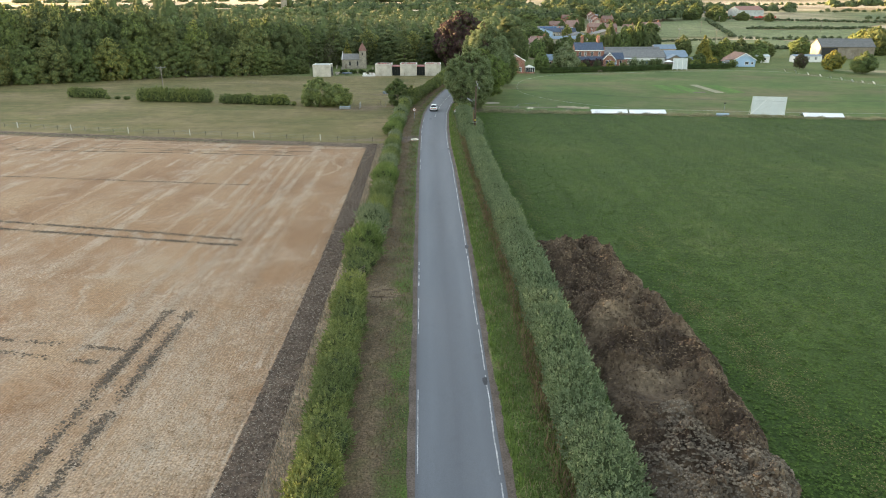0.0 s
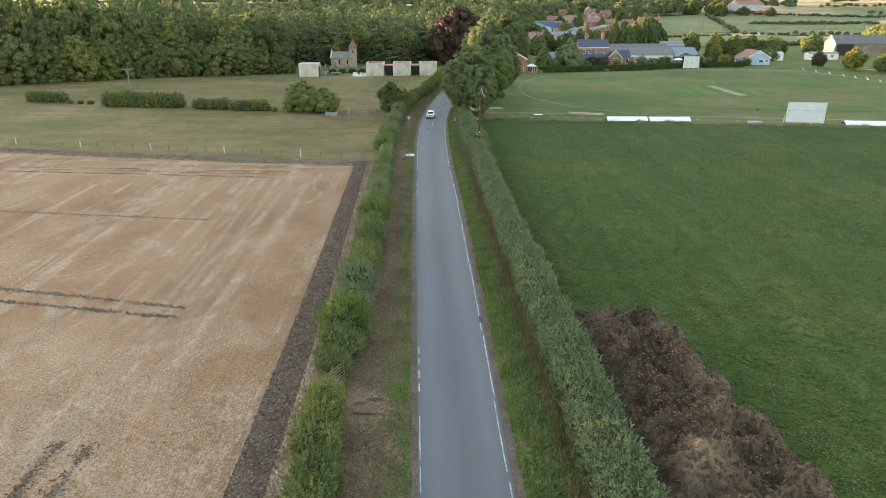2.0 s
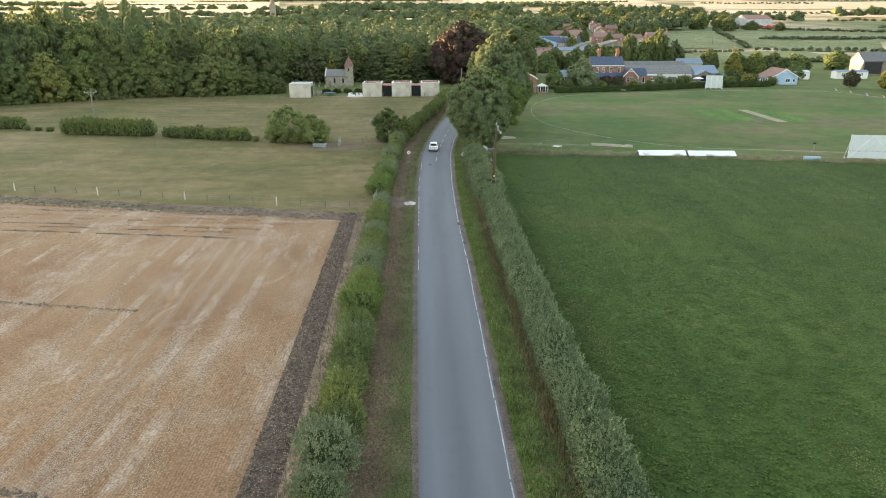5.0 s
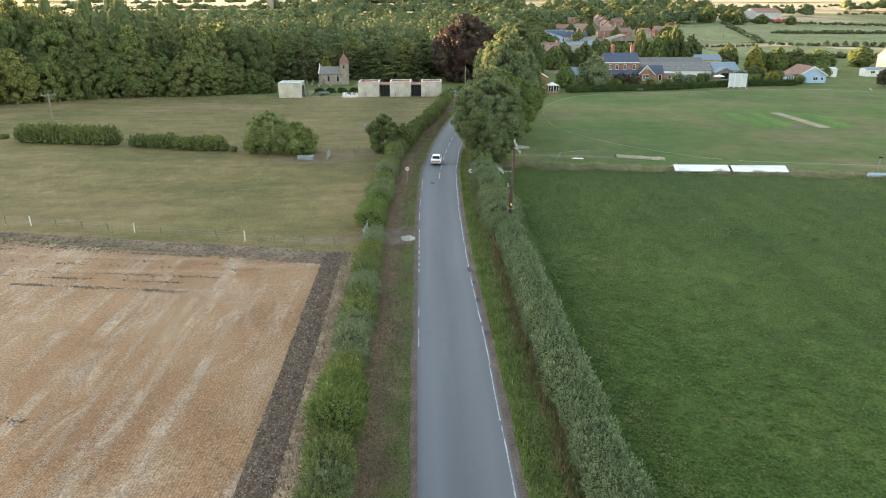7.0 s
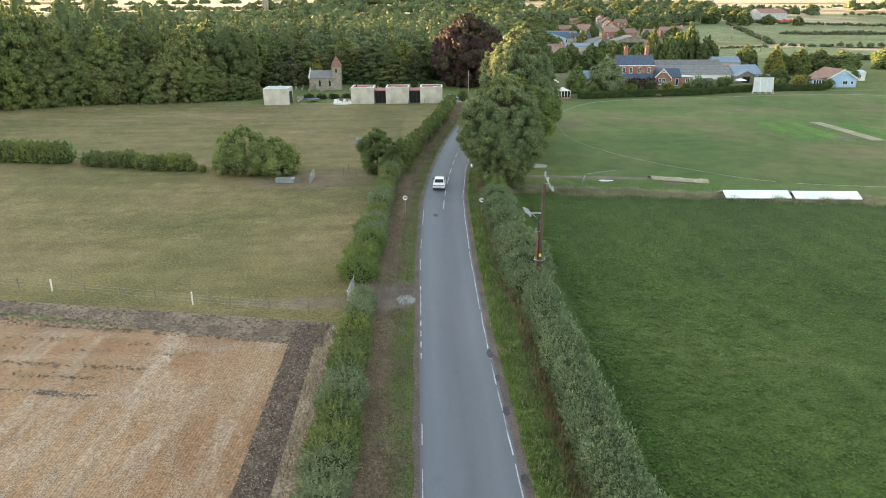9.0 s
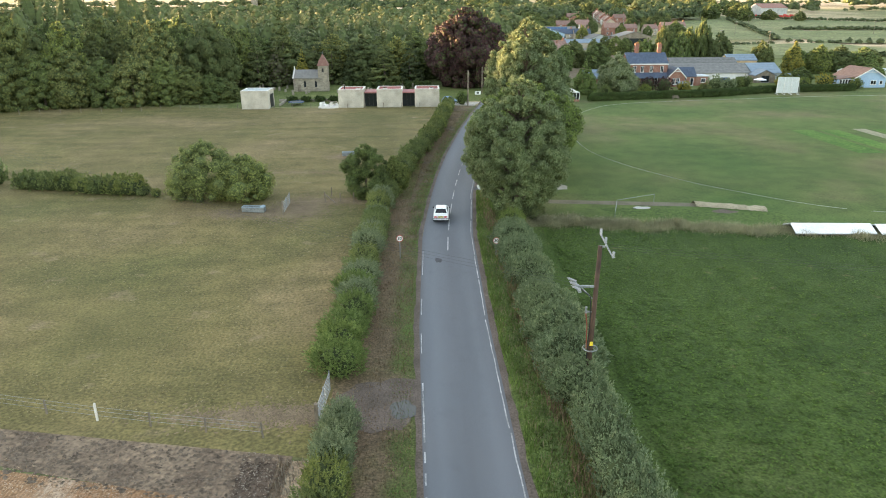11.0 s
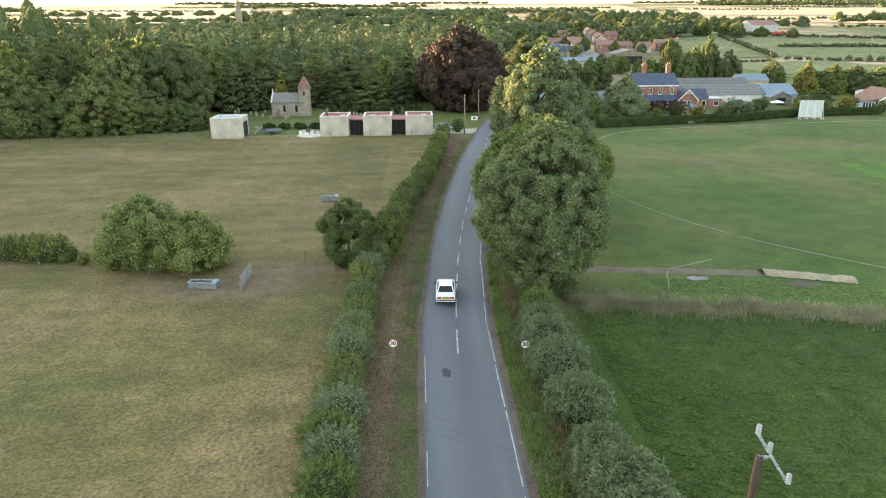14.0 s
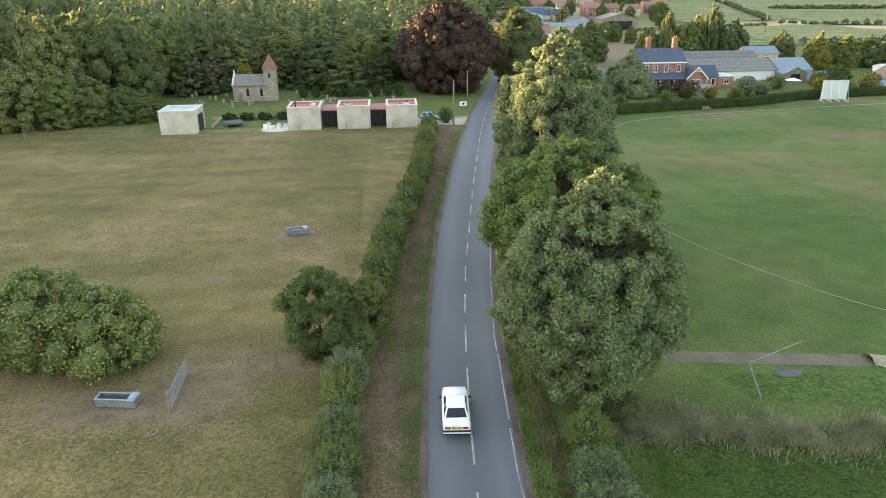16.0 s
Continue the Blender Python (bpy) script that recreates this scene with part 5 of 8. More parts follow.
while y < 119.6:
    sort = noise.noise((y * 0.16, 4.0, 0.5))
    kinds = silver_kinds if sort > 0.24 else (bright_kinds if sort < -0.3 else left_kinds)
    z = 0.95 + 0.3 * noise.noise((y * 0.35, 8.0, 0.0)) + rng.uniform(-0.12, 0.12)
    place(kinds, k, spot(lerp(y, HEDGE_L) - lerp(y, [(72, 0.85), (112, 0.95), (119, 0.7)]) + rng.uniform(-0.15, 0.15), y, rng.uniform(-30, 30) + 180 * (k % 2), rng.uniform(0.9, 1.1) * lerp(y, [(112, 1.0), (119, 0.7)]), rng.uniform(0.7, 0.95), z), "roadside hedge")
    y += rng.uniform(1.25, 1.8)
    k += 1
far_kinds = [shrub("hedge_bush", 180 + k, 2.3, 3.8, 2.1, 1500, 0.25, M_HEDGE_L, "dark green mixed hedge bush in a loose roadside hedge", "hedge", "hedge", spot(0, -200)) for k in range(3)]
y = 125.8
while y < 246:
    kinds = far_kinds if y > 172 else bright_kinds if y < 134.5 else silver_kinds if k % 5 in (1, 3) else (bright_kinds if k % 9 == 4 else left_kinds)
    if not 167.5 < y < 172:
        place(kinds, k, spot(lerp(y, HEDGE_L) - 1.2 + rng.uniform(-0.25, 0.25), y, rng.uniform(-25, 25) + 180 * (k % 2), rng.uniform(0.95, 1.25), rng.uniform(0.68, 1.05), rng.uniform(0.7, 1.18) * lerp(y, [(127, 1.0), (190, 1.05), (248, 0.95)])), "roadside hedge")
    y += rng.uniform(1.8, 2.7)
    k += 1
# field hedge across the paddocks
for x0, x1, yy, h in ((-79, -60.5, 177.6, 1.45), (-56, -48.5, 173.4, 1.05), (-47, -40, 171.0, 1.0), (-102, -92, 187.5, 1.15)):
    x = x0 + 1.2
    while x < x1:
        place(far_kinds, k, spot(x, yy - (x - (x0 + x1) / 2) * 0.18, 90 + rng.uniform(-15, 15), 1.0, 0.95, h * rng.uniform(0.9, 1.1)), "paddock hedge")
        x += 1.9
        k += 1
for x, y, s in ((-38.5, 170, 0.5), (-36.8, 169.3, 0.45), (-90, 184.5, 0.45), (-87, 183.6, 0.4), (-84, 182.6, 0.45)):
    place(far_kinds, k, spot(x, y, k * 40, s, s, s * 0.9), "paddock hedge")
    k += 1


def tree_meshes(seed, h, r, n, size, shape="round", low=0.12, trunk=0.25, limbs=None, loose=False):
    """Trunk with limbs, and a crown of leaves over uneven lobes, with gaps."""
    rng = np.random.default_rng(seed)
    wood = Build()
    lean = Vector((rng.uniform(-0.03, 0.03), rng.uniform(-0.03, 0.03), 1))
    pts = [Vector((0, 0, -0.1))] + [lean * (h * q) + Vector((rng.normal(0, 0.012 * h), rng.normal(0, 0.012 * h), 0)) for q in ((0.15, 0.35, 0.55, 0.72) if limbs is not None else (0.12, 0.25, 0.38, 0.5))]
    wood.path([tuple(p) for p in pts], [trunk * 1.35, trunk, trunk * 0.8, trunk * 0.45, trunk * 0.1], 8)

    fine = n > 20000

    def width(q):
        if shape == "cone":
            return max(0.03, (1 - q)) ** 0.85
        if shape == "egg":
            return max(0.05, math.sin(math.pi * min(1, (0.16 + 0.84 * q)) ** 0.72)) ** 0.75 * (1 - 0.25 * q)
        if shape == "full":
            return max(0.03, 1 - ((q - 0.38) / 0.64) ** 2) ** 0.62 if q > 0.38 else (0.62 + 0.38 * q / 0.38 if fine or loose else 0.86 + 0.14 * q / 0.38)
        if shape == "dome":
            return math.sqrt(max(0.02, 1 - max(0.0, q - 0.12) ** 2))
        return max(0.08, math.sin(math.pi * (0.1 + 0.88 * q)) ** 0.6)
    count = 480 if fine else {"cone": 70, "egg": 100, "round": 100, "dome": 90, "full": 110}[shape]
    if loose:
        count = 90
    # boughs swell and break the outline; on them sit smaller leafy lobes
    C, R = [], []
    for i in range(count):
        q = (i + 0.5) / count
        if shape != "cone":
            q = q ** 0.85
        a = i * 2.399 + rng.uniform(-0.3, 0.3)
        w = r * width(q)
        d = (math.cos(a), math.sin(a), 2.2 * q)
        bough = 1 + (0.1 if shape == "cone" else 0.62 if loose else 0.34) * noise.noise((d[0] * 1.5 + seed, d[1] * 1.5, d[2] * 1.3))
        lr = {"cone": 0.27, "full": 0.118 if fine else 0.22}.get(shape, 0.25) * max(w, 0.34 * r) * rng.uniform(0.55, 1.5)
        k = max(0.05, (w * bough * rng.uniform(0.9, 1.04) - lr * 0.95)) * (1.0 if q < 0.8 else rng.uniform(0.25, 1.0))
        z = h * (low + (1 - low) * q) * (1 + 0.03 * rng.normal()) - lr * 0.7
        c = Vector((math.cos(a) * k, math.sin(a) * k, max(z, lr * 0.5)))
        C.append(tuple(c))
        R.append(lr)
        if limbs is not None and i % 5 == 0:
            b = Vector(lean * max(h * 0.08, c.z - 0.55 * w))
            mid = b.lerp(c, 0.5) + Vector((0, 0, 0.015 * h))
            limbs.append(Build().path([tuple(b), tuple(mid), tuple(c)], [trunk * 0.4, trunk * 0.24, trunk * 0.06], 5))
    C, R = np.array(C), np.array(R)
    flat = np.array([1, 1, {"cone": 0.45, "full": 0.85}.get(shape, 0.75)])
    pick = rng.choice(count, int(n * 2.2), p=R ** 2 / (R ** 2).sum())
    u = unit(rng.normal(size=(len(pick), 3)))
    out = C[pick] - np.array([0, 0, h * 0.45])
    out[:, 2] *= 0.6
    u = unit(u + 0.45 * unit(out) + np.array([0, 0, 0.2]))
    P = C[pick] + u * (R[pick] * rng.uniform(0.8, 1.0, len(pick)) * rng.uniform(0.92, 1.5, len(pick)))[:, None] * flat
    free = np.ones(len(P), bool)                            # only what no neighbouring lobe hides
    for j in range(count):
        inside = (((P - C[j]) / flat) ** 2).sum(1) < (0.86 * R[j]) ** 2
        free &= ~(inside & (pick != j))
    P, u = P[free][:n], u[free][:n]
    P[:, 2] = np.maximum(P[:, 2], h * low * 0.4)
    V = leaves(rng, P, u, size, 0.62, 0.8, 0.2, 0.3 if shape != "cone" else 0.7)
    # dark balls inside the lobes close the crown; the shade between leaves is in their colour
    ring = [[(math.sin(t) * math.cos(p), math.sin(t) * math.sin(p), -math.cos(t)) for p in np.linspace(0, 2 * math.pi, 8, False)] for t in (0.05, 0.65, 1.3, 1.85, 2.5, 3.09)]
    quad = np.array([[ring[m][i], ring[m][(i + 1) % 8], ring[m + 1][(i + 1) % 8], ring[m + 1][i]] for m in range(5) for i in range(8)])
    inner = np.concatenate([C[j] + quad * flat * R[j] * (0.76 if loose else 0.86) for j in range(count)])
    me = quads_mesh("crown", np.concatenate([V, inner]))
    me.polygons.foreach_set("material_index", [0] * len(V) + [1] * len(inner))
    return wood.mesh("trunk", True), me


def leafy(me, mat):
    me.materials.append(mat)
    me.materials.append(M_SHADED)
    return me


def tree(seed, h, r, n, size, mat, label, shape="round", low=0.12, trunk=0.25, at=None, name="tree", group=""):
    ob = thing(name, label, "tree", at, group)
    limbs = [] if n > 9500 else None
    w, c = tree_meshes(seed, h, r, n, size, shape, low, trunk, limbs)
    tk = part("trunk", w, M_BARK, ob)
    for lb in limbs or ():
        part("limb", lb, M_BARK, tk, smooth=True)
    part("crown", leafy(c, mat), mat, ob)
    return ob


def bush(seed, h, r, n, size, mat, label, at, name):
    ob = thing(name, label, "bush", at)
    w, c = tree_meshes(seed, h, r, n, size, "full", 0.04, 0.12, None, True)
    part("stem", w, M_BARK, ob)
    part("foliage", leafy(c, mat), mat, ob)
    return ob


# the trees beside the road
tree(1, 14.2, 5.6, 64000, 0.2, M_LIME, "tall dense lime tree with silvery green leaves beside the road", "full", 0.1, 0.32, spot(6.5, 161), "lime_tree")
tree(2, 12.6, 7.3, 36000, 0.27, M_MAPLE, "spreading bright green maple tree beside the road", "full", 0.16, 0.3, spot(9.4, 178), "maple_tree")
tree(3, 19.4, 6.7, 46000, 0.3, M_LIME, "tall lime tree catching golden evening sun at its top", "full", 0.08, 0.36, spot(12.3, 195.5), "lime_tree")
tree(4, 13.0, 5.2, 9000, 0.4, M_GREEN, "green roadside tree behind the limes", "round", 0.1, 0.28, spot(17.6, 213), "roadside_tree")
tree(6, 21.5, 11.8, 34000, 0.6, M_BEECH, "huge dark purple copper beech tree", "full", 0.03, 0.6, spot(8.6, 291), "copper_beech")
tree(7, 18.5, 7.4, 12000, 0.5, M_DARKTREE, "tall dark green tree beside the village road", "round", 0.05, 0.4, spot(27.8, 303), "roadside_tree")
tree(8, 10.2, 6.2, 14000, 0.35, M_SHRUB_S, "silvery grey-green garden tree before a brick house", "egg", 0.1, 0.25, spot(49.4, 279), "garden_tree")
tree(9, 8.6, 3.6, 6000, 0.35, M_SHRUB_B, "pale green weeping willow in a garden", "egg", 0.02, 0.2, spot(38.5, 270), "weeping_willow")
# bushes that stand in the paddock corner
bush(201, 7.0, 4.6, 9000, 0.22, M_HEDGE_L, "large dark green thorn bush in the paddock", spot(-30.4, 168.6), "thorn_bush")
bush(202, 5.4, 3.6, 6500, 0.22, M_HEDGE_L, "spreading dark green thorn bush in the paddock", spot(-25.6, 168.0), "thorn_bush")
bush(203, 6.6, 2.75, 13000, 0.2, M_GREEN, "rounded olive-green bush at the paddock corner", spot(-10.9, 168.2), "elder_bush")
bush(204, 4.6, 1.7, 6000, 0.2, M_GREEN, "small green bush at the paddock corner", spot(-7.6, 170.2), "elder_bush")
shrub("bramble", 205, 2.6, 3.2, 1.7, 3000, 0.14, M_SHRUB_B, "low bright green bramble under the lime tree", "bush", "soft", spot(5.4, 155.6))
shrub("bramble", 206, 3.0, 3.0, 1.9, 3000, 0.14, M_DARKTREE, "dark bramble under the lime tree", "bush", "soft", spot(7.6, 158.2))
# the wood behind the chapel and to the left
rng = np.random.default_rng(31)
wood_kinds = [tree(300 + k, 14, 5.6, 6400, 0.5, (M_GREEN, M_DARKTREE, M_DARKTREE, M_WOODLEAF, M_DARKTREE, M_DARKTREE)[k], "broad leafy tree in dense evening woodland", ("full", "round", "full", "full", "egg", "full")[k], 0.03, 0.3, spot(0, -220), "woodland_tree") for k in range(6)]
edge_kinds = [tree(350 + k, 14, 5.6, 6400, 0.5, (M_WOODLEAF, M_GREEN, M_WOODLEAF, M_GREEN)[k], "broad olive-green tree at the edge of the wood", ("full", "full", "round", "full")[k], 0.02, 0.3, spot(0, -220), "woodland_tree") for k in range(4)]
mid_kinds = [tree(330 + k, 14, 5.6, 3600, 0.68, (M_GREEN, M_DARKTREE, M_WOODLEAF, M_GREEN)[k], "broad leafy tree in dense evening woodland", ("full", "round", "full", "round")[k], 0.2, 0.3, spot(0, -220), "woodland_tree") for k in range(4)]
back_kinds = [tree(310 + k, 14, 5.6, 1500, 1.0, (M_DARKTREE, M_GREEN, M_WOODLEAF)[k], "broad leafy tree among the village houses", "full", 0.03, 0.3, spot(0, -220), "village_tree") for k in range(3)]
conifer_kinds = [tree(320 + k, 22, 4.6, 4200, 0.6, M_CONIFER, "tall dark conifer in dense woodland", "cone", 0.06, 0.3, spot(0, -220), "conifer") for k in range(3)]
k = 0
EDGE = [(-260, 212), (-150, 214), (-115, 232), (-95, 246), (-70, 250), (-50, 256)]
for x, h, r in ((-158, 15, 6.2), (-150, 13, 5.6), (-143, 15, 6), (-135, 12.5, 5.4), (-128, 14.5, 6), (-120, 13, 5.4), (-113, 14, 5.8), (-106, 12, 5.2), (-99.5, 13.5, 5.6), (-92.5, 12, 5.2), (-86, 13, 5.6), (-79, 11, 4.8), (-73, 12.5, 5.4), (-66.5, 10.5, 4.8), (-61, 9, 4.4), (-56, 7, 3.8), (-52.4, 5.2, 3.0)):
    place(edge_kinds, k, spot(x, lerp(x, EDGE) + 4, rng.uniform(0, 360), r / 5.6, r / 5.6, h / 14), "wood edge")
    k += 1
far_crowns = []
for row in range(18):
    step = 10.5 if row < 9 else 12.0
    for col in range(int(232 / step)):
        x = -215 + col * step + rng.uniform(-3.5, 3.5) + step / 2 * (row % 2)
        y = 228 + row * 10.5 + max(0, row - 8) * 4 + rng.uniform(-3.5, 3.5)
        if y < lerp(x, EDGE) + 10.5 or (x > -54 and y < 300) or (x > -6 and y < 310) or x > lerp(y, ROAD_L) - 9:
            continue
        s = rng.uniform(0.85, 1.25)
        tall = s * rng.uniform(0.95, 1.2) * lerp(x, [(-150, 1.42), (-121, 1.4), (-114, 1.15), (-60, 1.15), (-45, 1.22), (-10, 1.2), (20, 1.0)])
        if -118 < x < -55 or (y > 285 and x > -136):
            tall = min(tall, 1.4 if y < 285 else 1.22)
        if x > -54:
            tall *= lerp(y, [(300, 0.78), (360, 0.95)])
        con = noise.noise((x * 0.03, y * 0.03, 4)) + rng.uniform(-0.12, 0.12) > 0.27 and x < -25 and y < 330
        if con:
            place(conifer_kinds, k, spot(x, y, rng.uniform(0, 360), s * 0.95, s * 0.95, tall * (0.85 if x > -50 else 0.76)), "woodland")
        else:
            if y > 322:
                far_crowns.append((x, y, 15 * tall * rng.uniform(0.75, 1.15), 5.2 * s))
                continue
            s *= 1.2 if x > -54 else 1.0
            place(mid_kinds if y > lerp(x, EDGE) + 24 and x < -54 else wood_kinds, k, spot(x, y, rng.uniform(0, 360), s, s, tall), "woodland")
        k += 1
for x, y, h, r in ((-84, 270, 24, 3.6), (-66, 272, 23, 3.6), (-76, 276, 22, 3.4), (-46, 297, 27, 5.2), (-98, 268, 22, 3.6), (-106, 262, 20, 3.6), (-15.5, 290, 15, 5.6), (-25, 297, 17, 4), (-60, 280, 22, 4), (-32, 300, 19, 4.4), (-8, 297, 16, 4.2), (-38, 306, 22, 4.4), (-52, 290, 20, 4)):
    place(conifer_kinds, k, spot(x, y, k * 50, r / 4.6, r / 4.6, h / 22), "woodland")
    k += 1
for x, y, h, r in ((-100, 253, 20, 6.5), (-108, 250, 21.5, 6.6), (-116, 256, 22.5, 7.0), (-125, 249, 22, 7.0), (-134, 246, 22.5, 7.0), (-143, 240, 21.5, 7.0), (-111, 262, 24, 7.0), (-90, 257, 18.5, 6.0)):
    place(wood_kinds, k, spot(x, y, k * 70, r / 5.6, r / 5.6, h / 14), "woodland")
    k += 1
tree(9, 11.0, 2.1, 2500, 0.35, M_YELLOW, "slim golden-yellow tree before the wood", "egg", 0.1, 0.15, spot(-38.8, 288.2), "golden_tree")
tree(19, 11, 3.6, 2500, 0.35, M_BARK, "bare grey-brown dying tree at the wood edge", "egg", 0.1, 0.15, spot(-47, 293), "bare_tree")

# trees round the brick house and along the village
gard_kinds = [tree(340 + k, 10, 4.5, 2600, 0.55, (M_GREEN, M_DARKTREE, M_SHRUB_B)[k], "leafy garden tree among village houses", "full", 0.06, 0.22, spot(0, -220), "village_tree") for k in range(3)]
GARDEN = [(79.5, 333, 16.0, 3.0), (85.5, 331, 13.5, 4.2), (93, 332, 18.0, 3.4), (98, 328, 13.5, 4.6), (75, 337, 11.0, 4.0), (89.5, 335, 15.0, 4.4), (112, 326, 10.5, 4.2), (124, 326, 9, 4.0), (130, 322, 9.5, 4.5), (137, 322, 9.0, 5.0), (145, 322, 8.5, 5.0), (60, 345, 9.5, 5.0), (52, 350, 10, 5.0), (45, 335, 9, 4.0), (36, 318, 13, 4.0), (152, 330, 7.5, 5.0), (135, 300, 5.0, 3.5), (107, 290, 5.0, 3.2), (101, 287, 3.5, 2.6)]
for x, y, h, r in GARDEN:
    place(gard_kinds, k, spot(x, y, k * 77, r / 4.5, r / 4.5, h / 10), "garden trees")
    k += 1
tree(360, 10.5, 4.0, 4500, 0.45, M_YELLOW, "golden weeping birch catching the sun", "egg", 0.03, 0.2, spot(119, 318), "golden_birch")
tree(361, 6.0, 2.6, 2200, 0.35, M_BEECH, "small dark red-leaved tree by the boundary", "round", 0.15, 0.15, spot(138, 268), "red_leaved_tree")
tree(362, 7.5, 3.6, 3000, 0.4, M_YELLOW, "yellowing tree by the cricket boundary", "round", 0.15, 0.18, spot(145, 258), "boundary_tree")
tree(363, 7.5, 4.2, 3500, 0.4, M_GREEN, "leafy tree by the cricket boundary", "round", 0.15, 0.18, spot(150, 247), "boundary_tree")
tree(364, 5.6, 3.0, 3000, 0.35, M_SHRUB_S, "rounded pale whitebeam tree by the boundary", "round", 0.2, 0.15, spot(157, 236), "whitebeam")
tree(365, 5.6, 3.2, 3000, 0.35, M_YELLOW, "rounded olive tree by the boundary", "round", 0.2, 0.15, spot(163, 224), "boundary_tree")
tree(366, 13.5, 9, 7000, 0.55, M_WOODLEAF, "large olive-green tree behind a barn", "round", 0.08, 0.4, spot(213, 345), "barn_tree")
for x, y, h, r in ((176, 345, 8.5, 5), (210, 352, 12, 7), (224, 330, 9, 6)):
    place(gard_kinds, k, spot(x, y, k * 31, r / 4.5, r / 4.5, h / 10), "barn trees")
    k += 1
# trees through and behind the village
for _ in range(230):
    y = rng.uniform(360, 950)
    x = rng.uniform(20, 330) if y > 700 else rng.uniform(30, 178) if rng.uniform() < 0.62 else rng.uniform(-60, 60)
    if 700 < y and x > 200 and rng.uniform() < 0.55 and y < 860:
        continue
    if abs(x - (lerp(y, ROAD_L) + 3)) < 13 or (y < 400 and x > 70) or (88 < x < 140 and 480 < y < 520) or (y < 520 and x > 130):
        continue
    if y < 660 and 0.19 < (x + 4) / (y - 110) < 0.37:
        continue
    s = rng.uniform(0.8, 1.5)
    place(back_kinds, k, spot(x, y, rng.uniform(0, 360), s * 1.0, s * 1.3, s * rng.uniform(0.85, 1.2) * (0.5 if y < 700 else 0.75)), "village trees")
    k += 1


def far_wood(name, spots, size, mat, label, each=60):
    """Distant trees as one mesh: every crown is a few leafy lobes over an inside coloured dark for its shade."""
    P, N, inner = [], [], []
    ring = [[(math.sin(t) * math.cos(p), math.sin(t) * math.sin(p), -math.cos(t)) for p in np.linspace(0, 2 * math.pi, 7, False)] for t in (1.2, 1.9, 2.5, 3.09)]
    quad = np.array([[ring[m][i], ring[m][(i + 1) % 7], ring[m + 1][(i + 1) % 7], ring[m + 1][i]] for m in range(3) for i in range(7)])
    for x, y, h, r in spots:
        lobes = 5 if each >= 100 else 2
        for j in range(lobes):
            a = 6.2832 * j / (lobes - 1) + rng.uniform(0, 1.5)
            k = 0.0 if j == 0 else rng.uniform(0.45, 0.7)
            lr = r * rng.uniform(0.5, 0.68)
            top = h * (1.0 if j == 0 else rng.uniform(0.62, 0.92))
            c = np.array([x + math.cos(a) * k * r, y + math.sin(a) * k * r, land(y) + top * 0.55])
            q = np.array([lr, lr, top * 0.45])
            u = unit(rng.normal(size=(each // lobes, 3)))
            u[:, 2] = np.abs(u[:, 2]) - 0.25
            u = unit(u)
            P.append(c + u * q * rng.uniform(0.92, 1.06, (len(u), 1)))
            N.append(u / q)
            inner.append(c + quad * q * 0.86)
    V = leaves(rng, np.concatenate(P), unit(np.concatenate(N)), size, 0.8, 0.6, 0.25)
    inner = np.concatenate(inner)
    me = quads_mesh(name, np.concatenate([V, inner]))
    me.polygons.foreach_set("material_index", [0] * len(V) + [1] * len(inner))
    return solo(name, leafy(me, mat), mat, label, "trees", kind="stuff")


def belt(x0, y0, x1, y1, gap, h, r, jit=3.0, rows=1):
    d = math.hypot(x1 - x0, y1 - y0)
    m = max(2, int(d / gap))
    return [(x0 + (x1 - x0) * i / m + rng.uniform(-jit, jit), y0 + (y1 - y0) * i / m + rng.uniform(-jit, jit) + j * gap, h * rng.uniform(0.7, 1.25), r * rng.uniform(0.8, 1.25)) for i in range(m + 1) for j in range(rows)]


far_wood("far_woodland", far_crowns, 1.1, M_FARTREE, "deep woodland of leafy crowns behind the chapel", 420)
# added out of view on the left, to keep low sun off fields and hedges
far_wood("far_woodland", belt(-560, 165, -222, 212, 8, 23, 6, 3, 7), 2.4, M_GREEN, "unseen woodland added beside the paddocks to block the low sun", 150)
spots = belt(-240, 470, 40, 480, 11, 15, 7, 5, 6) + belt(-400, 560, 60, 600, 14, 14, 8, 6, 5) + belt(-320, 700, 120, 720, 15, 15, 9, 7, 4)
far_wood("far_woodland", spots, 2.4, M_FARTREE, "distant dense woodland with uneven leafy tops", 120)
spots = belt(85, 690, 128, 700, 11, 11, 6, 4, 2) + belt(165, 690, 240, 725, 10, 11, 6, 4, 3) + belt(140, 790, 180, 800, 12, 13, 7, 4, 3) + belt(205, 770, 290, 820, 12, 13, 8, 4, 4) + belt(20, 700, 90, 690, 12, 12, 7, 4, 4) + belt(-160, 900, 120, 960, 18, 15, 10, 8, 4) + belt(150, 985, 345, 965, 15, 17, 9, 6, 3) + belt(-200, 1420, 140, 1300, 22, 18, 14, 8, 5) + belt(-250, 1050, -120, 1080, 20, 16, 10, 8, 2) + belt(330, 880, 420, 860, 14, 12, 8, 5, 2)
spots += belt(560, 1010, 720, 980, 18, 14, 9, 8, 2) + belt(-700, 1100, -300, 1080, 25, 12, 10, 10, 1) + belt(-900, 1500, -300, 1500, 30, 14, 12, 14, 1)
far_wood("far_woodland", spots, 2.7, M_FARTREE, "distant belts of dark trees on the hills", 130)
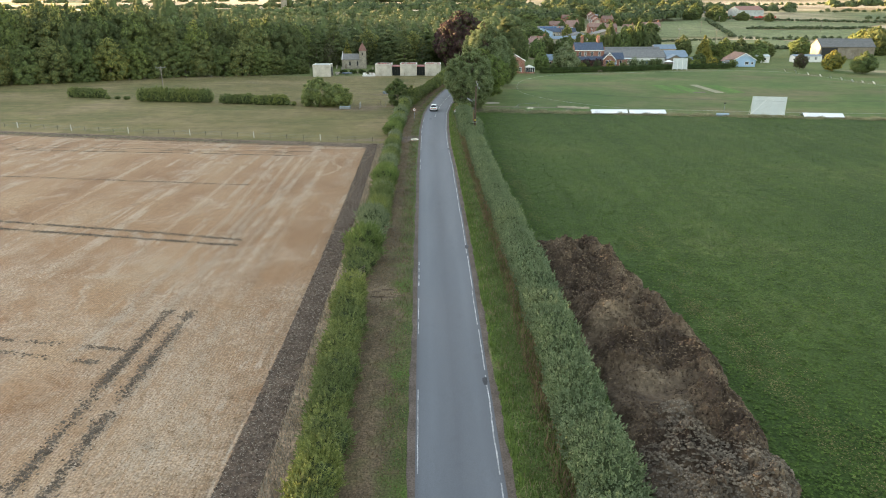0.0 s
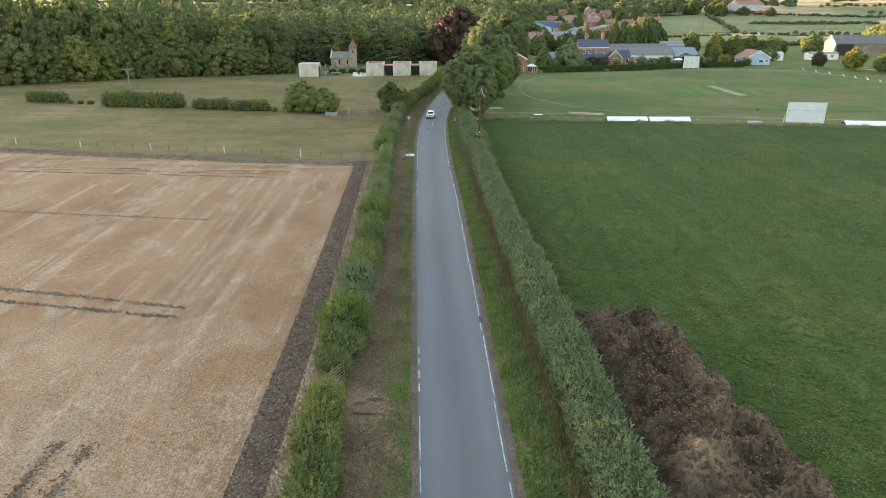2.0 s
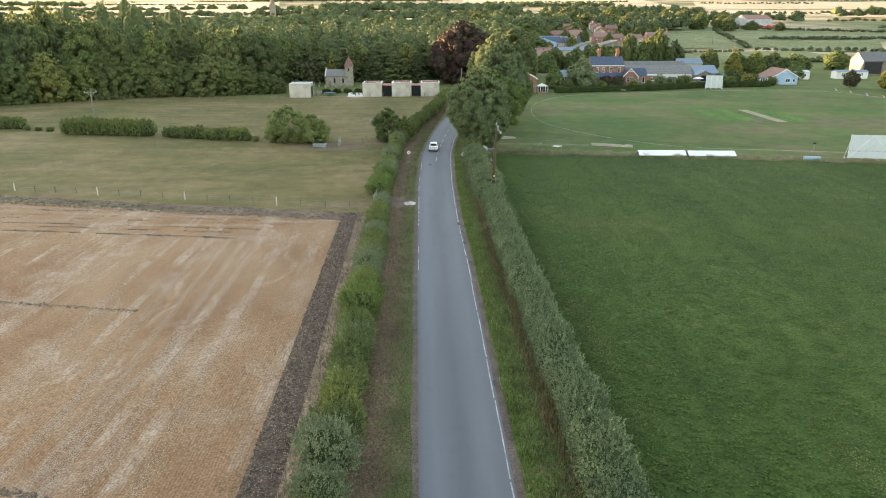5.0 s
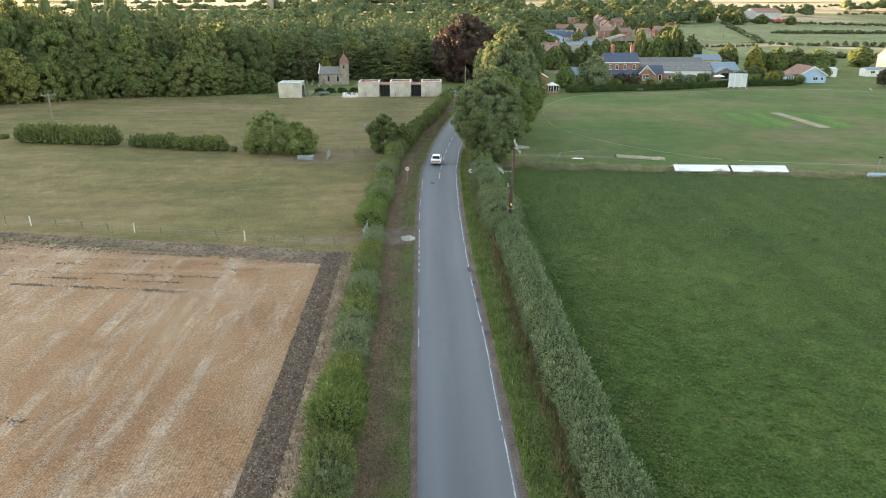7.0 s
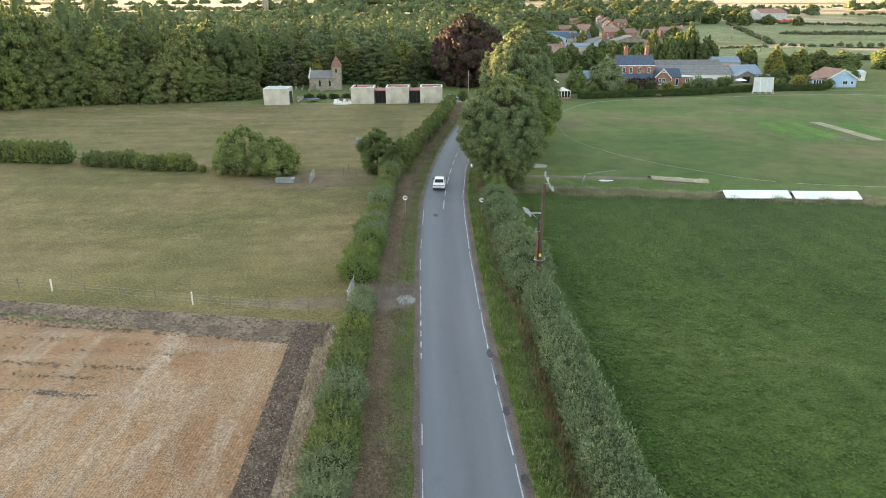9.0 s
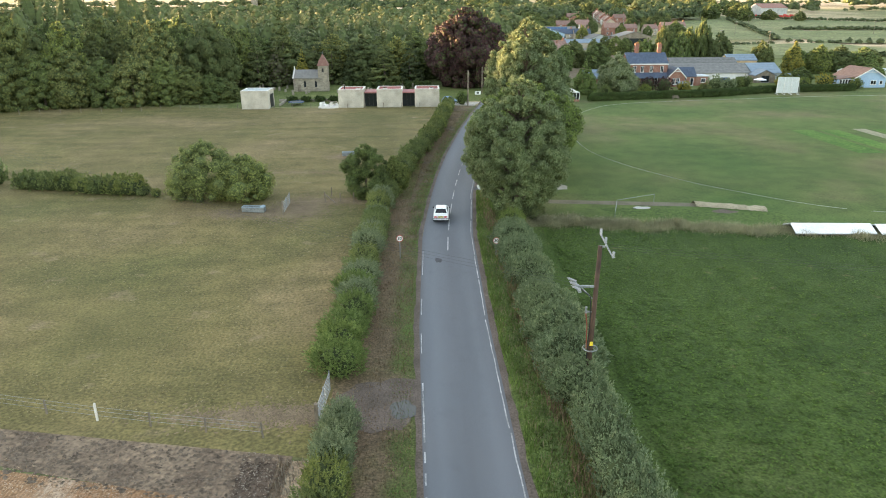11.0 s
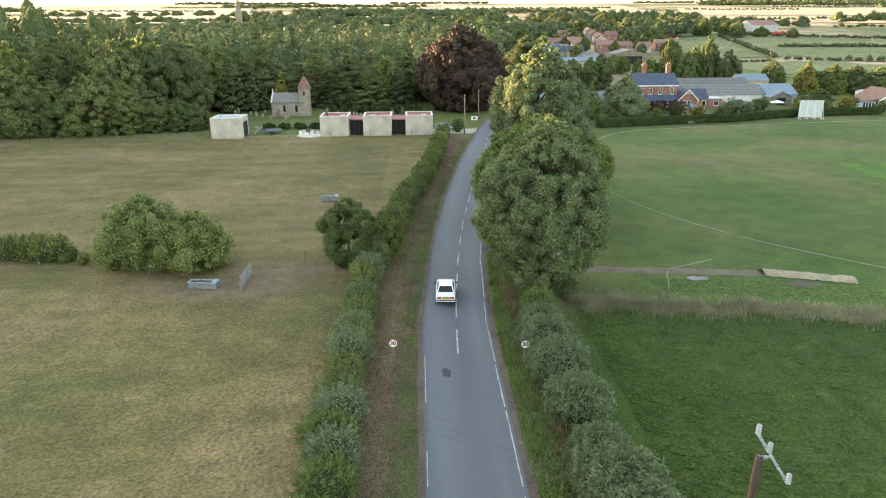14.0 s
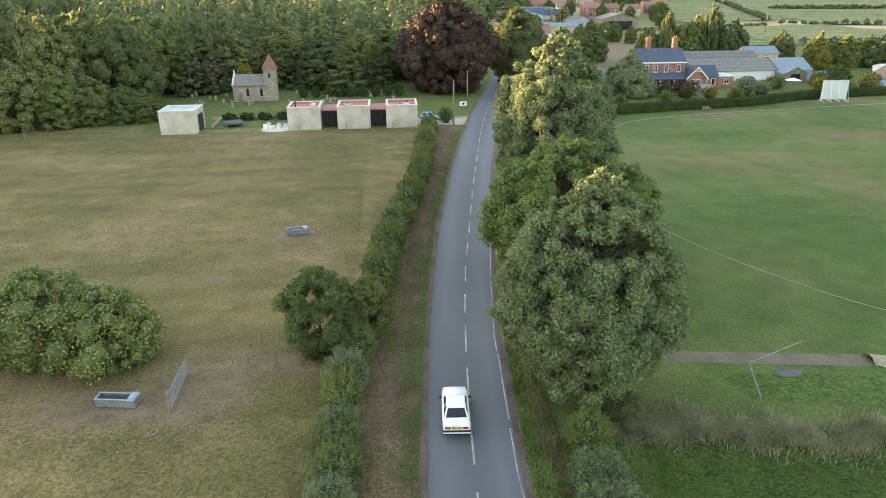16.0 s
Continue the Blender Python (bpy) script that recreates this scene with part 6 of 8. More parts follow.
spots = belt(262, 604, 360, 594, 3, 2.6, 2.6, 0.6) + belt(285, 745, 425, 664, 3.2, 3, 2.8, 0.6) + belt(270, 725, 215, 520, 5, 3, 2.8, 1.0) + belt(215, 505, 300, 470, 5, 3, 2.6, 0.8) + belt(300, 770, 330, 760, 5, 3, 2.6) + belt(430, 720, 600, 760, 7, 4, 3) + belt(470, 880, 700, 860, 8, 5, 4)
spots += belt(120, 470, 200, 500, 4, 1.5, 1.6, 0.5) + belt(240, 398, 160, 392, 4, 2.5, 2.2, 0.8)
for a in range(16):
    yy = rng.uniform(1000, 2600)
    xx = rng.uniform(-900, 1300)
    spots += belt(xx, yy, xx + rng.uniform(120, 420), yy + rng.uniform(-60, 60), 10, 6, 6, 2)
far_wood("far_hedgerows", spots, 1.7, M_FARTREE, "distant dark field hedgerows", 46)
spots = []
for a in range(14):
    yy = rng.uniform(1500, 3300)
    xx = rng.uniform(-1600, 2000)
    spots += belt(xx, yy, xx + rng.uniform(200, 700), yy + rng.uniform(-80, 80), 15, 13, 12, 5, 2)
far_wood("far_woodland", spots, 5.0, M_FARTREE, "distant woods near the skyline", 30)

# ---------------------------------------------------------------- buildings


def window(parent, x, y, z, w, h, face="front", bars=(2, 1), frame_mat=None, door=False, name="window"):
    """A framed window that sits on a wall plane: face says which way it looks."""
    turn = {"front": 0, "right": 90, "back": 180, "left": 270}[face]
    piece = new(name)
    piece.empty_display_size = 0.2
    piece.parent = parent
    piece.matrix_basis = pose(x, y, z, 0, 0, turn)
    fm = frame_mat or M_WHITE
    b = Build()
    t = 0.09
    for px, pz, sx, sz in ((0, 0, w, t), (0, h - t, w, t), (-w / 2 + t / 2, t, t, h - 2 * t), (w / 2 - t / 2, t, t, h - 2 * t)):
        b.box(px, -0.03, pz, sx, 0.1, sz)
    for i in range(1, bars[0]):
        b.box(-w / 2 + w * i / bars[0], -0.025, t, 0.06, 0.07, h - 2 * t)
    for i in range(1, bars[1]):
        b.box(0, -0.025, h * i / bars[1], w - 2 * t, 0.07, 0.05)
    part("frame", b, fm, piece)
    part("pane", Build().box(0, -0.008, t * 0.6, w - t, 0.02, h - 1.2 * t), M_GLASS if not door else fm, piece)
    if not door:
        part("sill", Build().box(0, -0.07, -0.09, w + 0.16, 0.18, 0.08), M_COPING, piece)
    return piece


def gable_house(name, label, at, w, d, eaves, ridge, wall, roof, wins=(), chims=(), over=0.3, along="x", category="house", barge=None, group=""):
    """Walls and gables, a thick pitched roof, windows and chimneys. The front looks to -y; the ridge runs along x or y."""
    ob = thing(name, label, category, at, group)
    if along == "x":
        part("wall", Build().prism([(-d / 2, 0), (d / 2, 0), (d / 2, eaves), (0, ridge - 0.06), (-d / 2, eaves)], "x", -w / 2, w / 2), wall, ob)
        k = (ridge - eaves) / (d / 2)
        poly = [(-d / 2 - over, eaves - k * over), (0, ridge), (d / 2 + over, eaves - k * over), (d / 2 + over, eaves - k * over + 0.16), (0, ridge + 0.18), (-d / 2 - over, eaves - k * over + 0.16)]
        part("roof", Build().prism(poly, "x", -w / 2 - over * 0.6, w / 2 + over * 0.6), roof, ob)
    else:
        part("wall", Build().prism([(-w / 2, 0), (w / 2, 0), (w / 2, eaves), (0, ridge - 0.06), (-w / 2, eaves)], "y", -d / 2, d / 2), wall, ob)
        k = (ridge - eaves) / (w / 2)
        poly = [(-w / 2 - over, eaves - k * over), (0, ridge), (w / 2 + over, eaves - k * over), (w / 2 + over, eaves - k * over + 0.16), (0, ridge + 0.18), (-w / 2 - over, eaves - k * over + 0.16)]
        part("roof", Build().prism(poly, "y", -d / 2 - over, d / 2 + over), roof, ob)
        if barge:
            bb = Build()
            for s in (-1, 1):
                bb.prism([(s * (w / 2 + over), eaves - k * over - 0.12), (0, ridge - 0.12), (0, ridge + 0.2), (s * (w / 2 + over), eaves - k * over + 0.2)], "y", -d / 2 - over - 0.06, -d / 2 - over - 0.01)
            bb.box(0, -d / 2 - over - 0.035, ridge - 1.0, w * 0.42, 0.05, 0.12)
            bb.box(0, -d / 2 - over - 0.035, ridge - 1.0, 0.1, 0.05, 0.95)
            part("bargeboard", bb, barge, ob)
    for wx, wz, ww, wh, face, *rest in wins:
        y0 = {"front": -d / 2, "back": d / 2}.get(face, 0)
        x0 = {"left": -w / 2, "right": w / 2}.get(face)
        window(ob, wx if x0 is None else x0, y0 if x0 is None else wx, wz, ww, wh, face, *(rest or ((2, 2),)))
    for cx, cy, cz, cw, ch in chims:
        c = Build().box(cx, cy, cz, cw, cw * 0.75, ch).box(cx, cy, cz + ch, cw * 1.25, cw, 0.14).box(cx, cy, cz + ch * 0.55, cw * 1.12, cw * 0.86, 0.1)
        st = part("chimney", c, M_REDBRICK, ob)
        for s in (-0.25, 0.25):
            part("chimney_pot", Build().tube((cx + s * cw, cy, cz + ch + 0.14), (cx + s * cw, cy, cz + ch + 0.62), 0.14, 0.11, 8), M_POT, st)
    return ob


# the brick villa and its wings
v = gable_house("villa", "two-storey red brick villa with a blue slate roof and tall chimneys", spot(60.6, 291.6) @ Matrix.Diagonal((0.83, 1, 1, 1)), 14, 7.4, 6.4, 9.0, M_REDBRICK, M_SLATE,
                [(-4.5, 3.9, 1.1, 1.7, "front"), (-1.8, 3.9, 1.1, 1.7, "front"), (1.4, 3.9, 1.1, 1.7, "front"), (5.1, 3.9, 1.1, 1.7, "front"), (-5.0, 0.5, 2.2, 2.0, "front", (3, 2)), (-1.0, 0.6, 1.6, 1.9, "front"), (3.4, 0.4, 1.2, 2.2, "front", (1, 2))],
                [(-3.0, 0.2, 8.4, 1.3, 3.0), (5.0, 0.2, 8.4, 1.3, 3.0)])
part("porch_roof", Build().prism([(-6.3, 2.35), (-3.7, 3.65), (-3.7, 3.8), (-6.35, 2.5)], "x", -6.9, 7.2), M_SLATE, v)
part("eaves_board", Build().box(0, -4.03, 6.0, 14.3, 0.06, 0.28), M_WHITE, v)
for px in (-5, -1, 3, 7):
    part("porch_post", Build().box(px, -6.1, 0, 0.14, 0.14, 2.4), M_WHITE, v)
c = gable_house("cottage_wing", "single-storey red brick wing with white gable bargeboards", spot(68.2, 288.6) @ Matrix.Diagonal((0.8, 1, 1, 1)), 6.2, 8.0, 2.8, 5.3, M_REDBRICK, M_SLATE,
                [(-1.0, 0.7, 1.1, 1.8, "front"), (0.5, 0.7, 1.3, 1.8, "front")], [(-1.6, 2.0, 4.2, 1.0, 2.8)], 0.4, "y", "house", M_WHITE)
gable_house("cottage_wing", "single-storey brick wing with a slate roof", spot(72.8, 290.6), 4.4, 6.0, 2.7, 4.9, M_REDBRICK, M_SLATE, [(-1.2, 0.9, 1.1, 1.4, "front"), (1.0, 0.1, 1.0, 2.1, "front", (1, 1))], (), 0.3)
e = thing("flat_extension", "flat-roofed red brick extension with a white window", "extension", spot(76.9, 290.2))
part("wall", Build().box(0, 0, 0, 3.9, 5.5, 2.6), M_REDBRICK, e)
part("roof", Build().box(0, 0, 2.6, 4.2, 5.8, 0.18), M_PALEROOF, e)
window(e, 0.2, -2.75, 0.9, 1.3, 1.2, "front", (2, 1))
gable_house("side_wing", "low brick side wing with grey roof and white door", spot(45.5, 287.5), 8.0, 6.0, 2.6, 4.6, M_REDBRICK, M_METALROOF, [(-1.8, 0.8, 1.8, 1.3, "front", (3, 1)), (1.2, 0.1, 1.4, 2.1, "front", (2, 1))])
# sheds behind
gable_house("long_shed", "long low shed with weathered grey sheet roof and pale wall", spot(83.5, 303), 24, 10, 2.6, 5.0, M_RENDER, M_SHEET, (), (), 0.3, "x", "shed")
gable_house("long_shed", "long low shed with pale grey sheet roof", spot(80, 314), 34, 10, 3.2, 5.9, M_GREYMETAL, M_SHEET, (), (), 0.3, "x", "shed")
gable_house("cross_shed", "shed with a blue-grey metal roof", spot(100.5, 303), 9, 11, 2.6, 5.0, M_GREYMETAL, M_METALROOF, (), (), 0.3, "x", "shed")
# a dark pane on the closed wall stands in for the shaded open front
gable_house("timber_garage", "open-fronted dark timber garage with grey roof", spot(98.3, 296), 6, 5, 2.2, 3.7, M_WOOD, M_METALROOF, [(0, 0.1, 2.4, 2.0, "front", (2, 1), M_DARKFRAME)], (), 0.3, "y", "garage")
gable_house("timber_shed", "dark shed with a yellow timber gable and grey metal roof", spot(100.5, 318), 9.5, 6, 5.0, 6.6, M_TIMBER, M_METALROOF, [(1.5, 3.2, 1.6, 1.0, "front", (2, 1))], (), 0.3, "x", "shed")
gable_house("lean_shed", "small low shed with a blue-grey roof", spot(105.5, 291), 5.5, 4, 1.8, 2.9, M_WOOD, M_METALROOF, (), (), 0.3, "x", "shed")
gable_house("summerhouse", "little garden shelter with a grey roof", spot(68.3, 279.5), 2.6, 2.2, 1.3, 1.9, M_WOOD, M_METALROOF, (), (), 0.3, "x", "shelter")
# the house by the road, with a conservatory
gable_house("roadside_house", "red brick house end with white bargeboards", spot(26.6, 261), 7.5, 11, 4.6, 6.8, M_REDBRICK, M_SLATE, [(2.2, 0.8, 1.1, 1.4, "front"), (0.6, 0.8, 0.9, 1.3, "front")], [(0, 2, 6.2, 0.9, 1.7)], 0.35, "y", "house", M_WHITE)
e = thing("conservatory", "white framed glass conservatory", "conservatory", spot(32.4, 256.6))
part("base_wall", Build().box(0, 0, 0, 3.2, 3.0, 0.5), M_REDBRICK, e)
part("glazing", Build().box(0, 0, 0.5, 3.1, 2.9, 1.6), M_GLASS, e)
fr = Build()
for i in range(5):
    fr.box(-1.55 + 0.775 * i, -1.47, 0.5, 0.09, 0.1, 1.7).box(1.57, -1.45 + 0.72 * i, 0.5, 0.1, 0.09, 1.7)
part("frame", fr, M_WHITE, e)
part("roof", Build().prism([(-1.6, 2.15), (1.6, 2.15), (0, 2.9)], "y", -1.6, 1.6), M_WHITE, e)
# pale blue cottage
b = gable_house("blue_cottage", "pale blue rendered bungalow with brown tiled roof and white sun room", spot(121.5, 285), 9, 10.5, 2.6, 5.2, M_BLUEWALL, M_BROWNTILE, [(1.0, 0.8, 1.6, 1.2, "front", (2, 1)), (3.2, 0.9, 0.9, 1.0, "front", (1, 1))], (), 0.35, "y", "house", M_WHITE)
part("sun_room", Build().box(-6.4, -2.2, 0, 4.0, 5.0, 0.6), M_WHITE, b)
part("sun_room_roof", Build().prism([(-8.6, 2.2), (-4.4, 2.9), (-4.4, 3.05), (-8.6, 2.35)], "y", -4.9, 0.5), M_BROWNTILE, b)
for i in range(5):
    window(b, -8.0 + 0.8 * i, -4.7, 0.6, 0.76, 1.65, "front", (1, 1))
gable_house("static_caravan", "long white static caravan", spot(133, 301), 15, 4, 2.6, 3.2, M_RENDER, M_PALEROOF, [(-5, 1, 1.6, 1.1, "front"), (-1.5, 1, 1.6, 1.1, "front"), (2.5, 1, 1.6, 1.1, "front"), (5.5, 1, 1.2, 1.1, "front")], (), 0.15, "x", "caravan")
gable_house("static_caravan", "long white static caravan", spot(158, 303), 12, 4, 2.5, 3.0, M_RENDER, M_METALROOF, [(-3.5, 1, 1.6, 1.1, "front"), (0, 1, 1.6, 1.1, "front"), (3.5, 1, 1.2, 1.1, "front")], (), 0.15, "x", "caravan")
# old barn
b = gable_house("old_barn", "large old barn with dark sheet roof and stained concrete panels", spot(184.5, 323, -8), 23, 12, 5.4, 8.6, M_CONCRETE, M_SHEET, (), (), 0.4, "x", "barn")
# black box on the wall, painted shade of the barn's inside
part("opening", Build().box(-7.6, -6.05, 0.4, 6.6, 0.2, 4.6), M_BLACK, b)
for i in range(12):
    part("panel", Build().box(-3.4 + 1.25 * i, -6.06, 0.05 + 0.1 * (i % 3), 1.15, 0.14, 4.9 - 0.2 * (i % 2)), M_CONCRETE, b)

# village houses
prot = []
for kk, (w, d, ev, rd, wl, rf) in enumerate(((9, 7, 4.8, 7.6, M_SANDST, M_PANTILE), (11, 7, 5.0, 7.8, M_REDBRICK, M_PANTILE), (8, 6.5, 4.6, 7.2, M_RENDER, M_PANTILE), (10, 8, 3.0, 5.8, M_SANDST, M_SLATE))):
    prot.append(gable_house("village_house", "old village house with a red pantile roof" if rf is M_PANTILE else "stone village house with a slate roof", spot(0, -240), w, d, ev, rd, wl, rf, [(-w * 0.28, 0.9, 1.1, 1.3, "front"), (w * 0.28, 0.9, 1.1, 1.3, "front"), (-w * 0.28, ev - 1.7, 1.0, 1.2, "front"), (w * 0.28, ev - 1.7, 1.0, 1.2, "front"), (0, 0.05, 1.0, 2.0, "front", (1, 1))], [(w * 0.4, 0, rd - 0.6, 0.8, 1.4)], 0.25))
VILLAGE = [(138.5 + 2.26 * i, 632 + 14.2 * i, (0, 1, 0, 2, 1, 0)[i % 6], -99) for i in range(14)]
VILLAGE += [(118 + 2.3 * i, 668 + 16 * i, (1, 0, 1)[i % 3], 81) for i in range(7)]
VILLAGE += [(157, 676, 1, 8), (121.6, 690, 1, 5), (98, 604, 1, 4), (111, 606, 0, 6), (107.3, 580, 2, 0), (122, 566, 1, 2), (134, 567, 1, 2), (148.8, 566, 0, 8), (167.2, 586, 1, 4), (176, 590, 0, 4), (97, 542, 3, 0), (86, 545, 3, 4), (50, 640, 1, 20), (60, 860, 1, 10), (84, 880, 0, 0), (130, 905, 1, 0), (48, 470, 0, 60), (42, 440, 2, 80), (60, 520, 0, 10), (50, 388, 0, 30), (56, 410, 2, 10)]
for i, vv in enumerate(VILLAGE):
    x, y, kk = vv[:3]
    place(prot, kk, spot(x, y, (vv[3] if len(vv) > 3 else rng.uniform(-20, 20)), rng.uniform(0.9, 1.2), 1.0, rng.uniform(0.9, 1.05)), "village houses")
yards = [(v[0], v[1]) for v in VILLAGE] + [(112.7, 486), (97, 500), (84, 470), (72, 520), (84, 548), (104, 372)]
grown = 0
while grown < 75:
    y = rng.uniform(400, 760)
    x = lerp(y, [(400, 42), (520, 60), (760, 92)]) + rng.uniform(0, 1) * lerp(y, [(400, 70), (520, 95), (760, 130)])
    if min(math.hypot(x - a, y - b) for a, b in yards) < 11.5 or abs(x - (lerp(y, ROAD_L) + 3)) < 9 or (x > 96 and y < 480):
        continue
    s = rng.uniform(0.42, 0.72)
    place(back_kinds, k, spot(x, y, rng.uniform(0, 360), s, s, s * rng.uniform(0.85, 1.15)), "village trees")
    k += 1
    grown += 1
# the open front is a wide dark pane, coloured as the shade within
gable_house("open_barn", "open-fronted grey farm barn", spot(112.7, 486, 4), 19, 14, 5.4, 7.9, M_CONCRETE, M_SHEET, [(0, 0.1, 13, 4.4, "front", (3, 1), M_DARKFRAME)], (), 0.3, "y", "barn")
gable_house("farm_barn", "grey sheeted farm barn", spot(97, 500, 5), 12, 14, 4.0, 6.0, M_GREYMETAL, M_SHEET, (), (), 0.3, "y", "barn")
gable_house("farm_barn", "long low grey farm barn", spot(84, 470, 5), 26, 9, 3.0, 4.6, M_SANDST, M_METALROOF, (), (), 0.3, "x", "barn")
gable_house("workshop", "pale blue-grey metal workshop", spot(72, 520, 10), 16, 12, 5.0, 7.4, M_BLUEWALL, M_METALROOF, (), (), 0.3, "y", "workshop")
sh = gable_house("solar_house", "long house with dark solar panels on its roof", spot(84, 548, 0), 20, 8, 4.6, 7.0, M_SANDST, M_STONESLATE, [(-5, 0.9, 1.2, 1.3, "front"), (5, 0.9, 1.2, 1.3, "front")], (), 0.3, "x", "house")
for i in range(6):
    part("solar_panel", Build().prism([(-3.6, 5.05), (-0.8, 6.73), (-0.84, 6.83), (-3.64, 5.15)], "x", -8.6 + 2.2 * i, -6.6 + 2.2 * i), M_CARDARK, sh)
gable_house("hill_barn", "large red-roofed grey barn on the hill", spot(341, 800, 20), 34, 18, 7, 11, M_GREYMETAL, M_REDTILE, (), (), 0.4, "x", "barn")
gable_house("hill_barn", "blue-grey metal barn on the hill", spot(319, 905, 10), 26, 14, 5, 8, M_BLUEWALL, M_METALROOF, (), (), 0.4, "x", "barn")
mach = Build()
for i in range(40):
    mach.box(300 + rng.uniform(0, 62), 765 + rng.uniform(-4, 6), land(768), rng.uniform(1.5, 3.5), rng.uniform(1.5, 3), rng.uniform(1, 2.6), rng.uniform(0, 3), 0.8)
solo("farm_machinery", mach, M_ROSTRED, "rows of parked red farm machinery", "machinery", kind="stuff")
st = thing("church_steeple", "distant pale church spire above the trees", "spire", spot(-229, 1040))
part("tower", Build().box(0, 0, 0, 7, 7, 20), M_STONE, st)
part("spire", Build().loft([[(3.4 * math.cos(a), 3.4 * math.sin(a), 20) for a in np.linspace(0, 6.28, 8, False)], [(0.1 * math.cos(a), 0.1 * math.sin(a), 44) for a in np.linspace(0, 6.28, 8, False)]]), M_CONCRETE, st)
for i in range(6):
    bl = Build()
    bl.tube((0, -0.6, 0.65), (0, 0.6, 0.65), 0.65, 0.65, 14)
    place_x, place_y = 96 + 1.4 * (i % 3) + 0.5 * (i // 3), 455 + 1.5 * (i // 3)
    ob = solo("silage_bale", bl, M_GREENPLASTIC, "round silage bale in pale green wrap", "bale", "silage bales", smooth=False)
    ob.location = (place_x, place_y, land(place_y))


# ---------------------------------------------------------------- modern house and chapel
def brick_cube(name, label, x, y, w, d, h, roofmat, category="house"):
    ob = thing(name, label, category, spot(x, y))
    t = 0.32
    b = Build().box(0, -d / 2 + t / 2, 0, w, t, h).box(0, d / 2 - t / 2, 0, w, t, h)
    b.box(-w / 2 + t / 2, 0, 0, t, d - 2 * t, h).box(w / 2 - t / 2, 0, 0, t, d - 2 * t, h)
    part("wall", b, M_CREAM, ob)
    part("roof", Build().box(0, 0, h - 0.55, w - 2 * t, d - 2 * t, 0.2), roofmat, ob)
    cp = Build()
    cp.box(0, -d / 2 + t / 2, h, w + 0.06, t + 0.08, 0.07).box(0, d / 2 - t / 2, h, w + 0.06, t + 0.08, 0.07)
    cp.box(-w / 2 + t / 2, 0, h, t + 0.06, d - 2 * t - 0.1, 0.07).box(w / 2 - t / 2, 0, h, t + 0.06, d - 2 * t - 0.1, 0.07)
    part("coping", cp, M_COPING, ob)
    part("inner_parapet", Build().box(0, d / 2 - t - 0.02, h - 0.34, w - 2 * t, 0.03, 0.32).box(-w / 2 + t + 0.02, 0, h - 0.34, 0.03, d - 2 * t, 0.32).box(w / 2 - t - 0.02, 0, h - 0.34, 0.03, d - 2 * t, 0.32), roofmat, ob)
    return ob


cubes = [brick_cube("brick_pavilion", "flat-roofed cream brick cube of a modern house with red roof lining", x, y, w, 6.6, 4.1, M_REDROOF) for x, y, w in ((-20.9, 250.3, 5.8), (-12.0, 250.6, 5.9), (-3.3, 250.8, 5.7))]
for cx, cube in zip((1.4, -1.2, 1.0), cubes):
    sk = part("skylight", Build().box(cx, 0.6, 3.75, 1.0, 1.2, 0.3), M_COPING, cube)
    part("pane", Build().box(cx, 0.6, 4.05, 0.8, 1.0, 0.03), M_GLASS, sk)
part("flue", Build().tube((-1.6, -1.2, 3.7), (-1.6, -1.2, 4.9), 0.12, 0.12, 10), M_BLACK, cubes[0])
for x in (-16.45, -7.6):
    lk = thing("glazed_link", "dark framed glazed link between brick cubes", "link", spot(x, 251.5))
    part("roof", Build().box(0, 0, 3.1, 3.0, 5.4, 0.25), M_REDROOF, lk)
    part("glazing", Build().box(0, -1.9, 0.1, 2.9, 0.08, 2.9), M_GLASS, lk)
    fr = Build().box(0, -1.95, 2.9, 3.0, 0.2, 0.22).box(0, -1.95, 0, 3.0, 0.16, 0.12)
    for i in range(4):
        fr.box(-1.42 + 0.947 * i, -1.95, 0.12, 0.08, 0.14, 2.8)
    part("frame", fr, M_DARKFRAME, lk)
    part("back_wall", Build().box(0, 2.5, 0, 2.9, 0.2, 3.1), M_DARKFRAME, lk)
gb = brick_cube("brick_garage", "detached flat-roofed cream brick garage with pale roof", -42.7, 248.8, 6.2, 6.2, 4.1, M_PALEROOF, "garage")
part("door", Build().box(3.12, 0.4, 0.1, 0.08, 3.4, 3.0), M_DARKFRAME, gb)
pt = thing("patio", "raised white stone patio with steps and planters", "patio", spot(-26.2, 248.6))
part("slab", Build().box(0, 0, 0, 4.6, 4.0, 0.35), M_COPING, pt)
part("step", Build().box(0, -2.3, 0, 3.0, 0.6, 0.18), M_COPING, pt)
for i in range(7):
    px, py = rng.uniform(-2, 2), rng.uniform(-1.6, 1.6)
    part("planter", Build().box(px, py, 0.35, 0.5, 0.5, rng.uniform(0.4, 0.9), 0.3 * i, 1.15), M_WHITE if i % 2 else M_COPING, pt)
tb = thing("patio_table", "pale wooden patio table", "table", spot(-25.4, 249.8, dz=0.35))
part("top", Build().box(0, 0, 0.7, 1.8, 0.9, 0.06), M_WOOD, tb)
for a, b in ((-0.8, -0.35), (0.8, -0.35), (0.8, 0.35), (-0.8, 0.35)):
    part("leg", Build().box(a, b, 0, 0.08, 0.08, 0.7), M_WOOD, tb)
tp = thing("trampoline", "round garden trampoline with dark mat", "trampoline", spot(-34.6, 252.6))
part("mat", Build().tube((0, 0, 0.72), (0, 0, 0.76), 1.7, 1.7, 24), M_BLACK, tp)
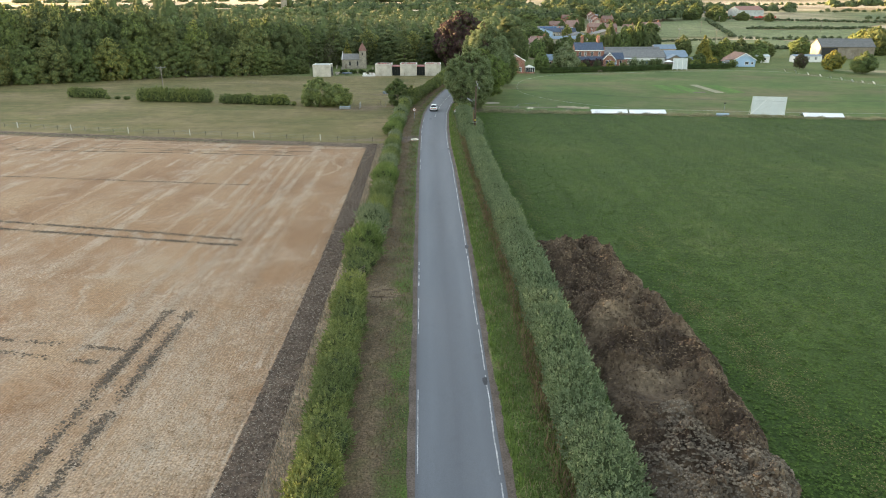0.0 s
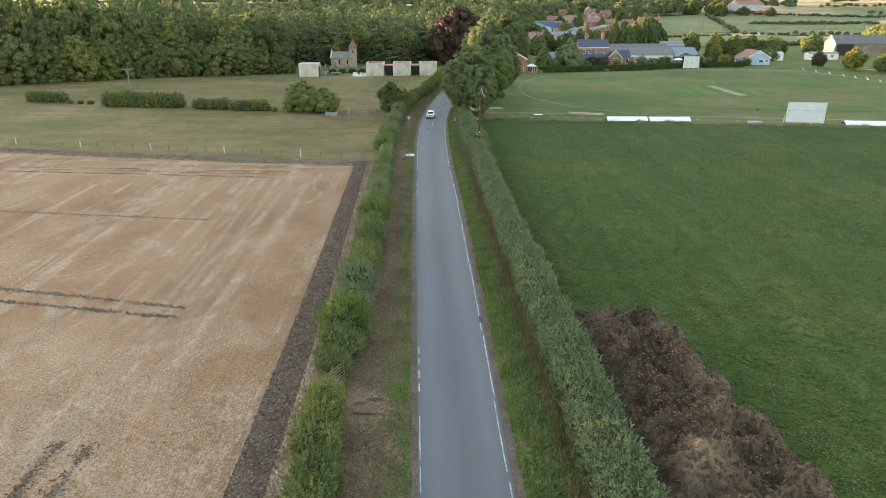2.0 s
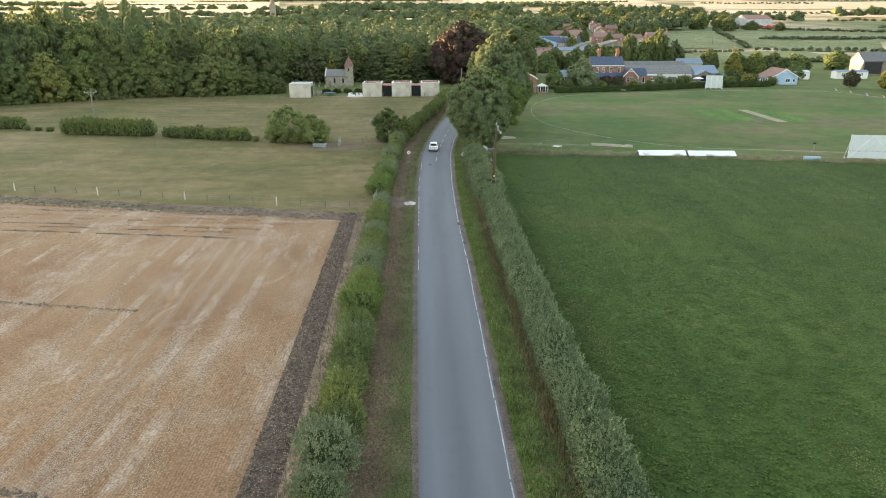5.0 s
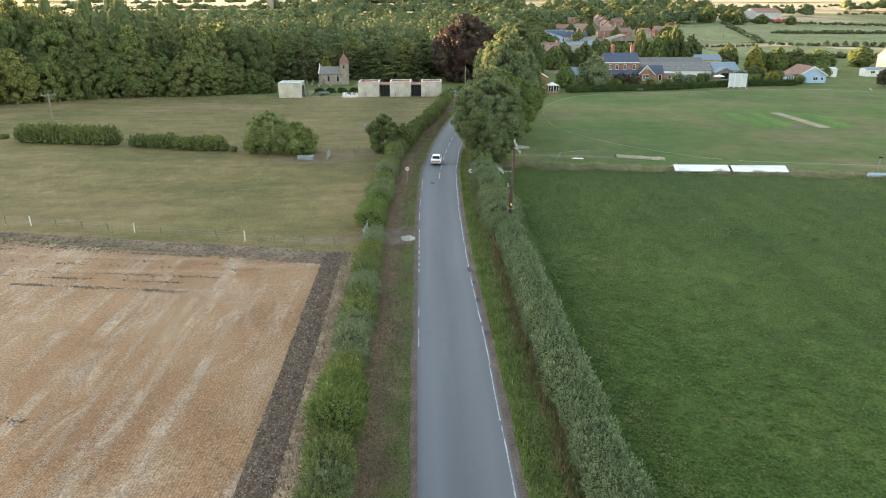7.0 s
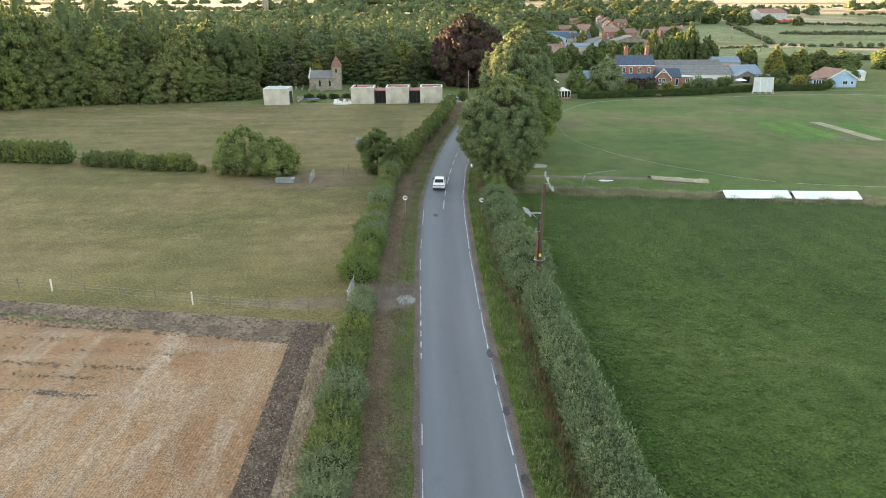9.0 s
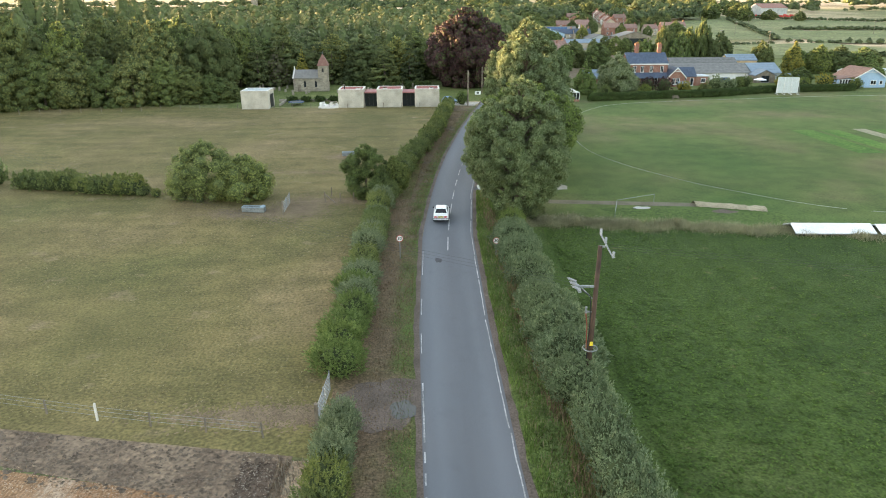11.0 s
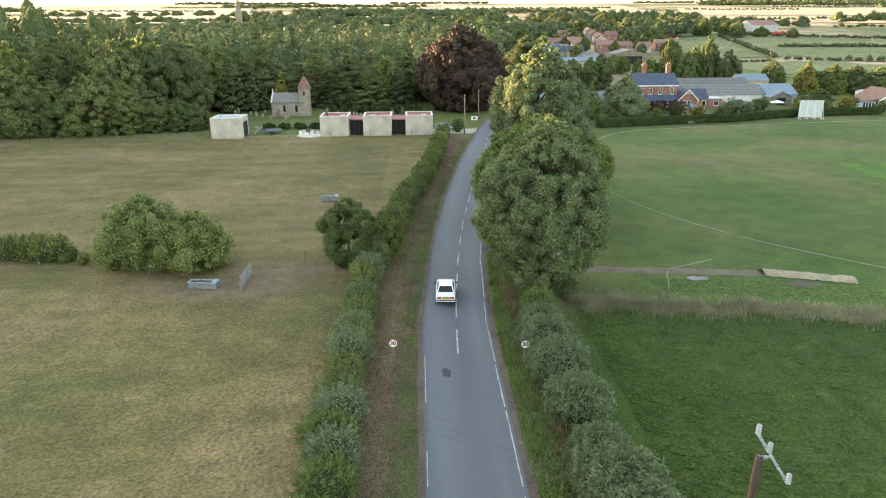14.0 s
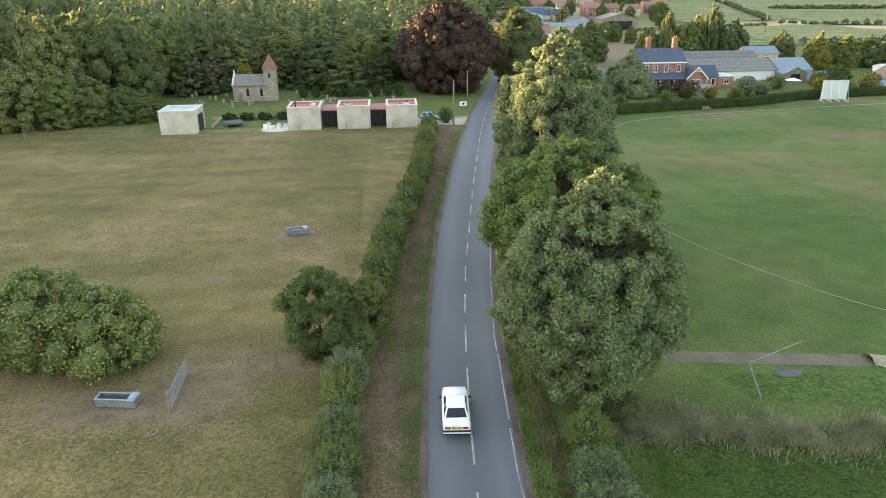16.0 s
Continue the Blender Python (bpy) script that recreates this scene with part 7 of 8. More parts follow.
part("rim", Build().path([(1.85 * math.cos(a), 1.85 * math.sin(a), 0.74) for a in np.linspace(0, 2 * math.pi, 25)], [0.09] * 25, 6), M_CARDARK, tp)
for i in range(6):
    a = i * math.pi / 3
    part("leg", Build().tube((1.8 * math.cos(a), 1.8 * math.sin(a), 0), (1.8 * math.cos(a), 1.8 * math.sin(a), 0.72), 0.04), M_STEEL, tp)
solo("garden_wall", Build().box(-33, 259.0, land(259), 14, 0.35, 0.6).box(-38.2, 254.8, land(259), 0.35, 8, 0.55), M_STONE, "low stone garden wall", "wall")
box_hedges = [shrub("border_shrub", 400 + i, 2.6, 1.6, 1.3, 900, 0.22, M_CLIP, "dark border shrub in the garden", "shrub", "soft", spot(-36.5 + 3.4 * i, 258.0)) for i in range(4)]
yews = [shrub("clipped_yew", 420, 2.0, 2.0, 2.3, 1200, 0.2, M_CLIP, "clipped rounded yew bush in the graveyard", "bush", "soft", spot(-25, 284))]
for i in range(9):
    place(yews, 0, spot(-25.2 + 2.75 * i, 283.6 + 0.4 * (i % 2), 40 * i), "clipped yews")

shrub("drive_shrub", 431, 2.6, 2.4, 3.0, 1500, 0.22, M_SHRUB_B, "leafy green shrub beside the gravel drive", "shrub", "soft", spot(5.0, 251.2))
for i, x in enumerate((4.6, 5.4)):
    wb = thing("wheelie_bin", "dark blue wheelie bin standing by the drive", "bin", spot(x, 256.3, 10 * i), "wheelie bins")
    part("body", Build().box(0, 0, 0.05, 0.48, 0.55, 0.92, 0, 1.12), M_CARDARK, wb)
    part("lid", Build().box(0, 0, 0.97, 0.58, 0.66, 0.08, 0, 0.9), M_BLACK, wb)
    for sx in (-0.22, 0.22):
        part("wheel", Build().tube((sx - 0.03, 0.26, 0.1), (sx + 0.03, 0.26, 0.1), 0.1, 0.1, 10), M_BLACK, wb)

ch = thing("chapel", "small rubble stone chapel with a slate roof and turret", "chapel", spot(-35.2, 283))
part("nave", Build().prism([(-3, 0), (3, 0), (3, 3.6), (0, 5.4), (-3, 3.6)], "x", -5.0, 3.2), M_STONE, ch)
part("roof", Build().prism([(-3.3, 3.45), (0, 5.5), (3.3, 3.45), (3.3, 3.62), (0, 5.68), (-3.3, 3.62)], "x", -4.8, 2.6), M_STONESLATE, ch)
part("gable_coping", Build().prism([(-3.35, 3.5), (0, 5.75), (3.35, 3.5), (3.35, 3.8), (0, 6.0), (-3.35, 3.8)], "x", -5.1, -4.75).box(-4.95, 0, 5.8, 0.35, 0.35, 0.8, 0, 0.6), M_COPING, ch)
part("turret", Build().box(3.3, -1.8, 0, 2.6, 2.6, 7.0), M_STONE, ch)
part("turret_roof", Build().loft([[(3.3 + a * 1.55, -1.8 + b * 1.55, 6.9) for a, b in ((-1, -1), (1, -1), (1, 1), (-1, 1))], [(3.3 + a * 1.1, -1.8 + b * 1.1, 8.0) for a, b in ((-1, -1), (1, -1), (1, 1), (-1, 1))], [(3.3 + a * 0.03, -1.8 + b * 0.03, 10.0) for a, b in ((-1, -1), (1, -1), (1, 1), (-1, 1))]]), M_REDTILE, ch)
part("finial", Build().tube((3.3, -1.8, 9.9), (3.3, -1.8, 10.8), 0.05, 0.03), M_STEEL, ch)
for px in (-1.8, 1.2):
    part("lancet_window", Build().prism([(px - 0.3, 1.2), (px + 0.3, 1.2), (px + 0.3, 2.5), (px, 3.0), (px - 0.3, 2.5)], "y", -3.03, -2.9), M_GLASS, ch)
# black plate on the turret in place of the belfry's inner shade
part("belfry_opening", Build().box(3.3, -3.12, 5.2, 0.5, 0.06, 1.0), M_BLACK, ch)
part("door", Build().box(-3.4, -3.04, 0, 0.9, 0.08, 1.9), M_WOOD, ch)
hs = solo("headstone", Build().prism([(-0.3, 0), (0.3, 0), (0.3, 0.8), (0.18, 0.98), (-0.18, 0.98), (-0.3, 0.8)], "y", -0.06, 0.06), M_STONE, "small weathered grey headstone in the grass", "headstone", "graveyard headstones")
hs.matrix_basis = spot(-46, 276)
for i in range(46):
    x, y = rng.uniform(-56, -4), rng.uniform(264, 292)
    if -42 < x < -29 and 277 < y < 289:
        continue
    copy_thing(hs, spot(x, y, rng.uniform(-15, 15), 1, 1, rng.uniform(0.7, 1.5)))

# clipped garden hedge along the cricket field
gh = [shrub("clipped_hedge", 440 + i, 4.6, 1.5, 1.9, 2600, 0.25, M_CLIP, "clipped dark green garden hedge along the cricket field", "hedge", "clipped", spot(0, -230)) for i in range(2)]
HL = [(37.5, 255.6), (55.4, 259.6), (69.1, 262), (90.3, 270.6), (112, 272.5)]
for i in range(20):
    x = 38.5 + i * 3.8
    place(gh, i, spot(x, lerp(x, HL), math.degrees(math.atan2(lerp(x + 1, HL) - lerp(x - 1, HL), 2)), 1, 1, 1.0), "garden hedge")
for x, y, s, mt in ((57, 275, 1.2, M_BEECH), (61, 273.5, 1.3, M_BEECH), (76, 276, 1.3, M_SHRUB_S), (79, 274, 1.1, M_SHRUB_S), (66, 272, 0.9, M_YELLOW), (88, 284, 1.0, M_GREEN), (85, 282, 0.9, M_GREEN), (97, 281, 0.9, M_YELLOW), (101, 277, 1.0, M_GREEN), (54, 268, 0.8, M_GREEN), (109, 281, 1.2, M_YELLOW), (112, 284, 1.2, M_GREEN), (42, 262, 0.9, M_GREEN), (116, 277, 0.9, M_GREEN), (70, 268, 0.9, M_DARKTREE)):
    shrub("garden_shrub", int(x * 10), 3.6 * s, 3.4 * s, 3.0 * s, 1100, 0.3, mt, "rounded garden shrub by the brick house", "shrub", "soft", spot(x, y), "garden shrubs")
# ---------------------------------------------------------------- vehicles


def wheel(parent, x, y, r, w, rimmat):
    wh = part("wheel", Build().tube((x - w / 2, y, r), (x + w / 2, y, r), r, r, 20), M_TYRE, parent, smooth=False)
    s = 1 if x > 0 else -1
    part("rim", Build().tube((x + s * (w / 2 - 0.03), y, r), (x + s * (w / 2 + 0.012), y, r), r * 0.64, r * 0.55, 16), rimmat, wh)
    return wh


def car(name, label, at, paint, L=4.32, W=1.66, H=1.38, hatch=False, parked=True):
    """A car that looks along +y: rounded body, glasshouse, panes, lamps, bumpers and wheels."""
    ob = thing(name, label, "car", at)
    hw = W / 2
    # body: stations from tail to nose: y, half width, sill height, shoulder height, top height
    if hatch:
        st = [(-L / 2, 0.86, 0.34, 0.72, 0.86), (-L / 2 + 0.1, 0.95, 0.26, 0.78, 0.94), (-1.2, 1.0, 0.2, 0.82, 0.95), (0.3, 1.0, 0.2, 0.8, 0.92), (0.95, 0.99, 0.2, 0.76, 0.9), (L / 2 - 0.45, 0.95, 0.24, 0.66, 0.76), (L / 2 - 0.08, 0.84, 0.28, 0.58, 0.64), (L / 2, 0.78, 0.32, 0.52, 0.58)]
        glass = [(-L / 2 + 0.12, 0.93), (-L / 2 + 0.5, H), (0.35, H), (1.05, 0.9)]
    else:
        st = [(-L / 2, 0.9, 0.34, 0.74, 0.88), (-L / 2 + 0.06, 0.94, 0.28, 0.8, 0.915), (-1.55, 0.98, 0.22, 0.82, 0.93), (-1.15, 1.0, 0.2, 0.83, 0.935), (0.2, 1.0, 0.2, 0.82, 0.92), (0.85, 0.99, 0.2, 0.79, 0.9), (1.6, 0.97, 0.24, 0.74, 0.82), (L / 2 - 0.1, 0.92, 0.28, 0.66, 0.74), (L / 2, 0.88, 0.34, 0.6, 0.66)]
        glass = [(-1.52, 0.93), (-0.98, H - 0.02), (0.22, H), (0.92, 0.89)]
    loops = []
    for y, k, z0, zs, zt in st:
        w = hw * k
        loops.append([(-w * 0.9, y, z0), (-w, y, z0 + 0.14), (-w, y, zs - 0.1), (-w * 0.97, y, zs), (-w * 0.86, y, zt), (0, y, zt + 0.015), (w * 0.86, y, zt), (w * 0.97, y, zs), (w, y, zs - 0.1), (w, y, z0 + 0.14), (w * 0.9, y, z0)])
    body = part("body", Build().loft(loops), paint, ob, smooth=True)
    (y0, z0), (y1, z1), (y2, z2), (y3, z3) = glass
    lo, hi = hw * 0.86, hw * 0.68
    cab = Build()
    cab.add([(-lo, y0, z0), (lo, y0, z0), (lo, y3, z3), (-lo, y3, z3), (-hi, y1, z1 - 0.03), (hi, y1, z1 - 0.03), (hi, y2, z2 - 0.03), (-hi, y2, z2 - 0.03), (-hi * 0.86, y1 + 0.1, z1), (hi * 0.86, y1 + 0.1, z1), (hi * 0.86, y2 - 0.1, z2 + 0.01), (-hi * 0.86, y2 - 0.1, z2 + 0.01)],
            [(0, 1, 5, 4), (1, 2, 6, 5), (2, 3, 7, 6), (3, 0, 4, 7), (4, 5, 9, 8), (5, 6, 10, 9), (6, 7, 11, 10), (7, 4, 8, 11), (8, 9, 10, 11)])
    part("cabin", cab, paint, ob)

    def pane(nm, a, b, c, d, inset, out):
        q = [Vector(v) for v in (a, b, c, d)]
        mid = sum(q, Vector()) / 4
        nrm = (q[1] - q[0]).cross(q[3] - q[0]).normalized()
        if nrm.dot(mid - Vector((0, (y0 + y3) / 2, 1.0))) < 0:
            nrm = -nrm
        q = [v.lerp(mid, inset) + nrm * out for v in q]
        part(nm, Build().add(q + [v - nrm * 0.015 for v in q], [(0, 1, 2, 3), (7, 6, 5, 4), (0, 4, 5, 1), (1, 5, 6, 2), (2, 6, 7, 3), (3, 7, 4, 0)]), M_CARGLASS, ob)

    pane("rear_window", (-lo, y0, z0), (lo, y0, z0), (hi, y1, z1 - 0.03), (-hi, y1, z1 - 0.03), 0.13, 0.008)
    pane("windscreen", (-lo, y3, z3), (lo, y3, z3), (hi, y2, z2 - 0.03), (-hi, y2, z2 - 0.03), 0.1, 0.008)
    for s in (-1, 1):
        ym, yk = (y0 + y3) / 2 - 0.15, (y1 + y2) / 2 - 0.15
        pane("side_window", (s * lo, y0 + 0.12, z0), (s * lo, ym, (z0 + z3) / 2), (s * hi, yk, z1 - 0.03), (s * hi, y1 + 0.05, z1 - 0.03), 0.13, 0.008)
        pane("side_window", (s * lo, ym + 0.06, (z0 + z3) / 2), (s * lo, y3 - 0.12, z3), (s * hi, y2 - 0.04, z2 - 0.03), (s * hi, yk + 0.06, z1 - 0.03), 0.13, 0.008)
        part("mirror", Build().box(s * (hw + 0.07), y3 - 0.3, z3 + 0.02, 0.16, 0.09, 0.13, 0, 0.85), paint if hatch else M_BLACK, ob)
        part("tail_lamp", Build().box(s * hw * 0.62, -L / 2 - 0.005, 0.66, hw * 0.42, 0.05, 0.13), M_RED, ob)
        part("head_lamp", Build().box(s * hw * 0.62, L / 2 - 0.005, 0.5, hw * 0.4, 0.05, 0.12), M_STEEL, ob)
        part("side_trim", Build().box(s * (hw + 0.004), 0, 0.48, 0.02, L * 0.6, 0.05), M_BLACK, ob)
        for yy in (-L * 0.3, L * 0.305):
            wheel(ob, s * (hw - 0.11), yy, 0.3, 0.19, M_STEEL)
    part("rear_bumper", Build().box(0, -L / 2 - 0.05, 0.36, W * 0.98, 0.2, 0.2), M_BLACK if not hatch else paint, ob)
    part("bumper_strip", Build().box(0, -L / 2 - 0.158, 0.45, W * 0.96, 0.02, 0.08), paint, ob)
    part("front_bumper", Build().box(0, L / 2 + 0.03, 0.34, W * 0.95, 0.2, 0.2), M_BLACK if not hatch else paint, ob)
    pl = part("number_plate", Build().box(0, -L / 2 - 0.012, 0.655, 0.52, 0.03, 0.12), M_PLATE, ob, "yellow rear plate")
    bars = Build()
    for i in range(7):
        bars.box(-0.2 + 0.066 * i + (0.02 if i > 3 else 0), -L / 2 - 0.029, 0.68, 0.04, 0.006, 0.07)
    part("plate_bars", bars, M_BLACK, pl)
    if not hatch:
        part("boot_panel", Build().box(0, -L / 2 - 0.004, 0.64, 0.58, 0.03, 0.17), M_BLACK, ob)
        part("boot_line", Build().box(0, -1.86, 0.922, W * 0.7, 0.6, 0.018), paint, ob)
    return ob


car("white_saloon", "white two-door saloon car with black trim on the road", pose(-1.95, 158.9, land(158.9) + 0.052, 0, 0, -3.2), M_CARWHITE)
car("blue_hatchback", "small pale blue hatchback parked on the gravel drive", pose(2.2, 254.6, land(254.6) + 0.03, 0, 0, -95), M_CARBLUE, 3.7, 1.62, 1.48, True)
car("blue_estate", "blue car parked beside the long shed", pose(86.5, 295.8, land(295), 0, 0, 88), M_CARDARK, 4.3, 1.72, 1.45, True)
car("parked_car", "small pale car parked in the village", pose(150, 572, land(572), 0, 0, 70), M_CARBLUE, 3.9, 1.7, 1.5, True)
for i in range(5):
    car("street_car", "car parked along the village street", pose(lerp(650 + 14 * i, ROAD_L) + 1.0, 650 + 14 * i, land(650 + 14 * i) + 0.06, 0, 0, -14), (M_CARBLUE, M_CARWHITE, M_CARDARK)[i % 3], 4.1, 1.7, 1.5, True)

# ---------------------------------------------------------------- signs and posts


def lettering(text, size, depth, parent, mat, m):
    cu = bpy.data.curves.new("number", "FONT")
    cu.offset = size * 0.022
    cu.body, cu.size, cu.extrude, cu.align_x, cu.align_y = text, size, depth, "CENTER", "CENTER"
    tmp = new("number_curve", cu)
    me = bpy.data.meshes.new_from_object(tmp.evaluated_get(bpy.context.evaluated_depsgraph_get()))
    bpy.data.objects.remove(tmp)
    ob = part("number", me, mat, parent)
    ob.matrix_basis = m
    return ob


def limit_sign(x, y, top, label):
    ob = thing("speed_sign", label, "road sign", spot(x, y), "speed limit signs")
    part("post", Build().tube((0, 0.03, -0.05), (0, 0.03, top), 0.04, 0.04, 10), M_STEEL, ob)
    z = top - 0.25
    disc = part("disc", Build().tube((0, -0.02, z), (0, -0.005, z), 0.3, 0.3, 32), M_SIGNRED, ob, "red-bordered disc")
    part("face", Build().tube((0, -0.027, z), (0, -0.02, z), 0.265, 0.265, 32), M_WHITE, disc)
    lettering("30", 0.4, 0.004, disc, M_BLACK, pose(0, -0.03, z, 90, 0, 0))
    return ob


limit_sign(-6.02, 146.3, 2.2, "round white 30 sign with red border on a verge post")
limit_sign(2.8, 146.4, 1.85, "round white 30 sign with red border by the hedge")
sb = thing("verge_board", "small white board on short posts beside the road", "sign", spot(9.9, 266.4))
part("board", Build().box(0, 0, 0.5, 1.5, 0.06, 0.9), M_WHITE, sb)
part("panel", Build().box(0, -0.035, 0.75, 0.6, 0.02, 0.4), M_BLACK, sb)
for s in (-0.6, 0.6):
    part("post", Build().box(s, 0.06, 0, 0.08, 0.06, 1.3), M_WOOD, sb)

# power pole beside the right hedge: leaning slightly, with switchgear arm and guard ring
px, py = 5.9, 123.25
pp = thing("power_pole", "tall brown wooden electricity pole with grey insulators and cable guard", "pole", pose(px, py, land(py), 0, 1.2, 0))
part("pole", Build().tube((0, 0, -0.1), (0, 0, 9.2), 0.17, 0.12, 12), M_POLE, pp, smooth=True)
tp = Build().tube((0.08, 0.42, 9.72), (0.55, -0.78, 8.78), 0.05, 0.05, 8).tube((0.0, 0.0, 9.0), (0.3, -0.12, 9.3), 0.035).box(0.12, 0, 9.1, 0.3, 0.12, 0.1)
cap = part("pole_top_bracket", tp, M_STEEL, pp)
for a in ((0.08, 0.42, 9.74), (0.26, -0.04, 9.4), (0.55, -0.78, 8.82)):
    ins = Build()
    for j in range(4):
        ins.tube((a[0], a[1], a[2] + 0.09 * j), (a[0], a[1], a[2] + 0.09 * j + 0.05), 0.09, 0.05, 10)
    part("insulator", ins, M_INSUL, cap)
arm = part("switch_arm", Build().box(-0.55, 0, 6.7, 1.1, 0.09, 0.1).box(-0.55, 0.12, 6.7, 1.1, 0.06, 0.08).tube((-0.05, 0.05, 5.9), (-0.85, 0.05, 6.7), 0.04).box(-1.05, 0.05, 6.62, 0.16, 1.3, 0.12), M_STEEL, pp)
for s in (-0.55, 0.05, 0.65):
    ins = Build()
    for j in range(4):
        ins.tube((-1.05 - 0.12 * j, s, 6.8 + 0.05 * j), (-1.1 - 0.12 * j, s, 6.86 + 0.05 * j), 0.085, 0.05, 10)
    ins.tube((-1.05, s, 6.7), (-1.55, s, 7.05), 0.025)
    part("insulator", ins, M_INSUL, arm)
part("bracket", Build().box(-0.25, 0, 5.15, 0.5, 0.08, 0.08).tube((-0.45, 0, 5.1), (-0.45, 0, 5.5), 0.07), M_STEEL, pp)
part("cable_pipe", Build().path([(-0.45, 0, 5.1), (-0.33, -0.06, 4.4), (-0.26, -0.1, 2.9)], [0.032, 0.032, 0.032]), M_RUST, pp)
part("cable", Build().path([(-1.0, 0, 6.7), (-0.3, -0.1, 6.2), (-0.2, -0.12, 4.8), (-0.18, -0.14, 0.4)], [0.03] * 4), M_BLACK, pp)
part("climbing_guard", Build().path([(0.42 * math.cos(a), 0.42 * math.sin(a), 2.85 + 0.03 * math.sin(3 * a)) for a in np.linspace(0, 6.283, 17)], [0.025] * 17, 5).path([(0.3 * math.cos(a), 0.3 * math.sin(a), 2.75) for a in np.linspace(0, 6.283, 13)], [0.02] * 13, 5), M_STEEL, pp)
part("warning_plate", Build().box(0, -0.18, 3.1, 0.18, 0.02, 0.24), M_PLATE, pp, "small yellow plate")


def t_pole(x, y, h, rz, label, arm=1.0):
    ob = thing("power_pole", label, "pole", spot(x, y, rz))
    part("pole", Build().tube((0, 0, -0.1), (0, 0, h), 0.16, 0.11, 10), M_WOOD, ob, smooth=True)
    if arm:
        cr = part("crossarm", Build().box(0, 0, h - 0.35, 2.4 * arm, 0.1, 0.12).tube((0, 0, h - 1.1), (-0.8 * arm, 0, h - 0.3), 0.03).tube((0, 0, h - 1.1), (0.8 * arm, 0, h - 0.3), 0.03), M_STEEL, ob)
        for s in (-1.1, 0, 1.1):
            part("insulator", Build().tube((s * arm, 0, h - 0.23), (s * arm, 0, h + 0.08), 0.07, 0.04, 8), M_INSUL, cr)
    return ob


t_pole(-73.3, 181, 8.6, 30, "weathered power pole with a crossarm standing in the paddock")
t_pole(6.3, 249.2, 8.2, 0, "thin wooden telegraph pole by the driveway", 0)
t_pole(11.4, 272, 7.0, 0, "thin street lamp post by the road", 0)
for x, y in ((158, 470), (205, 560), (250, 640), (300, 560), (175, 450)):
    t_pole(x, y, 9, 20, "power pole with crossarm in the far pasture")


def cable(name, a, b, sag, r, label, n=18):
    pts = []
    for i in range(n + 1):
        u = i / n
        pts.append((a[0] + (b[0] - a[0]) * u, a[1] + (b[1] - a[1]) * u, a[2] + (b[2] - a[2]) * u - sag * 4 * u * (1 - u)))
    return solo(name, Build().path(pts, [r] * (n + 1), 5), M_WIRE, label, "cable", "overhead cables", smooth=True)


for s, dx in ((-0.9, -0.9), (0, 0), (0.9, 0.9)):
    cable("overhead_cable", (4.7, 123.25 + s * 0.6, land(123) + 7.0), (-73.3 + dx * 0.9, 181 + dx * 0.5, land(181) + 8.55), 1.5, 0.005, "thin grey overhead cable across the road")
    cable("overhead_cable", (6.0, 123.25 + s * 0.5, land(123) + 9.2), (120 + dx, 112, land(112) + 9), 2.2, 0.005, "thin grey overhead cable over the crop field")

# ---------------------------------------------------------------- fences, gates, troughs


def field_gate(x, y, rz, label, length=3.6, h=1.2, mat=None):
    ob = thing("field_gate", label, "gate", spot(x, y, rz))
    mt = mat or M_STEEL
    for i in range(6):
        part("bar", Build().tube((0, 0, 0.15 + h * i / 5.5), (length, 0, 0.15 + h * i / 5.5), 0.03, 0.03, 8), mt, ob)
    for q in (0.0, 0.5, 1.0):
        part("upright", Build().tube((length * q, 0, 0.1), (length * q, 0, h + 0.2), 0.035, 0.035, 8), mt, ob)
    part("hanging_post", Build().box(-0.14, 0, -0.05, 0.18, 0.18, 1.6), M_WOOD, ob)
    part("brace", Build().tube((0, 0, 0.2), (length * 0.5, 0, h + 0.1), 0.02), mt, ob)
    return ob


field_gate(-9.6, 120.0, 87, "galvanised metal field gate standing open beside the hedge", 3.6, 1.2)
field_gate(-19.6, 161.0, 91, "galvanised metal field gate standing open in the paddock", 4.3)
field_gate(-8.0, 52.2, 60, "grey wooden field gate in the hedge gap", 2.4, 1.1, M_WOOD)


def fence_post(x, y, h, label="weathered wooden fence post", lean=0.0, group="paddock fence posts", w=0.11, mat=None):
    b = Build().box(0, 0, -0.1, w, w, h + 0.04).add([(-w / 2, -w / 2, h - 0.06), (w / 2, -w / 2, h - 0.06), (w / 2, w / 2, h - 0.06), (-w / 2, w / 2, h - 0.06), (0, 0, h + 0.03)], [(0, 1, 4), (1, 2, 4), (2, 3, 4), (3, 0, 4)])
    ob = solo("fence_post", b, mat or M_WOOD, label, "fence post", group)
    ob.matrix_basis = pose(x, y, land(y), lean, lean * 0.7, 10)
    return ob


FENCE = [(-160, 152.5), (-90, 138), (-63.5, 130.2), (-39.7, 125.2), (-20.6, 120.6), (-10.9, 118.8)]
fp = None
xs = list(np.arange(-150, -10.5, 3.2))
for i, x in enumerate(xs):
    y = lerp(x, FENCE)
    big = i % 4 == 0
    ob = fence_post(x, y, 1.15 if big else 0.95, "pale weathered wooden fence post in the paddock fence", rng.uniform(-3, 3), "paddock fence posts", 0.11 if big else 0.09, M_COPING if big else M_WOOD)
for z in (0.35, 0.65, 0.9):
    solo("fence_wire", Build().path([(x, lerp(x, FENCE), land(lerp(x, FENCE)) + z) for x in xs], [0.008] * len(xs), 4), M_STEEL, "thin wire of the paddock fence", "fence wire", "paddock fence wires")
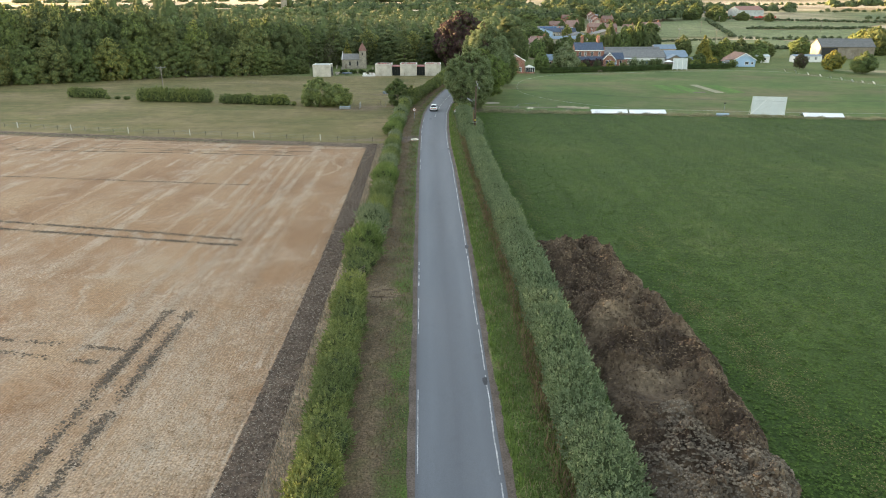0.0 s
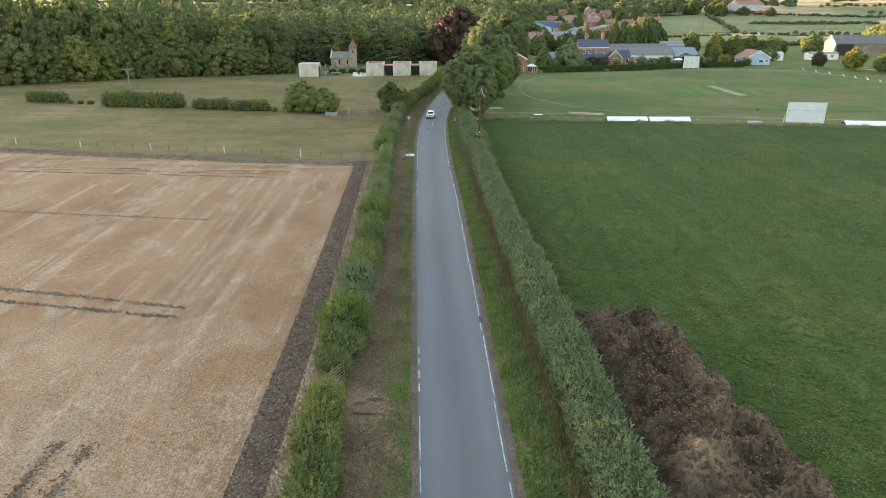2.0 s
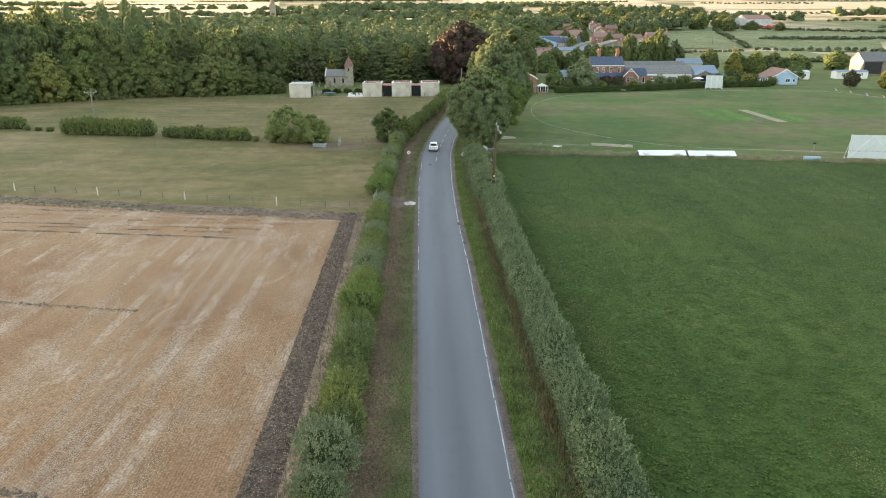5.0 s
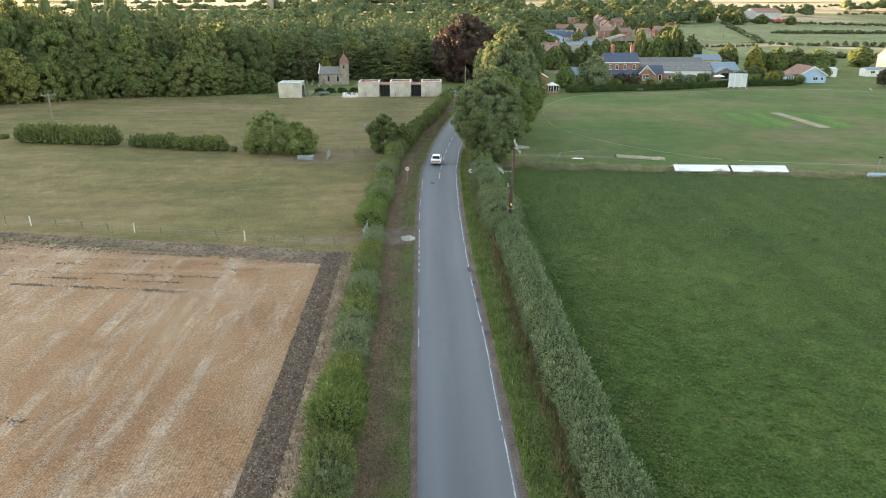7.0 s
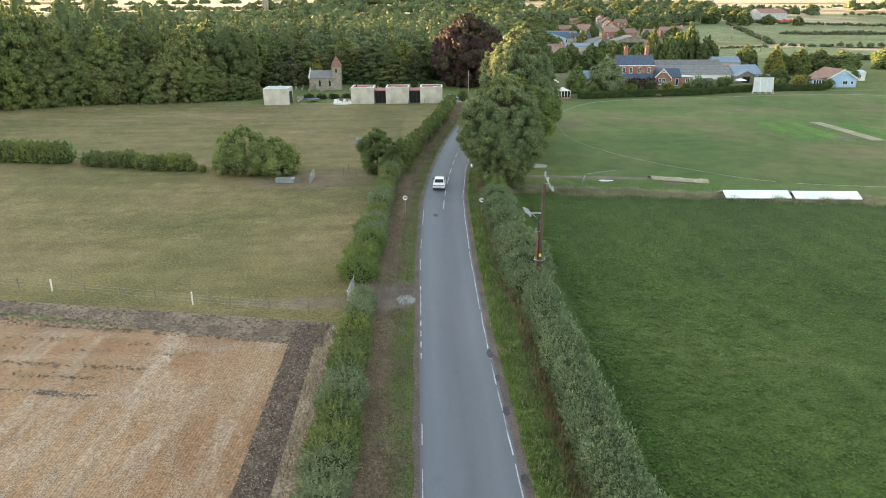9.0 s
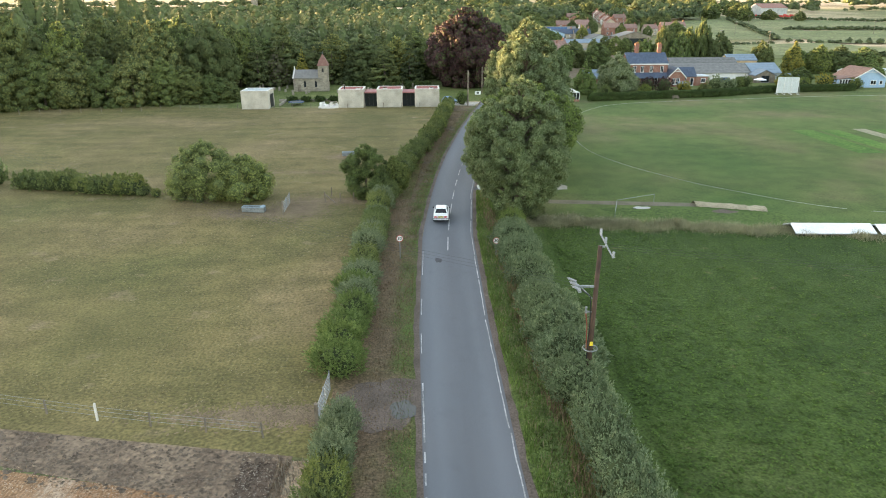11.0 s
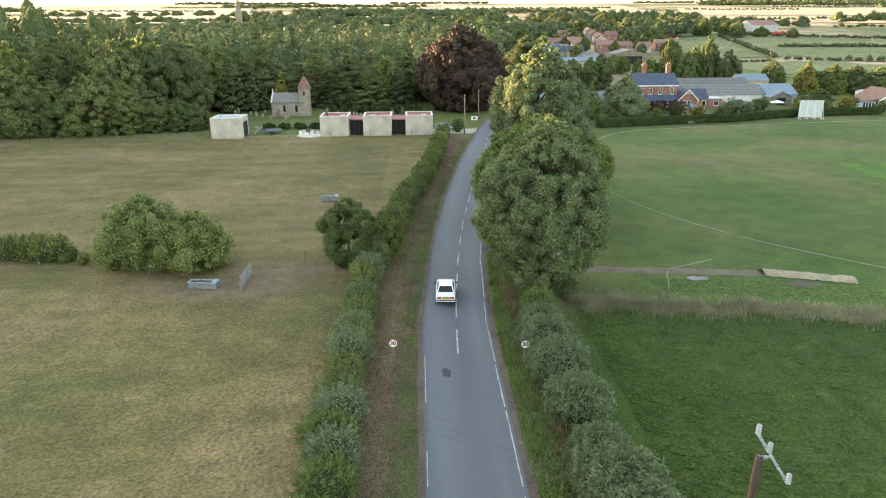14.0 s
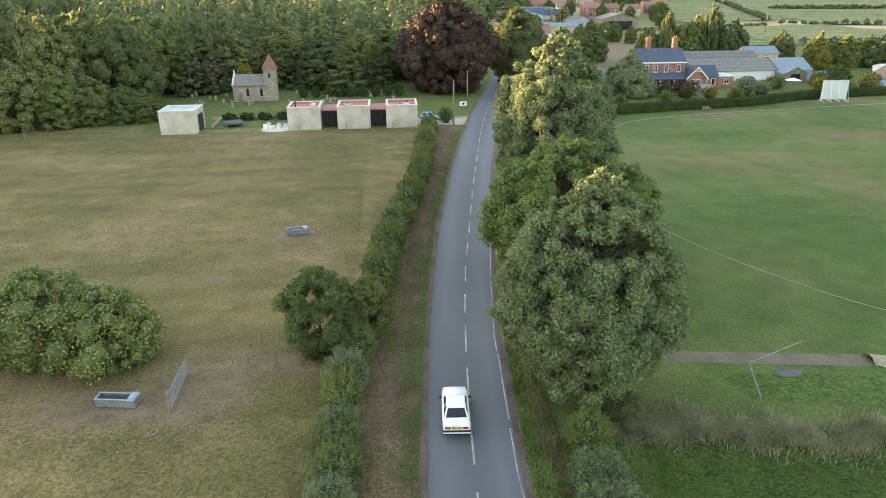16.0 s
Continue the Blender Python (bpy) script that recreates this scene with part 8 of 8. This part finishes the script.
# fence corner by the olive bush
for x, y, h in ((-15.6, 165.8, 1.3), (-13.8, 165.9, 1.1), (-12.2, 165.6, 1.2), (-9.6, 163.6, 1.2), (-9.4, 160, 1.1), (-15.2, 168.4, 1.2), (-6.6, 171.8, 1.2), (-6.0, 174.2, 1.1)):
    fence_post(x, y, h, "grey wooden post at the paddock corner", rng.uniform(-4, 4), "corner posts")
sp = Build().box(0, 0, 0, 0.1, 1.6, 0.1)
ob = solo("fence_strut", sp, M_WOOD, "slanting grey wooden fence strut", "fence strut")
ob.matrix_basis = pose(-15.0, 165.5, land(165) + 0.5, 35, 0, 70)
for i in range(26):
    fence_post(-110 + i * 4.2, lerp(-110 + i * 4.2, [(-115, 229), (-95, 240), (-50, 246.6), (0, 247)]), 1.1, "thin wooden post along the wood edge", 0, "wood edge posts")
for i in range(14):
    fence_post(-60 + i * 4.5, 293.8, 1.3, "thin wooden post behind the graveyard", 0, "graveyard fence posts")


def trough(x, y, rz, s, label):
    ob = thing("water_trough", label, "trough", spot(x, y, rz))
    w, d, h = 2.6 * s, 0.75, 0.55
    b = Build()
    b.box(0, -d / 2, 0.08, w, 0.05, h).box(0, d / 2, 0.08, w, 0.05, h).box(-w / 2, 0, 0.08, 0.05, d, h).box(w / 2, 0, 0.08, 0.05, d, h).box(0, 0, 0.08, w, d, 0.06)
    part("tank", b, M_STEEL, ob)
    part("rim", Build().box(0, -d / 2, 0.62, w + 0.1, 0.09, 0.04).box(0, d / 2, 0.62, w + 0.1, 0.09, 0.04).box(-w / 2, 0, 0.622, 0.09, d, 0.04).box(w / 2, 0, 0.622, 0.09, d, 0.04), M_BLUEPLASTIC, ob)
    part("water", Build().box(0, 0, 0.3, w - 0.06, d - 0.06, 0.16), M_WATER, ob)
    part("valve_cover", Build().box(w / 2 - 0.2, 0, 0.63, 0.36, d - 0.05, 0.14), M_BLUEPLASTIC, ob)
    for q in (-1, 1):
        part("foot", Build().box(q * w * 0.38, 0, 0, 0.1, d, 0.09), M_CONCRETE, ob)
    return ob


trough(-23.1, 162.0, -8, 0.97, "long galvanised cattle trough on trodden soil in the paddock")
trough(-15.6, 192.5, 6, 0.8, "small galvanised cattle trough in the far paddock")

# ---------------------------------------------------------------- cricket ground


def sight_screen(x, y, rz, w, h, label):
    ob = thing("sight_screen", label, "sight screen", spot(x, y, rz))
    n = 22
    for i in range(n):
        part("slat", Build().prism([(-0.025, 0.35 + (h - 0.35) * i / n), (0.025, 0.35 + (h - 0.35) * i / n), (0.025, 0.35 + (h - 0.35) * (i + 0.94) / n), (-0.025, 0.35 + (h - 0.35) * (i + 0.94) / n)], "x", -w / 2, w / 2), M_SCREEN, ob)
    for s in (-w / 2, -w / 6, w / 6, w / 2):
        part("upright", Build().box(s, 0.08, 0.1, 0.08, 0.08, h - 0.05), M_WHITE, ob)
        part("stay", Build().tube((s, 0.1, h * 0.75), (s, 1.5, 0.15), 0.035), M_WHITE, ob)
        part("ground_rail", Build().box(s, 0.3, 0.06, 0.1, 2.6, 0.1), M_WHITE, ob)
    for s in (-1, 1):
        part("diagonal", Build().tube((s * w / 2, -0.05, 0.4), (0, -0.05, h), 0.03), M_WHITE, ob)
        part("wheel", Build().tube((s * w / 2 - 0.05, -0.9, 0.15), (s * w / 2 + 0.05, -0.9, 0.15), 0.15, 0.15, 12), M_BLACK, ob)
    return ob


sight_screen(70.6, 147.3, -10, 6.9, 4.2, "large white slatted cricket sight screen at the field edge")
sight_screen(91.1, 266.3, 170, 5.2, 4.4, "white slatted cricket sight screen before the garden hedge")


def pitch_cover(x, y, rz, label, L=8.0):
    ob = thing("pitch_cover", label, "pitch cover", spot(x, y, rz))
    part("sheet", Build().prism([(-1.5, 0.25), (0, 0.85), (1.5, 0.25), (1.5, 0.32), (0, 0.93), (-1.5, 0.32)], "x", -L / 2, L / 2), M_TARP, ob)
    part("frame", Build().box(0, -1.45, 0.18, L, 0.08, 0.1).box(0, 1.45, 0.18, L, 0.08, 0.1), M_STEEL, ob)
    for sx in (-L * 0.4, L * 0.4):
        part("axle", Build().box(sx, 0, 0.16, 0.08, 2.9, 0.08), M_STEEL, ob)
        for sy in (-1.4, 1.4):
            part("wheel", Build().tube((sx - 0.05, sy, 0.15), (sx + 0.05, sy, 0.15), 0.15, 0.15, 12), M_BLACK, ob)
    return ob


pitch_cover(37.4, 152.6, -3, "low white wheeled pitch cover at the field edge")
pitch_cover(45.7, 151.9, -3, "low white wheeled pitch cover at the field edge")
pitch_cover(81.4, 145.3, -10, "low white wheeled pitch cover at the field edge")
ob = solo("ground_sheet_roll", Build().tube((-1.3, 0, 0.35), (1.3, 0, 0.35), 0.35, 0.35, 14), M_BLUEPLASTIC, "blue-grey roll of sheeting at the field edge", "sheet roll")
ob.matrix_basis = spot(61, 147.6, -8)
lp = thing("ground_post", "thin dark post with a small head at the field edge", "post", spot(61.6, 148.6))
part("pole", Build().tube((0, 0, 0), (0, 0, 2.6), 0.05), M_STEEL, lp)
part("head", Build().box(0, 0, 2.6, 0.5, 0.12, 0.2), M_BLACK, lp)
# practice net lying on the ground, slack over short hoops
vs, fs = [], []
for i in range(41):
    for j in range(7):
        u, v2 = i / 40, j / 6
        x = 27.4 + 7.2 * u
        y = 162.9 - 2.4 * u + (v2 - 0.5) * 1.6
        vs.append((x, y, land(y) + 0.06 + (0.55 * math.sin(math.pi * v2)) * (0.7 + 0.4 * noise.noise((u * 7, 2, 1))) + 0.08 * noise.noise((u * 20, v2 * 4, 0))))
for i in range(40):
    for j in range(6):
        q = i * 7 + j
        fs.append((q, q + 7, q + 8, q + 1))
me = bpy.data.meshes.new("practice_net")
me.from_pydata(vs, [], fs)
solo("practice_net", me, M_NET, "heap of cream practice netting lying on the grass", "net")
nf = thing("net_frame", "thin steel practice net frame on the grass", "net frame", spot(18.1, 161.8))
for a, b in (((0, 0, 0), (0, 0, 1.0)), ((5.1, 2.5, 0), (5.1, 2.5, 0.95)), ((0, 0, 1.0), (5.1, 2.5, 0.95)), ((0, 0, 0.9), (-1.2, -3.8, 0.8)), ((-1.2, -3.8, 0), (-1.2, -3.8, 0.85))):
    part("tube", Build().tube(a, b, 0.026), M_STEEL, nf)
for i, (x, y) in enumerate(((127.6, 257.5), (128.5, 251), (129.3, 244), (130, 237), (130.2, 231), (130.4, 225), (130.8, 219.5), (131.5, 215), (133.2, 212), (139, 209))):
    bb = thing("boundary_board", "small white angled board at the cricket boundary", "board", spot(x, y, 75), "boundary boards")
    part("panel", Build().prism([(-0.02, 0.05), (0.04, 0.05), (0.5, 0.75), (0.44, 0.75)], "x", -0.9, 0.9), M_WHITE, bb)
    part("strut", Build().tube((0, 0.45, 0.7), (0, 0.75, 0), 0.03), M_WOOD, bb)


def bench(x, y, rz, label):
    ob = thing("bench", label, "bench", spot(x, y, rz))
    for i in range(4):
        part("seat_slat", Build().box(0, -0.18 + 0.12 * i, 0.44, 1.7, 0.09, 0.035), M_WOOD, ob)
    for i in range(3):
        part("back_slat", Build().box(0, 0.3 + 0.03 * i, 0.55 + 0.14 * i, 1.7, 0.03, 0.09), M_WOOD, ob)
    for s in (-0.75, 0.75):
        part("end_frame", Build().box(s, -0.2, 0, 0.08, 0.08, 0.62).box(s, 0.28, 0, 0.08, 0.08, 0.95).box(s, 0.03, 0.6, 0.09, 0.55, 0.06), M_WOOD, ob)
    return ob


bench(58.8, 257.8, 15, "weathered wooden bench in front of the clipped hedge")
bench(1.0, 213.5, -60, "weathered wooden bench on the roadside verge")
bench(44, 262.5, 10, "wooden garden bench by the brick house")
pr = thing("parasol", "open white garden parasol", "parasol", spot(93, 285.5))
part("pole", Build().tube((0, 0, 0), (0, 0, 2.3), 0.04), M_WOOD, pr)
part("canopy", Build().loft([[(1.9 * math.cos(a), 1.9 * math.sin(a), 1.75) for a in np.linspace(0, 6.283, 8, False)], [(1.0 * math.cos(a), 1.0 * math.sin(a), 2.05) for a in np.linspace(0, 6.283, 8, False)], [(0.05 * math.cos(a), 0.05 * math.sin(a), 2.35) for a in np.linspace(0, 6.283, 8, False)]]), M_WHITE, pr)
part("base", Build().tube((0, 0, 0), (0, 0, 0.1), 0.35, 0.3, 12), M_CONCRETE, pr)
mast = thing("field_tower", "dark steel frame tower in the pasture", "tower", spot(104, 372))
for s in (-0.8, 0.8):
    part("leg", Build().tube((s, 0, 0), (s, 0, 7), 0.12), M_BLACK, mast)
part("platform", Build().box(0, 0, 4.6, 1.5, 1.2, 1.2), M_BLACK, mast)
part("beam", Build().box(0, 0, 6.8, 2.0, 0.2, 0.2), M_BLACK, mast)
# fallen dead branches under the lime tree
db = Build()
for i in range(26):
    a, b = rng.uniform(0, 6.28), rng.uniform(0.8, 2.2)
    x, y = 6.6 + rng.normal(0, 1.0), 158.4 + rng.normal(0, 0.7)
    z = land(y)
    db.tube((x, y, z + 0.05), (x + b * math.cos(a), y + b * math.sin(a), z + rng.uniform(0.3, 1.3)), 0.035, 0.012, 5)
solo("dead_branches", db, M_WOOD, "tangle of dead grey branches under the lime", "branches", kind="stuff")
